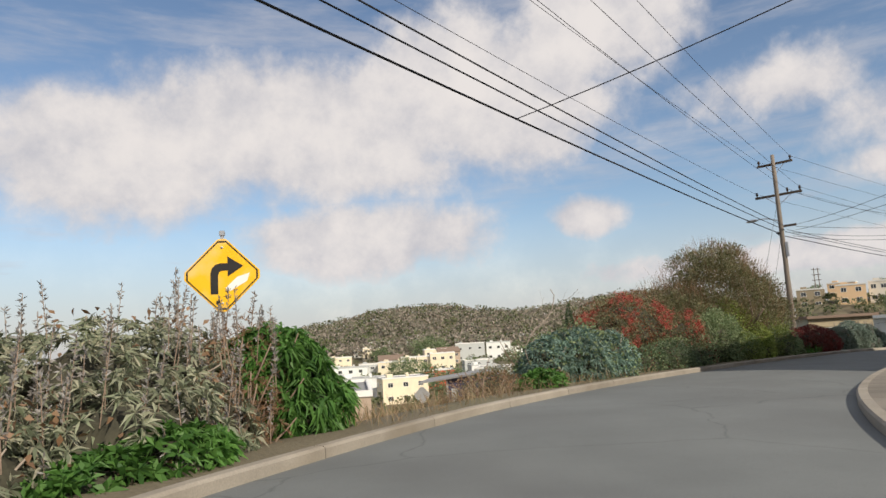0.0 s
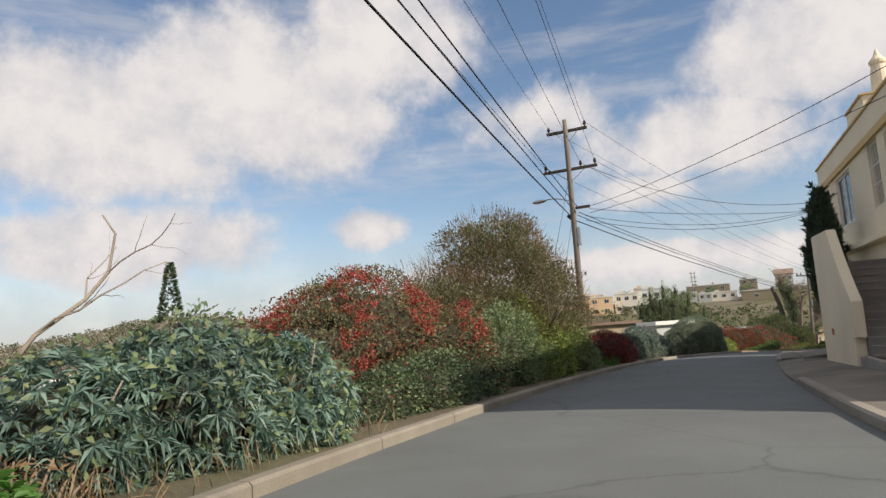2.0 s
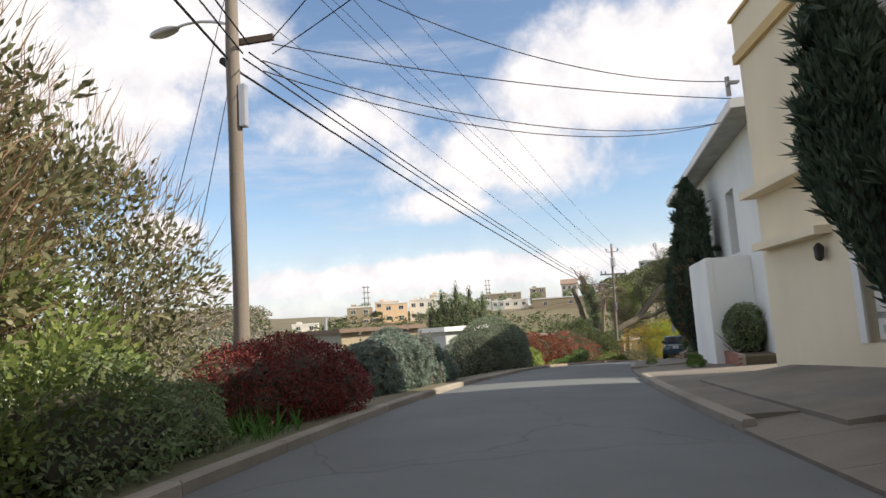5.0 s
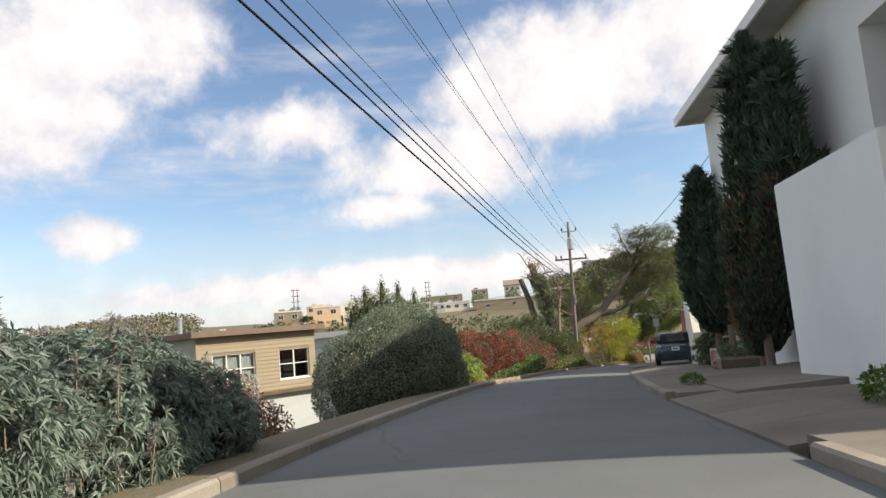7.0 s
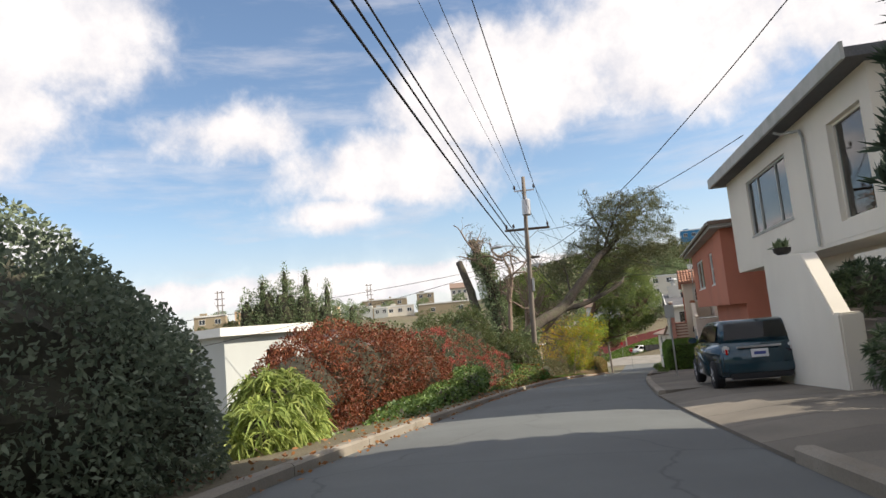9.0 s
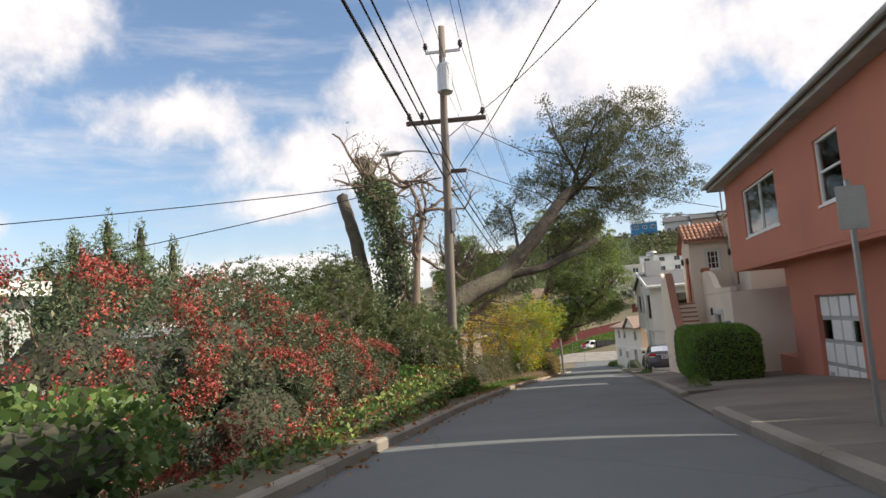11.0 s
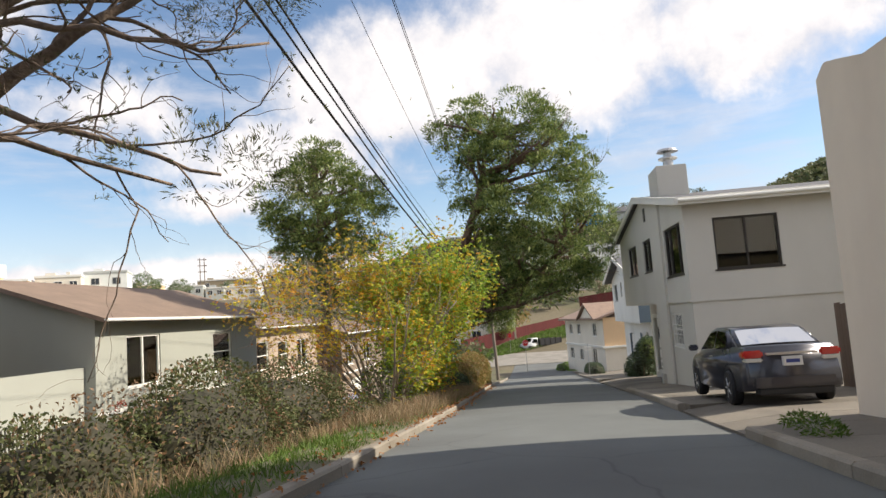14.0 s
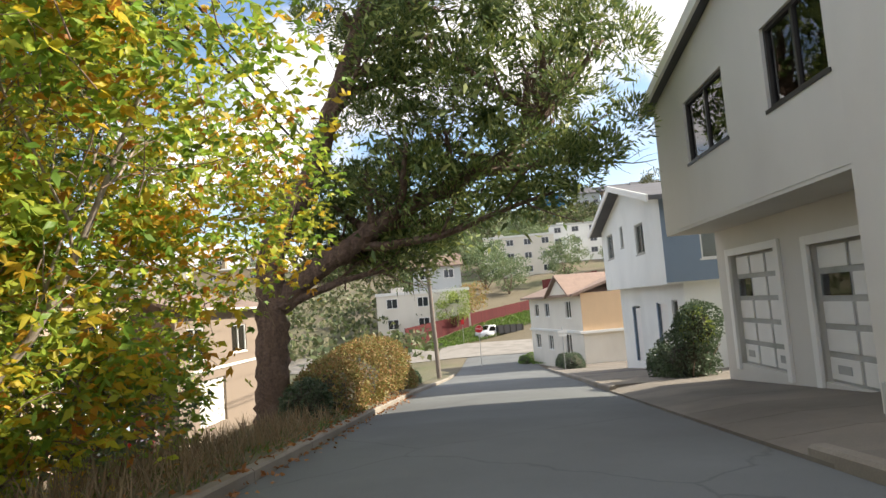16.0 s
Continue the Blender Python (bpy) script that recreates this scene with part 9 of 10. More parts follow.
plain_sign("street_sign", p1, -48, 2.25, [(-0.16, -0.23), (0.16, -0.23), (0.16, 0.23), (-0.16, 0.23)], GREYTRIM, "small grey sign on a slim post by the pavement")


# ---- cars ----
def arc(cx, cz, r, a0, a1, n=7):
    return [(cx + r * math.cos(radians(a0 + (a1 - a0) * i / n)), cz + r * math.sin(radians(a0 + (a1 - a0) * i / n))) for i in range(n + 1)]


def shaped(outline, half, top_in, z0, z1, bend, bevel):
    """A drawn-out side outline with sides that lean in above z0 and ends that curve in plan."""
    bm = prism(outline, -half, half)
    if bevel:
        sharp = [e for e in bm.edges if len(e.link_faces) == 2 and (e.calc_face_angle(0) > 0.6)]
        bmesh.ops.bevel(bm, geom=sharp, offset=bevel, segments=3, affect="EDGES", clamp_overlap=True)
    xs = [p[0] for p in outline]
    mid, reach = (min(xs) + max(xs)) / 2, (max(xs) - min(xs)) / 2
    for v in bm.verts:
        u = abs(v.co.x - mid) / reach
        k = 1 - bend * u ** 4
        if v.co.z > z0:
            k *= 1 - top_in * (v.co.z - z0) / (z1 - z0)
        v.co.y *= k
    for f in bm.faces:
        f.smooth = True
    return bm


def pane_strip(a, b, wa, wb, lift=0.012):
    """A glass sheet between two cross lines (x, z) with their half widths."""
    n = Vector((-(b[1] - a[1]), 0, b[0] - a[0])).normalized()
    if n.z < 0:
        n = -n
    bm = bmesh.new()
    low, high = [], []
    for k in (lift, lift + 0.006):
        low.append([bm.verts.new(Vector((a[0], y * wa, a[1])) + n * (k + 0.02 * (1 - y * y))) for y in (-1, -.5, 0, .5, 1)])
        high.append([bm.verts.new(Vector((b[0], y * wb, b[1])) + n * (k + 0.02 * (1 - y * y))) for y in (-1, -.5, 0, .5, 1)])
    for i in range(4):
        bm.faces.new((low[1][i], low[1][i + 1], high[1][i + 1], high[1][i]))
        bm.faces.new((low[0][i], high[0][i], high[0][i + 1], low[0][i + 1]))
    return bm


KINDS = {
    # length half, width half, wheel x rear and front, radius, lower outline without arches, cabin outline, side glass
    "sedan": dict(w=0.875, rear=-1.32, front=1.36, r=0.315, back=[(-2.2, 0.3), (-2.25, 0.55), (-2.2, 0.78), (-2.16, 1.02), (-2.05, 1.06), (-1.6, 1.05)], nose=[(0.9, 0.97), (1.6, 0.9), (2.05, 0.76), (2.2, 0.62), (2.25, 0.45), (2.18, 0.24)],
                  cabin=[(-1.75, 1.0), (-1.0, 1.36), (-0.5, 1.43), (0.1, 1.43), (0.5, 1.36), (1.35, 0.92)], glass=[[(-1.1, 1.05), (-0.82, 1.33), (-0.2, 1.37), (-0.2, 1.02)], [(-0.12, 1.02), (-0.12, 1.37), (0.38, 1.33), (0.98, 1.0)]], tail=(0.8, 0.98)),
    "hatch": dict(w=0.84, rear=-1.15, front=1.2, r=0.3, back=[(-1.75, 0.3), (-1.84, 0.45), (-1.82, 0.75), (-1.74, 0.95), (-1.6, 0.97), (-1.4, 0.97)], nose=[(0.9, 0.95), (1.5, 0.86), (1.75, 0.7), (1.84, 0.5), (1.78, 0.24)],
                  cabin=[(-1.72, 0.93), (-1.48, 1.36), (-1.2, 1.41), (0.2, 1.4), (0.5, 1.33), (1.05, 0.9)], glass=[[(-1.45, 1.0), (-1.32, 1.32), (-0.4, 1.34), (-0.4, 0.98)], [(-0.33, 0.98), (-0.33, 1.34), (0.35, 1.3), (0.78, 0.97)]], tail=(0.62, 0.92)),
    "suv": dict(w=0.92, rear=-1.38, front=1.4, r=0.36, back=[(-2.15, 0.36), (-2.25, 0.55), (-2.22, 0.9), (-2.18, 1.12), (-2.0, 1.15), (-1.7, 1.15)], nose=[(0.85, 1.12), (1.7, 1.06), (2.1, 0.92), (2.22, 0.7), (2.25, 0.5), (2.15, 0.3)],
                cabin=[(-2.12, 1.1), (-1.85, 1.66), (-1.5, 1.74), (0.1, 1.74), (0.45, 1.66), (1.15, 1.08)], glass=[[(-1.85, 1.2), (-1.65, 1.6), (-1.1, 1.64), (-1.1, 1.18)], [(-1.02, 1.18), (-1.02, 1.64), (-0.2, 1.65), (-0.2, 1.17)], [(-0.12, 1.17), (-0.12, 1.65), (0.3, 1.6), (0.85, 1.15)]], tail=(0.8, 1.15)),
}


def wheel(car_ob, x, y, r, side):
    m = Matrix.Translation((x, y, r)) @ Matrix.Rotation(radians(90 if side > 0 else -90), 4, "X")
    w = put("wheel", bpy.data.meshes.new("wheel"), None, car_ob) if False else None
    tyre = part("wheel", lathe([(r * 0.62, -0.1), (r * 0.9, -0.1), (r, -0.06), (r, 0.06), (r * 0.9, 0.1), (r * 0.62, 0.1)], 24, m=m), BLACKRUBBER, car_ob, "black tyre with alloy rim")
    bm = lathe([(r * 0.64, -0.095), (r * 0.64, -0.085), (r * 0.56, -0.06), (r * 0.12, -0.07)], 20, m=m)
    part("rim", bm, ALLOY, tyre, "silver alloy rim")
    for i in range(5):
        a = 2 * math.pi * i / 5
        bm = bmesh.new()
        rod(bm, m @ Vector((0.04 * math.cos(a), 0.04 * math.sin(a), -0.085)), m @ Vector((r * 0.6 * math.cos(a), r * 0.6 * math.sin(a), -0.085)), 0.028, 0.022, 6)
        part("spoke", bm, ALLOY, tyre)
    return tyre


def car(name, place, kind, paint, label, lamp=None, tall_lamp=False):
    k = KINDS[kind]
    t = thing(name, place, label, "car")
    ra = k["r"] + 0.06
    out = k["back"] + k["nose"] + arc(k["front"], k["r"], ra, -10, 190)[0:] + arc(k["rear"], k["r"], ra, -10, 190)
    lowest = 0.2
    out = [(x, max(z, lowest)) for x, z in out]
    part("body", shaped(out, k["w"], 0.09, 0.6, 1.1, 0.14, 0.035), paint, t)
    cab = k["cabin"]
    zt = max(z for _, z in cab)
    z0 = min(z for _, z in cab)
    lean = 0.2
    part("cabin", shaped(cab, k["w"] * 0.91, lean, z0, zt, 0.06, 0.03), paint, t, "painted roof and pillars")
    hw = lambda z: k["w"] * 0.91 * (1 - lean * (z - z0) / (zt - z0))
    lerp = lambda p, q, u: (p[0] + (q[0] - p[0]) * u, p[1] + (q[1] - p[1]) * u)
    a, b = lerp(cab[0], cab[1], 0.16), lerp(cab[0], cab[1], 0.92)
    part("rear_window", pane_strip(a, b, hw(a[1]) * 0.84, hw(b[1]) * 0.86), CARGLASS, t)
    a, b = lerp(cab[-1], cab[-2], 0.12), lerp(cab[-1], cab[-2], 0.94)
    part("windscreen", pane_strip(a, b, hw(a[1]) * 0.86, hw(b[1]) * 0.88), CARGLASS, t)
    for side in (-1, 1):
        for shape in k["glass"]:
            bm = bmesh.new()
            vs = [[bm.verts.new((x, side * (hw(z) + d), z)) for x, z in shape] for d in (0.006, 0.014)]
            bm.faces.new(vs[0])
            bm.faces.new(vs[1][::-1])
            n = len(shape)
            for i in range(n):
                bm.faces.new((vs[0][i], vs[1][i], vs[1][(i + 1) % n], vs[0][(i + 1) % n]))
            bmesh.ops.recalc_face_normals(bm, faces=bm.faces[:])
            part("side_window", bm, CARGLASS, t)
        for x in (k["rear"], k["front"]):
            wheel(t, x, side * (k["w"] - 0.1), k["r"], side)
        xm, zm = cab[-1][0] - 0.28, cab[-1][1] + 0.06
        part("mirror", boxes((xm, xm + 0.12, side * (k["w"] * 0.93), side * (k["w"] + 0.13), zm, zm + 0.13), bevel=0.025), paint, t)
        part("handle", boxes((-0.35, -0.15, side * (k["w"] * 0.985), side * (k["w"] * 0.985 + 0.02), 0.86, 0.89)), ALLOY, t, "silver door handle")
        ty, tz = k["tail"]
        xr = min(p[0] for p in k["back"])
        if tall_lamp:
            part("tail_lamp", boxes((xr + 0.02, xr + 0.16, side * (ty - 0.07), side * (ty + 0.07), tz - 0.28, tz - 0.02), bevel=0.03), CLEARLAMP if lamp is None else lamp, t, "upright tail lamp in a bright surround")
            part("lamp_lens", boxes((xr + 0.005, xr + 0.1, side * (ty - 0.04), side * (ty + 0.04), tz - 0.22, tz - 0.08), bevel=0.02), REDLAMP, t, "red lamp lens")
        else:
            part("tail_lamp", boxes((xr + 0.01, xr + 0.26, side * (ty - 0.34), side * (ty - 0.005), tz - 0.13, tz), bevel=0.03), REDLAMP, t, "red tail lamp")
            part("reversing_lamp", boxes((xr + 0.0, xr + 0.2, side * (ty - 0.32), side * (ty - 0.03), tz - 0.2, tz - 0.135), bevel=0.02), CLEARLAMP, t, "clear reversing lamp")
        part("head_lamp", boxes((k["nose"][-4][0] - 0.2, k["nose"][-4][0] + 0.06, side * (k["w"] * 0.52), side * (k["w"] * 0.83), 0.6, 0.74), bevel=0.03), CLEARLAMP, t, "clear head lamp")
    xr = min(p[0] for p in k["back"])
    tz = k["tail"][1]
    part("bumper", boxes((xr - 0.02, xr + 0.1, -k["w"] * 0.78, k["w"] * 0.78, 0.34, 0.56), bevel=0.04), paint, t)
    part("lower_valance", boxes((xr + 0.0, xr + 0.2, -k["w"] * 0.7, k["w"] * 0.7, 0.22, 0.35), bevel=0.03), DARKPLASTIC, t, "dark lower valance")
    part("trim_strip", boxes((xr - 0.01, xr + 0.06, -0.42, 0.42, tz - 0.09, tz - 0.05), bevel=0.01), ALLOY, t, "bright trim strip")
    plate = part("number_plate", boxes((xr - 0.015, xr + 0.06, -0.16, 0.16, tz - 0.28, tz - 0.12), bevel=0.005), PLATE, t, "white plate with plain bars")
    part("plate_bar", boxes((xr - 0.019, xr, -0.11, 0.11, tz - 0.23, tz - 0.17)), PLATEBAR, plate)
    return t


def parked(s, off, turn=0.0, dz=0.13, z=None):
    p, h = on_road(s)
    q = spot(s, off, dz)
    if z is not None:
        q.z = z
    slope = math.atan2(on_road(s + 1)[0][2] - on_road(s - 1)[0][2], 2)
    return Matrix.Translation(q) @ Matrix.Rotation(math.atan2(h[1], h[0]) + radians(turn), 4, "Z") @ Matrix.Rotation(-slope, 4, "Y")


car("small_hatchback", parked(76.2, -3.8, 0, 0.14), "hatch", TEALCAR, "dark teal small hatchback parked on the pavement by a stair", tall_lamp=True)
car("grey_sedan", parked(117.2, -4.15, 0, 0.15), "sedan", GREYCAR, "slate-grey sedan with red tail lamps parked on the driveway")
car("white_car", parked(116.6, 11.5, 180, 0.05), "sedan", WHITECAR, "white sedan parked below the bank by the houses")
car("black_suv", parked(123.4, 10.9, 180, 0.05), "suv", BLACKCAR, "black sport utility car parked before a garage")
car("dark_car", parked(131.5, 11.0, 80, 0.05), "sedan", BLACKCAR, "dark sedan parked behind the autumn tree")
car("red_car", parked(136.5, 9.5, 20, 0.05), "sedan", REDCAR, "dark red sedan parked behind the autumn tree")


def flatbed():
    t = thing("flatbed_truck", Matrix.Translation((169.6, 120.6, -5.62)) @ Matrix.Rotation(radians(150), 4, "Z"), "white cab truck with a dark stake bed, parked by the bank", "truck")
    cab = [(0.9, 0.45), (0.9, 1.95), (1.9, 1.95), (2.35, 1.3), (3.2, 1.15), (3.35, 0.9), (3.35, 0.45)]
    part("cab", shaped(cab, 0.95, 0.12, 1.1, 1.95, 0.06, 0.05), WHITECAR, t)
    for s in (-1, 1):
        bm = prism([(1.1, 1.2), (1.15, 1.8), (1.8, 1.8), (2.15, 1.22)], s * 0.9, s * 0.935)
        part("side_window", bm, CARGLASS, t)
        for x in (-2.3, 2.55):
            wheel(t, x, s * 0.85, 0.4, s)
        part("head_lamp", boxes((3.3, 3.38, s * 0.55, s * 0.85, 0.8, 0.98), bevel=0.02), CLEARLAMP, t)
        part("bed_side", boxes((-3.4, 0.75, s * 1.02, s * 1.06, 0.85, 1.75)), DARKPLASTIC, t, "dark bed side")
        for x in (-3.3, -2.3, -1.3, -0.3, 0.6):
            part("stake", boxes((x, x + 0.08, s * 1.06, s * 1.11, 0.7, 1.85)), DARKTRIM, t)
    part("windscreen", pane_strip((2.3, 1.36), (1.95, 1.88), 0.78, 0.7, 0.02), CARGLASS, t)
    part("bed", boxes((-3.4, 0.8, -1.05, 1.05, 0.7, 0.86)), DARKPLASTIC, t)
    part("headboard", boxes((0.72, 0.8, -1.05, 1.05, 0.86, 1.8)), DARKPLASTIC, t)
    part("chassis", boxes((-3.3, 3.2, -0.4, 0.4, 0.4, 0.7)), DARKTRIM, t)
    part("bumper", boxes((3.3, 3.48, -0.95, 0.95, 0.42, 0.62), bevel=0.03), ALLOY, t)
    part("load", boxes((-3.0, 0.2, -0.9, 0.9, 0.86, 1.35), bevel=0.1), BROWNFENCE, t, "dark load on the bed")


flatbed()

# ---- far houses, fence and woods ----
def block(name, place, w, d, h, mat, label, roof="flat", rows=2, cols=3, roof_mat=None, group="", chimney=False, sides=(1, 1)):
    """A plain house: walls, roof, framed windows on its front and one end; x along the front, y into it."""
    t = thing(name, place, label, "house", group)
    body = bmesh.new()
    box(body, 0, w, 0, d, -4.0, h)
    part("wall", body, mat, t)
    if roof == "flat":
        part("parapet", boxes((-.12, w + .12, -.12, .12, h - .1, h + .32), (-.12, w + .12, d - .12, d + .12, h - .1, h + .32), (-.12, .12, .12, d - .12, h - .1, h + .32), (w - .12, w + .12, .12, d - .12, h - .1, h + .32)), TRIM if mat is not WHITE else PALEGREY, t)
        part("roof", boxes((.1, w - .1, .1, d - .1, h, h + .08)), roof_mat or TARROOF, t)
        if chimney:
            part("chimney", boxes((w * .6, w * .6 + .7, d * .5, d * .5 + .7, h, h + 1.3), bevel=.03), mat, t)
        part("stair_head", boxes((w * .15, w * .15 + 1.8, d * .4, d * .4 + 2, h, h + 1.1)), mat, t)
    else:
        rise = .28 * d
        bm = prism([(-.5, h - .1), (d / 2, h + rise), (d + .5, h - .1), (d + .5, h + .08), (d / 2, h + rise + .2), (-.5, h + .08)], -.4, w + .4)
        bmesh.ops.transform(bm, matrix=Matrix.Translation((0, d, 0)) @ SIDE_FAR, verts=bm.verts[:])
        part("roof", bm, roof_mat or SHINGLE, t)
        for x in (0.0, w - .2):
            bm = prism([(0, h), (d, h), (d / 2, h + rise)], 0, .2)
            bmesh.ops.transform(bm, matrix=Matrix.Translation((x, d, 0)) @ SIDE_FAR, verts=bm.verts[:])
            part("gable", bm, mat, t)
    storey = h / rows
    ww, wh = min(1.6, w / cols * .55), min(1.4, storey * .48)
    frame_me = pane_me = None
    for r in range(rows):
        for face in (0, 1):
            if not sides[face]:
                continue
            span = w if face == 0 else d
            n = cols if face == 0 else max(1, int(d / 4))
            for c in range(n):
                x, z = span * (c + .5) / n - ww / 2, storey * r + storey * .34
                at = Matrix.Translation((x, 0, z)) if face == 0 else Matrix.Translation((0, d - x, z)) @ SIDE_FAR
                if frame_me is None:
                    bm = boxes((0, ww, -.05, .02, 0, .09), (0, ww, -.05, .02, wh - .09, wh), (0, .09, -.05, .02, .09, wh - .09), (ww - .09, ww, -.05, .02, .09, wh - .09), (ww / 2 - .04, ww / 2 + .04, -.04, .02, .09, wh - .09))
                    frame_me = bpy.data.meshes.new("window")
                    bm.to_mesh(frame_me)
                    bm.free()
                    bm = boxes((.09, ww - .09, -.015, .02, .09, wh - .09))
                    pane_me = bpy.data.meshes.new("pane")
                    bm.to_mesh(pane_me)
                    bm.free()
                win = put("window", frame_me, TRIM if mat is not WHITE else GREYTRIM, t, at=at)
                put("pane", pane_me, FARGLASS, win)
    return t


def pose_z(x, y, z, turn):
    return Matrix.Translation((x, y, z)) @ Matrix.Rotation(radians(turn), 4, "Z")


# houses in the valley below the first bend: x, y, base z, turn, width, depth, height, paint, roof kind
valley = [
    (-104, 523, -9.3, 10, 12, 9, 6.5, WHITE, "gable"), (-47, 236, -17, 8, 10, 9, 6.2, WHITE, "flat"), (-52, 282, -16.8, 12, 13, 10, 7, WHITE, "flat"),
    (-36, 216, -17.6, 4, 17, 9, 6.8, WHITE, "flat"), (-41, 309, -16.8, 8, 12, 9, 7, PALEGREY, "flat"), (-35, 338, -16.4, 5, 12, 9, 7, MUDBROWN, "gable"),
    (-23, 326, -16.2, 4, 14, 10, 8, CREAM, "flat"), (-9, 325, -15.8, 4, 12, 9, 8.8, CREAM, "flat"), (4, 394, -14.5, 0, 17, 10, 10.5, PALEGREY, "flat"),
    (22, 394, -14.8, -4, 14, 10, 10.6, WHITE, "flat"), (51, 545, -9.5, -8, 12, 9, 7, WHITE, "gable")]
for i, (x, y, z, turn, w, d, h, mat, roof) in enumerate(valley):
    block("valley_house", pose_z(x, y, z, turn), w, d, h, mat, ("white " if mat is WHITE else "cream " if mat is CREAM else "grey ") + ("flat-roofed" if roof == "flat" else "gabled") + " stucco house down in the valley", roof, 2, 3, None, "valley houses", i % 3 == 0)
rng = np.random.default_rng(61)
protos = [o for o in scene.collection.objects if o.name.startswith("valley_house")][1:9]
for i in range(46):
    a, r = radians(rng.uniform(86, 122)), rng.uniform(150, 560)
    x, y = 20 + math.cos(a) * r, 25 + math.sin(a) * r
    z = float(ground_z(np.array([x]), np.array([y]))[0])
    copy_thing(protos[i % 8], pose_z(x, y, z - .4, rng.uniform(-14, 22)))
block("tan_flat_building", pose_z(-27.3, 44.0, -8.6, 8), 22, 14, 6.0, MUDBROWN, "wide tan flat-roofed building below the first bend", "flat", 2, 5, TARROOF, sides=(0, 1))
block("orange_house", pose_z(-9, 245, -17.4, 4), 11, 8, 6.4, ORANGEWRAP, "orange-red house with pale bands in the valley", "flat", 2, 2, None, "valley houses")
hall = thing("slate_shed", pose_z(-0.4, 61.5, -8.0, -8), "dark slate-blue shed with a sloping grey roof", "shed")
part("wall", prism([(0, 0), (4.4, 0), (4.4, 5.7), (0, 5.2)], 0, 5), PURPLE, hall)
part("roof", prism([(-2.4, 4.95), (4.8, 5.75), (4.8, 5.9), (-2.4, 5.1)], -.5, 5.5), TARROOF, hall, "pale grey sheet roof")
for x in (0.02, 3.6):
    part("corner_strip", boxes((x, x + .16, -.04, -.002, 0, 5.1)), GREYTRIM, hall)
part("window", boxes((.45, 1.0, -.05, -.002, 3.0, 4.4)), GREYTRIM, hall)

# houses on the ridge seen past the poles
ridge = [
    (123, 212, 3.0, -32, 8, 8, 6.4, PEACH, "flat"), (132, 210, 3.2, -34, 8, 8, 6.6, IVORY, "flat"), (141, 209, 3.4, -36, 8, 8, 7.0, WHITE, "flat"), (153, 229, 4.2, -36, 7, 8, 8.6, PEACH, "flat"),
    (114, 219, 2.4, -30, 8, 8, 6.2, TAN, "flat"), (181, 241, 4.3, -40, 8, 8, 5.6, PALEGREY, "flat"), (188, 236, 3.7, -40, 5, 8, 6.0, PALEGREY, "flat"), (193, 235, 3.2, -42, 10, 8, 6.4, IVORY, "flat")]
ridge2 = [(199, 224, 1.2, -44, 20, 9, 7.6, TAN, "flat"), (203, 262, 9.4, -42, 18, 9, 6.6, TAN, "flat"), (222, 250, 9.6, -44, 7, 8, 5.6, TAN, "flat"), (233, 241, 9.4, -46, 7, 8, 6.4, IVORY, "gable"), (166, 262, 8.0, -38, 9, 8, 6.0, IVORY, "flat"),
          (176, 256, 8.2, -40, 9, 8, 5.2, PEACH, "flat"), (238, 224, 5.5, -48, 10, 8, 6.6, PEACH, "flat"), (139, 245, 6.0, -36, 9, 8, 5.6, PEACH, "flat"), (108, 250, 3.5, -28, 9, 8, 5.6, IVORY, "flat")]
for i, (x, y, z, turn, w, d, h, mat, roof) in enumerate(ridge + ridge2):
    gz = float(ground_z(np.array([x]), np.array([y]))[0])
    block("ridge_house", pose_z(x, y, min(z, gz + 1.5), turn), w, d, h + (i % 3) * .3, mat, {"peach_stucco": "sunlit peach", "tan_paint": "tan", "ivory_stucco": "ivory", "white_stucco": "white", "pale_grey_stucco": "pale grey"}[mat.name] + " stucco row house with dark windows on the ridge", roof, 2, 2 + i % 2, REDROOF if roof == "gable" else None, "ridge row houses", i % 4 == 1)
for x, y, h in ((124, 224, 11), (192, 243, 13)):
    g = float(ground_z(np.array([x]), np.array([y]))[0])
    t = thing("far_pole", Matrix.Translation((x, y, g)), "distant twin-legged utility pole with cross arms", "utility pole", "far poles")
    part("leg", rod(bmesh.new(), (-.5, .35, -1), (-.5, .35, h), .16, .12, 6), POLEWOOD, t)
    part("leg", rod(bmesh.new(), (.5, -.35, -1), (.5, -.35, h), .16, .12, 6), POLEWOOD, t)
    for z in (h - .6, h - 2.4, h - 4.2):
        part("cross_arm", boxes((-1.3, 1.3, -.08, .08, z, z + .2)), ARMWOOD, t, at=Matrix.Rotation(radians(-36), 4, "Z"))

# across the foot of the street
bank = thing("red_fence", Matrix(), "red-stained board fence climbing along the bank", "fence")
fa, fb = Vector((160.0, 129.3, -5.0)), Vector((183.0, 122.0, -2.1))
run = fb - fa
n = 92
me = None
turn = math.atan2(run.y, run.x)
for i in range(n):
    p = fa + run * (i / n)
    if me is None:
        bm = boxes((0, run.length / n - .012, -.012, .012, -1.2, 1.75))
        me = bpy.data.meshes.new("board")
        bm.to_mesh(me)
        bm.free()
    put("board", me, REDFENCE, bank, at=Matrix.Translation(p) @ Matrix.Rotation(turn, 4, "Z"))
for i in range(10):
    p = fa + run * (i / 9)
    part("post", boxes((-.06, .06, .02, .14, -1.4, 1.8)), REDFENCE, bank, at=Matrix.Translation(p) @ Matrix.Rotation(turn, 4, "Z"))


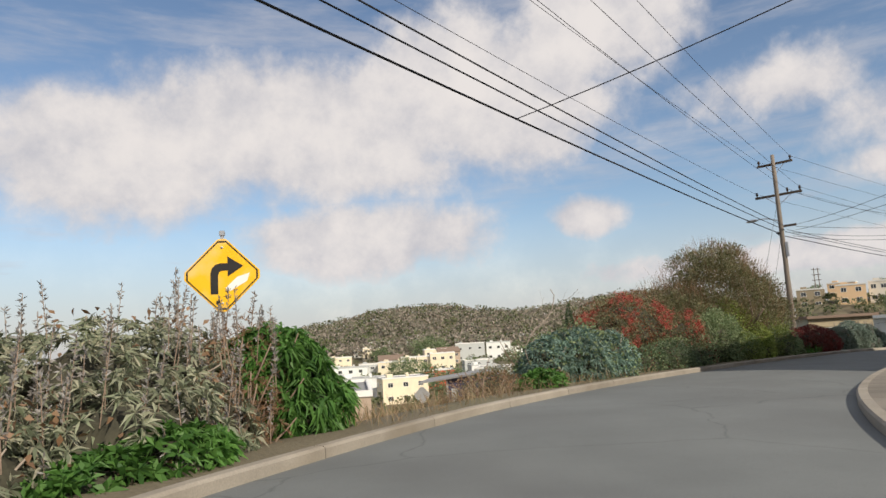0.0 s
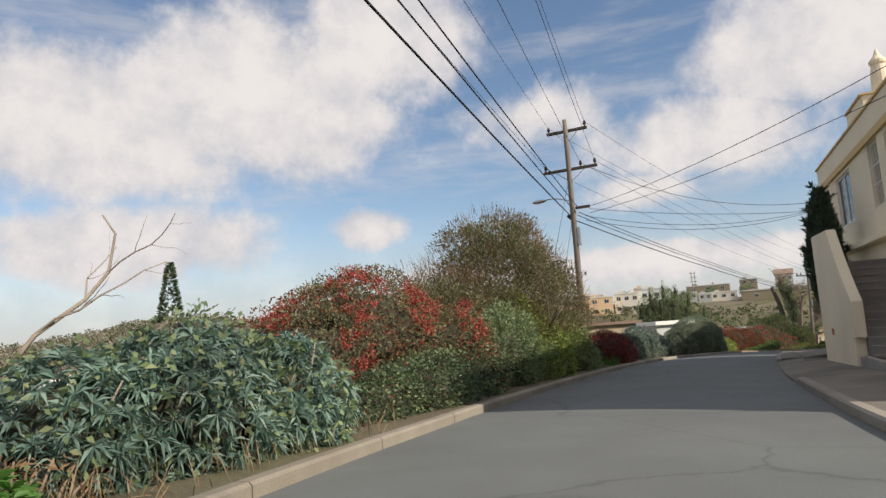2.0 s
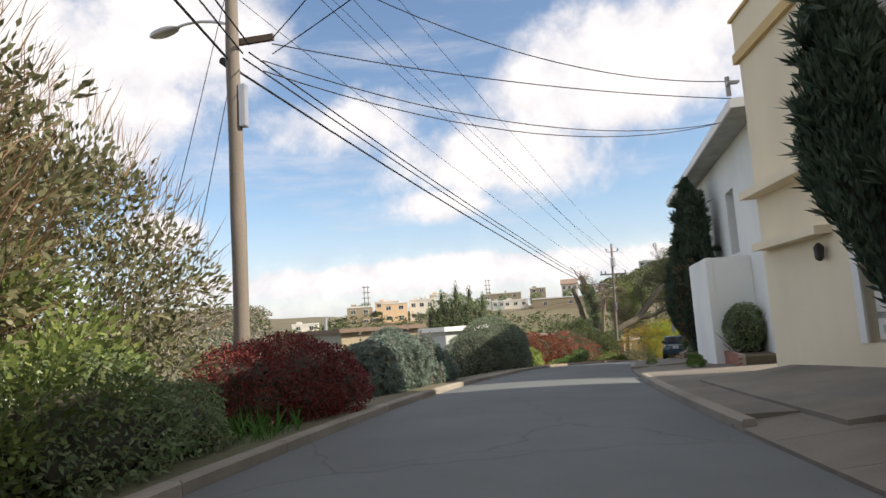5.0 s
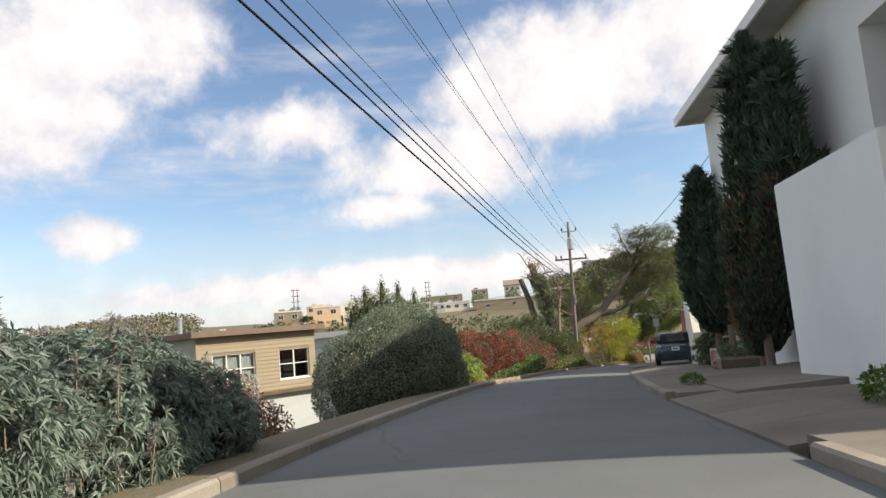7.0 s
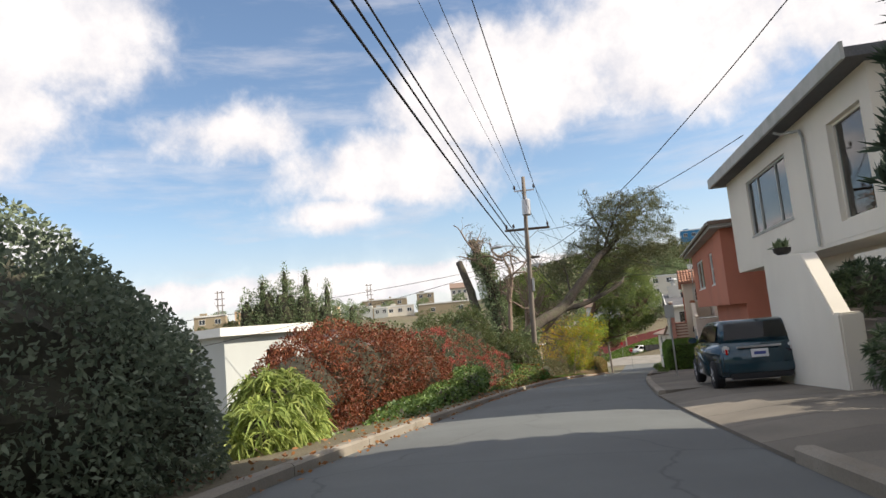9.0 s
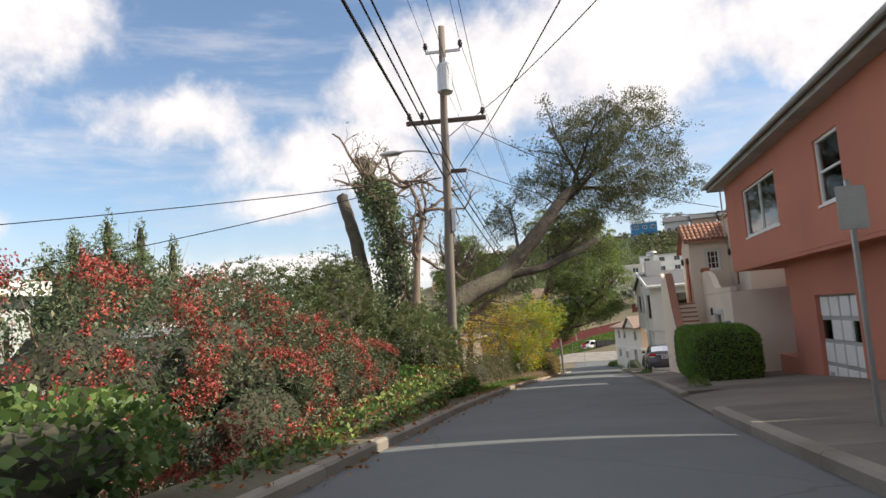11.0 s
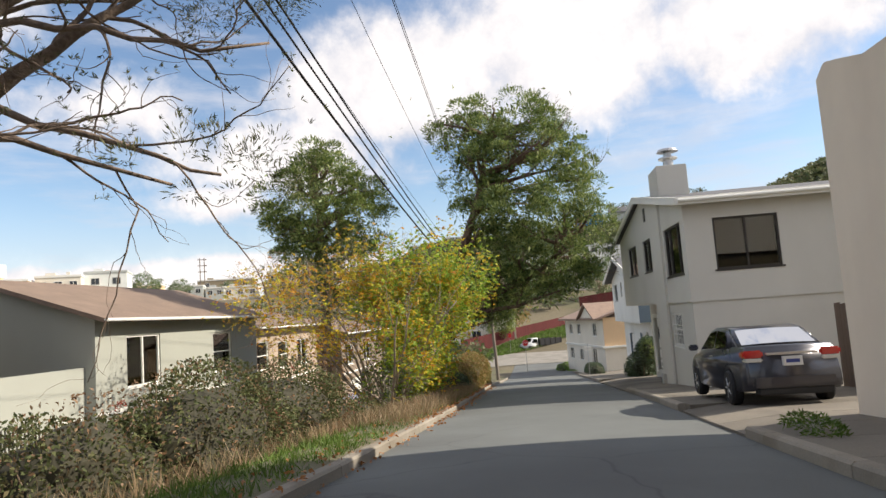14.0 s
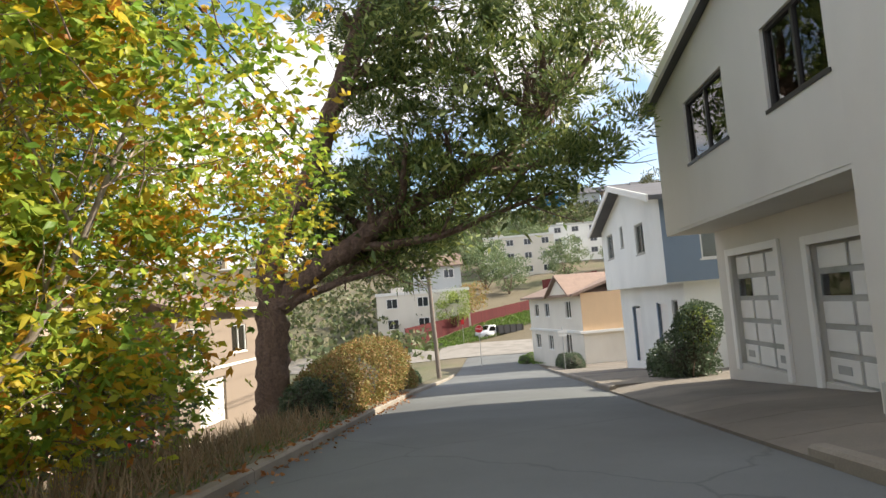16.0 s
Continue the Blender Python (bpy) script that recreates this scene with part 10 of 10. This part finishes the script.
def bank_grass(name, label, corners, n, height, mat, seed):
    """Blades over a four-cornered patch of ground."""
    rng = np.random.default_rng(seed)
    u, v = rng.uniform(0, 1, (2, n))
    c = np.array(corners, float)
    x, y = [(c[0][k] * (1 - u) + c[1][k] * u) * (1 - v) + (c[3][k] * (1 - u) + c[2][k] * u) * v for k in (0, 1)]
    base = np.c_[x, y, ground_z(x, y) - .03]
    q = leaf_quads(rng, base, rng.normal(size=base.shape) * .4 + (0, 0, 1), height * rng.uniform(.5, 1.3, n), height * .3, .3, .1)
    tagged(put(name, quad_mesh(name, q), mat), label, "grass", kind="stuff")


bank_grass("bank_grass", "rough yellow-green grass on the bank below a red fence", [(157, 124), (180, 116), (183, 121.5), (160, 128.8)], 9000, .35, L_GRASS, 301)
bank_grass("corner_lawn", "bright clipped lawn at the corner house", [(140, 101.8), (151, 107.8), (152, 104.6), (142, 98.8)], 6000, .12, L_LAWN, 302)
bank_grass("hill_lawn", "sunlit green grass slope below hilltop houses", [(268, 168), (296, 128), (308, 138), (284, 182)], 26000, .9, L_LAWN, 303)

block("white_bungalow", pose_z(163.5, 136.6, -4.2, -56), 13.2, 9, 5.9, IVORY, "pale stucco house with flat eaves beyond a red fence", "flat", 2, 3, TARROOF)
block("white_bungalow", pose_z(173.5, 137.0, 0.2, -56), 7.5, 7, 5.8, PALEGREY, "pale upper house with dark roof above a bungalow", "gable", 2, 2, SHINGLE, "", True)
block("apartment_house", pose_z(218.6, 148.8, 6.0, -66), 15.5, 11, 9.0, IVORY, "cream three-storey apartment house on the hillside", "flat", 3, 4)
block("apartment_house", pose_z(238.5, 141.5, 10.5, -68), 12.5, 10, 8.0, WHITE, "white apartment house higher on the hillside", "flat", 3, 3)
block("hill_house", pose_z(299.5, 171, 31, -60), 9.5, 8, 7.5, BLUEHOUSE, "blue house on the crest of the hill", "flat", 2, 3, None, "hilltop houses")
for i, (x, y) in enumerate(((305, 160), (308, 150.5), (311, 141))):
    block("hill_house", pose_z(x, y, 32, -66), 9, 8, 5.6, (PALEGREY, MUDBROWN, TAN)[i], "low grey-brown house on the crest of the hill", "gable", 1, 3, GREYROOF, "hilltop houses")
for i, (x, y, z, w, h, m) in enumerate(((296, 247, 24, 12, 12, PALEGREY), (306, 236, 25, 9, 14, IVORY), (313, 227, 27, 9, 10, PALEGREY))):
    block("tower_block", pose_z(x, y, z, -52), w, 10, h, m, "pale flat-roofed apartment block on the far hill", "flat", 4, 4, None, "far apartment blocks")
for i, (x, y, z, w) in enumerate(((262, 128, 19, 12), (276, 118, 23, 12), (258, 110, 16, 11), (280, 100, 22, 12))):
    gz = float(ground_z(np.array([x]), np.array([y]))[0])
    block("hillside_house", pose_z(x, y, gz, -80), w, 9, 6.5, (IVORY, PALEGREY, PEACH, WHITE)[i], "pale stucco house stepping up the hillside", "gable" if i % 2 else "flat", 2, 3, REDROOF, "hillside houses")
lower = thing("red_retaining_fence", pose_z(203, 128.5, 2.0, -48), "red board fence before the hillside apartments", "fence")
for i in range(26):
    part("board", boxes((i * .42, i * .42 + .4, 0, .03, -2, 1.7 + .04 * i)), REDFENCE, lower)


# ---- trees of the distance ----
def far_tree(place, height, radius, mat, label, seed, n=70, k=26, leaf=.5, shape=1.0, group="distant trees"):
    rng = np.random.default_rng(seed)
    t = thing("distant_tree", place, label, "tree", group)
    blobs = []
    for i in range(6):
        a = i * 2.4
        r = radius * .45 * (i > 0)
        blobs.append((math.cos(a) * r, math.sin(a) * r, height * (.36 + .085 * i * shape), radius * .66, radius * .66, height * .27))
    out, tips = [], []
    for i in range(5):
        b = np.array(blobs[i])
        out.append(limb(rng, (0, 0, -.5), b[:3], np.linalg.norm(b[:3]) + .5, .03 * height * .6, .05, .3, .2, 7))
    put("trunk", tubes("trunk", out, 5), BARK, t)
    put("crown", quad_mesh("crown", clumps(rng, blobs, int(n * 1.3), radius * .28, k, leaf * 1.2, leaf * .7, .25, .3, .5, .7)), mat, t)
    return t


def ground_at(x, y):
    return Vector((x, y, float(ground_z(np.array([x]), np.array([y]))[0])))


kinds = [far_tree(Matrix.Translation(ground_at(-11, 402)), 13, 10, L_MID, "wide spreading dark evergreen above valley roofs", 401, 120, 30, .8),
         far_tree(Matrix.Translation(ground_at(309, 133)), 12, 5.5, L_CYPRESS, "wind-shaped cypress on the hill crest", 402, 90, 26, .55),
         far_tree(Matrix.Translation(ground_at(176, 128.5)), 5, 2.6, L_BRONZE, "rounded yellow-green garden tree behind a red fence", 403, 90, 30, .25),
         far_tree(Matrix.Translation(ground_at(206, 142)), 9, 4.5, L_MID, "dark green tree on the hillside", 404, 110, 30, .42),
         far_tree(Matrix.Translation(ground_at(169, 127.2)), 5.6, 2.4, L_YELLOWGREEN, "yellow-green tree before a pale house", 405, 110, 34, .22)]
rng = np.random.default_rng(77)
for x, y in ((196, 150), (212, 158), (200, 134), (230, 156), (236, 150), (214, 128), (252, 150), (262, 160), (228, 122), (246, 124), (188, 146), (268, 140), (275, 132), (284, 120), (240, 168), (255, 172), (272, 176), (290, 110)):
    copy_thing(kinds[3], Matrix.Translation(ground_at(x, y)) @ Matrix.Rotation(rng.uniform(0, 6), 4, "Z") @ Matrix.Scale(rng.uniform(.6, 1.1), 4))
for x, y in ((171, 222), (160, 218), (205, 248), (212, 236), (146, 225), (126, 230), (228, 232), (100, 232), (92, 205)):
    copy_thing(kinds[3], Matrix.Translation(ground_at(x, y)) @ Matrix.Rotation(rng.uniform(0, 6), 4, "Z") @ Matrix.Scale(rng.uniform(.45, .75), 4))
for x, y in ((-70, 260), (-60, 330), (-20, 270), (10, 290), (30, 330), (40, 420), (-10, 230), (0, 190), (20, 200), (-90, 400), (-40, 400), (-70, 450), (-20, 460), (30, 470), (-120, 470)):
    copy_thing(kinds[3], Matrix.Translation(ground_at(x, y)) @ Matrix.Rotation(rng.uniform(0, 6), 4, "Z") @ Matrix.Scale(rng.uniform(.7, 1.2), 4))
for x, y in ((300, 125), (316, 160)):
    copy_thing(kinds[1], Matrix.Translation(ground_at(x, y)) @ Matrix.Rotation(rng.uniform(0, 6), 4, "Z") @ Matrix.Scale(rng.uniform(.6, .9), 4))


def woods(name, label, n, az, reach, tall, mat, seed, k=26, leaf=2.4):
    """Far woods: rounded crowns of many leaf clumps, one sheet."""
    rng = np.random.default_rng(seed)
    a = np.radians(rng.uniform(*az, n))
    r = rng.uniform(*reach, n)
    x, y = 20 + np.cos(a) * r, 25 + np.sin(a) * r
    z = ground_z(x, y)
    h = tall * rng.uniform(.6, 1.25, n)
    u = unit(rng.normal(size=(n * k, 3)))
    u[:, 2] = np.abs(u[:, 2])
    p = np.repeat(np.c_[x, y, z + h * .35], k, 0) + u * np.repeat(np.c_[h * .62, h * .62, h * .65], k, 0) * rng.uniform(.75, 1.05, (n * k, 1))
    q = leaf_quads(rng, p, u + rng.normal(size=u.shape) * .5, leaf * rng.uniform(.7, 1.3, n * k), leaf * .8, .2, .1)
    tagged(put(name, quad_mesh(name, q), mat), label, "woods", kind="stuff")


woods("ridge_woods", "brown and olive woods over the far ridge", 2600, (70, 124), (430, 900), 10, L_HAZEWOOD, 501)
woods("ridge_woods_green", "dark green crowns among far brown woods", 650, (70, 124), (440, 880), 12, L_FARGREEN, 502)
woods("hill_scrub", "olive scrub over the near hill", 2600, (8, 42), (262, 345), 3.0, L_FARGREEN, 503, 24, 1.0)
woods("valley_scrub", "garden scrub between valley houses", 700, (80, 125), (120, 420), 3.2, L_FARGREEN, 504, 22, 1.0)
woods("ridge_scrub", "garden scrub between ridge houses", 900, (36, 78), (150, 235), 2.6, L_FARGREEN, 505, 22, .8)


# ---- the street falls away beyond the bend ----
def fall(x, y):
    """How far the ground beyond the bend lies below an even slope."""
    u, v = (x - 36.8) * .866 + (y - 46.0) * .5, -(x - 36.8) * .5 + (y - 46.0) * .866
    u = np.clip(u, 0, None)
    u = np.where(u < 8, u * u / 16, u - 4)
    return .0262 * u * np.clip((85 - v) / 45, 0, 1)


def wire_drop(x, y):
    """The same for what hangs between the poles."""
    u = (x - 36.8) * .866 + (y - 46.0) * .5
    return np.interp(u, (0, 36, 60, 101, 300), (0, .5, 1.35, 2.5, 7.7))


LEVEL = ("ivory_house", "entrance_stair", "potted_plant", "small_white_house", "gabled_cottage", "juniper", "ridge_house", "far_pole", "rust_red_shrub")
WIRES = ("power_line", "telephone_cable", "service_drop", "guy_wire", "utility_pole")
sunk = set()


def sink(ob, how):
    """Lowers one thing as a whole, or point by point where it runs on along the street."""
    if ob.location.length > 1e-3:
        solid = [o for o in (ob, *ob.children_recursive) if o.type == "MESH"]
        ends = [o.matrix_world @ Vector(c) for o in solid for c in o.bound_box]
        x, y = [(min(e[k] for e in ends) + max(e[k] for e in ends)) / 2 if how is fall and ends else ob.location[k] for k in (0, 1)]
        ob.location.z -= float(how(x, y))
        return
    if ob.type == "MESH" and ob.data.name not in sunk:
        sunk.add(ob.data.name)
        co = np.zeros(len(ob.data.vertices) * 3)
        ob.data.vertices.foreach_get("co", co)
        co = co.reshape(-1, 3)
        co[:, 2] -= how(co[:, 0], co[:, 1])
        ob.data.vertices.foreach_set("co", co.ravel())
        ob.data.update()
    for child in ob.children:
        sink(child, how)


bpy.context.view_layer.update()
for ob in [o for o in bpy.context.scene.objects if o.parent is None and o.type in ("MESH", "EMPTY")]:
    kind = ob.name.split(".")[0]
    if kind not in LEVEL:
        sink(ob, wire_drop if kind in WIRES else fall)
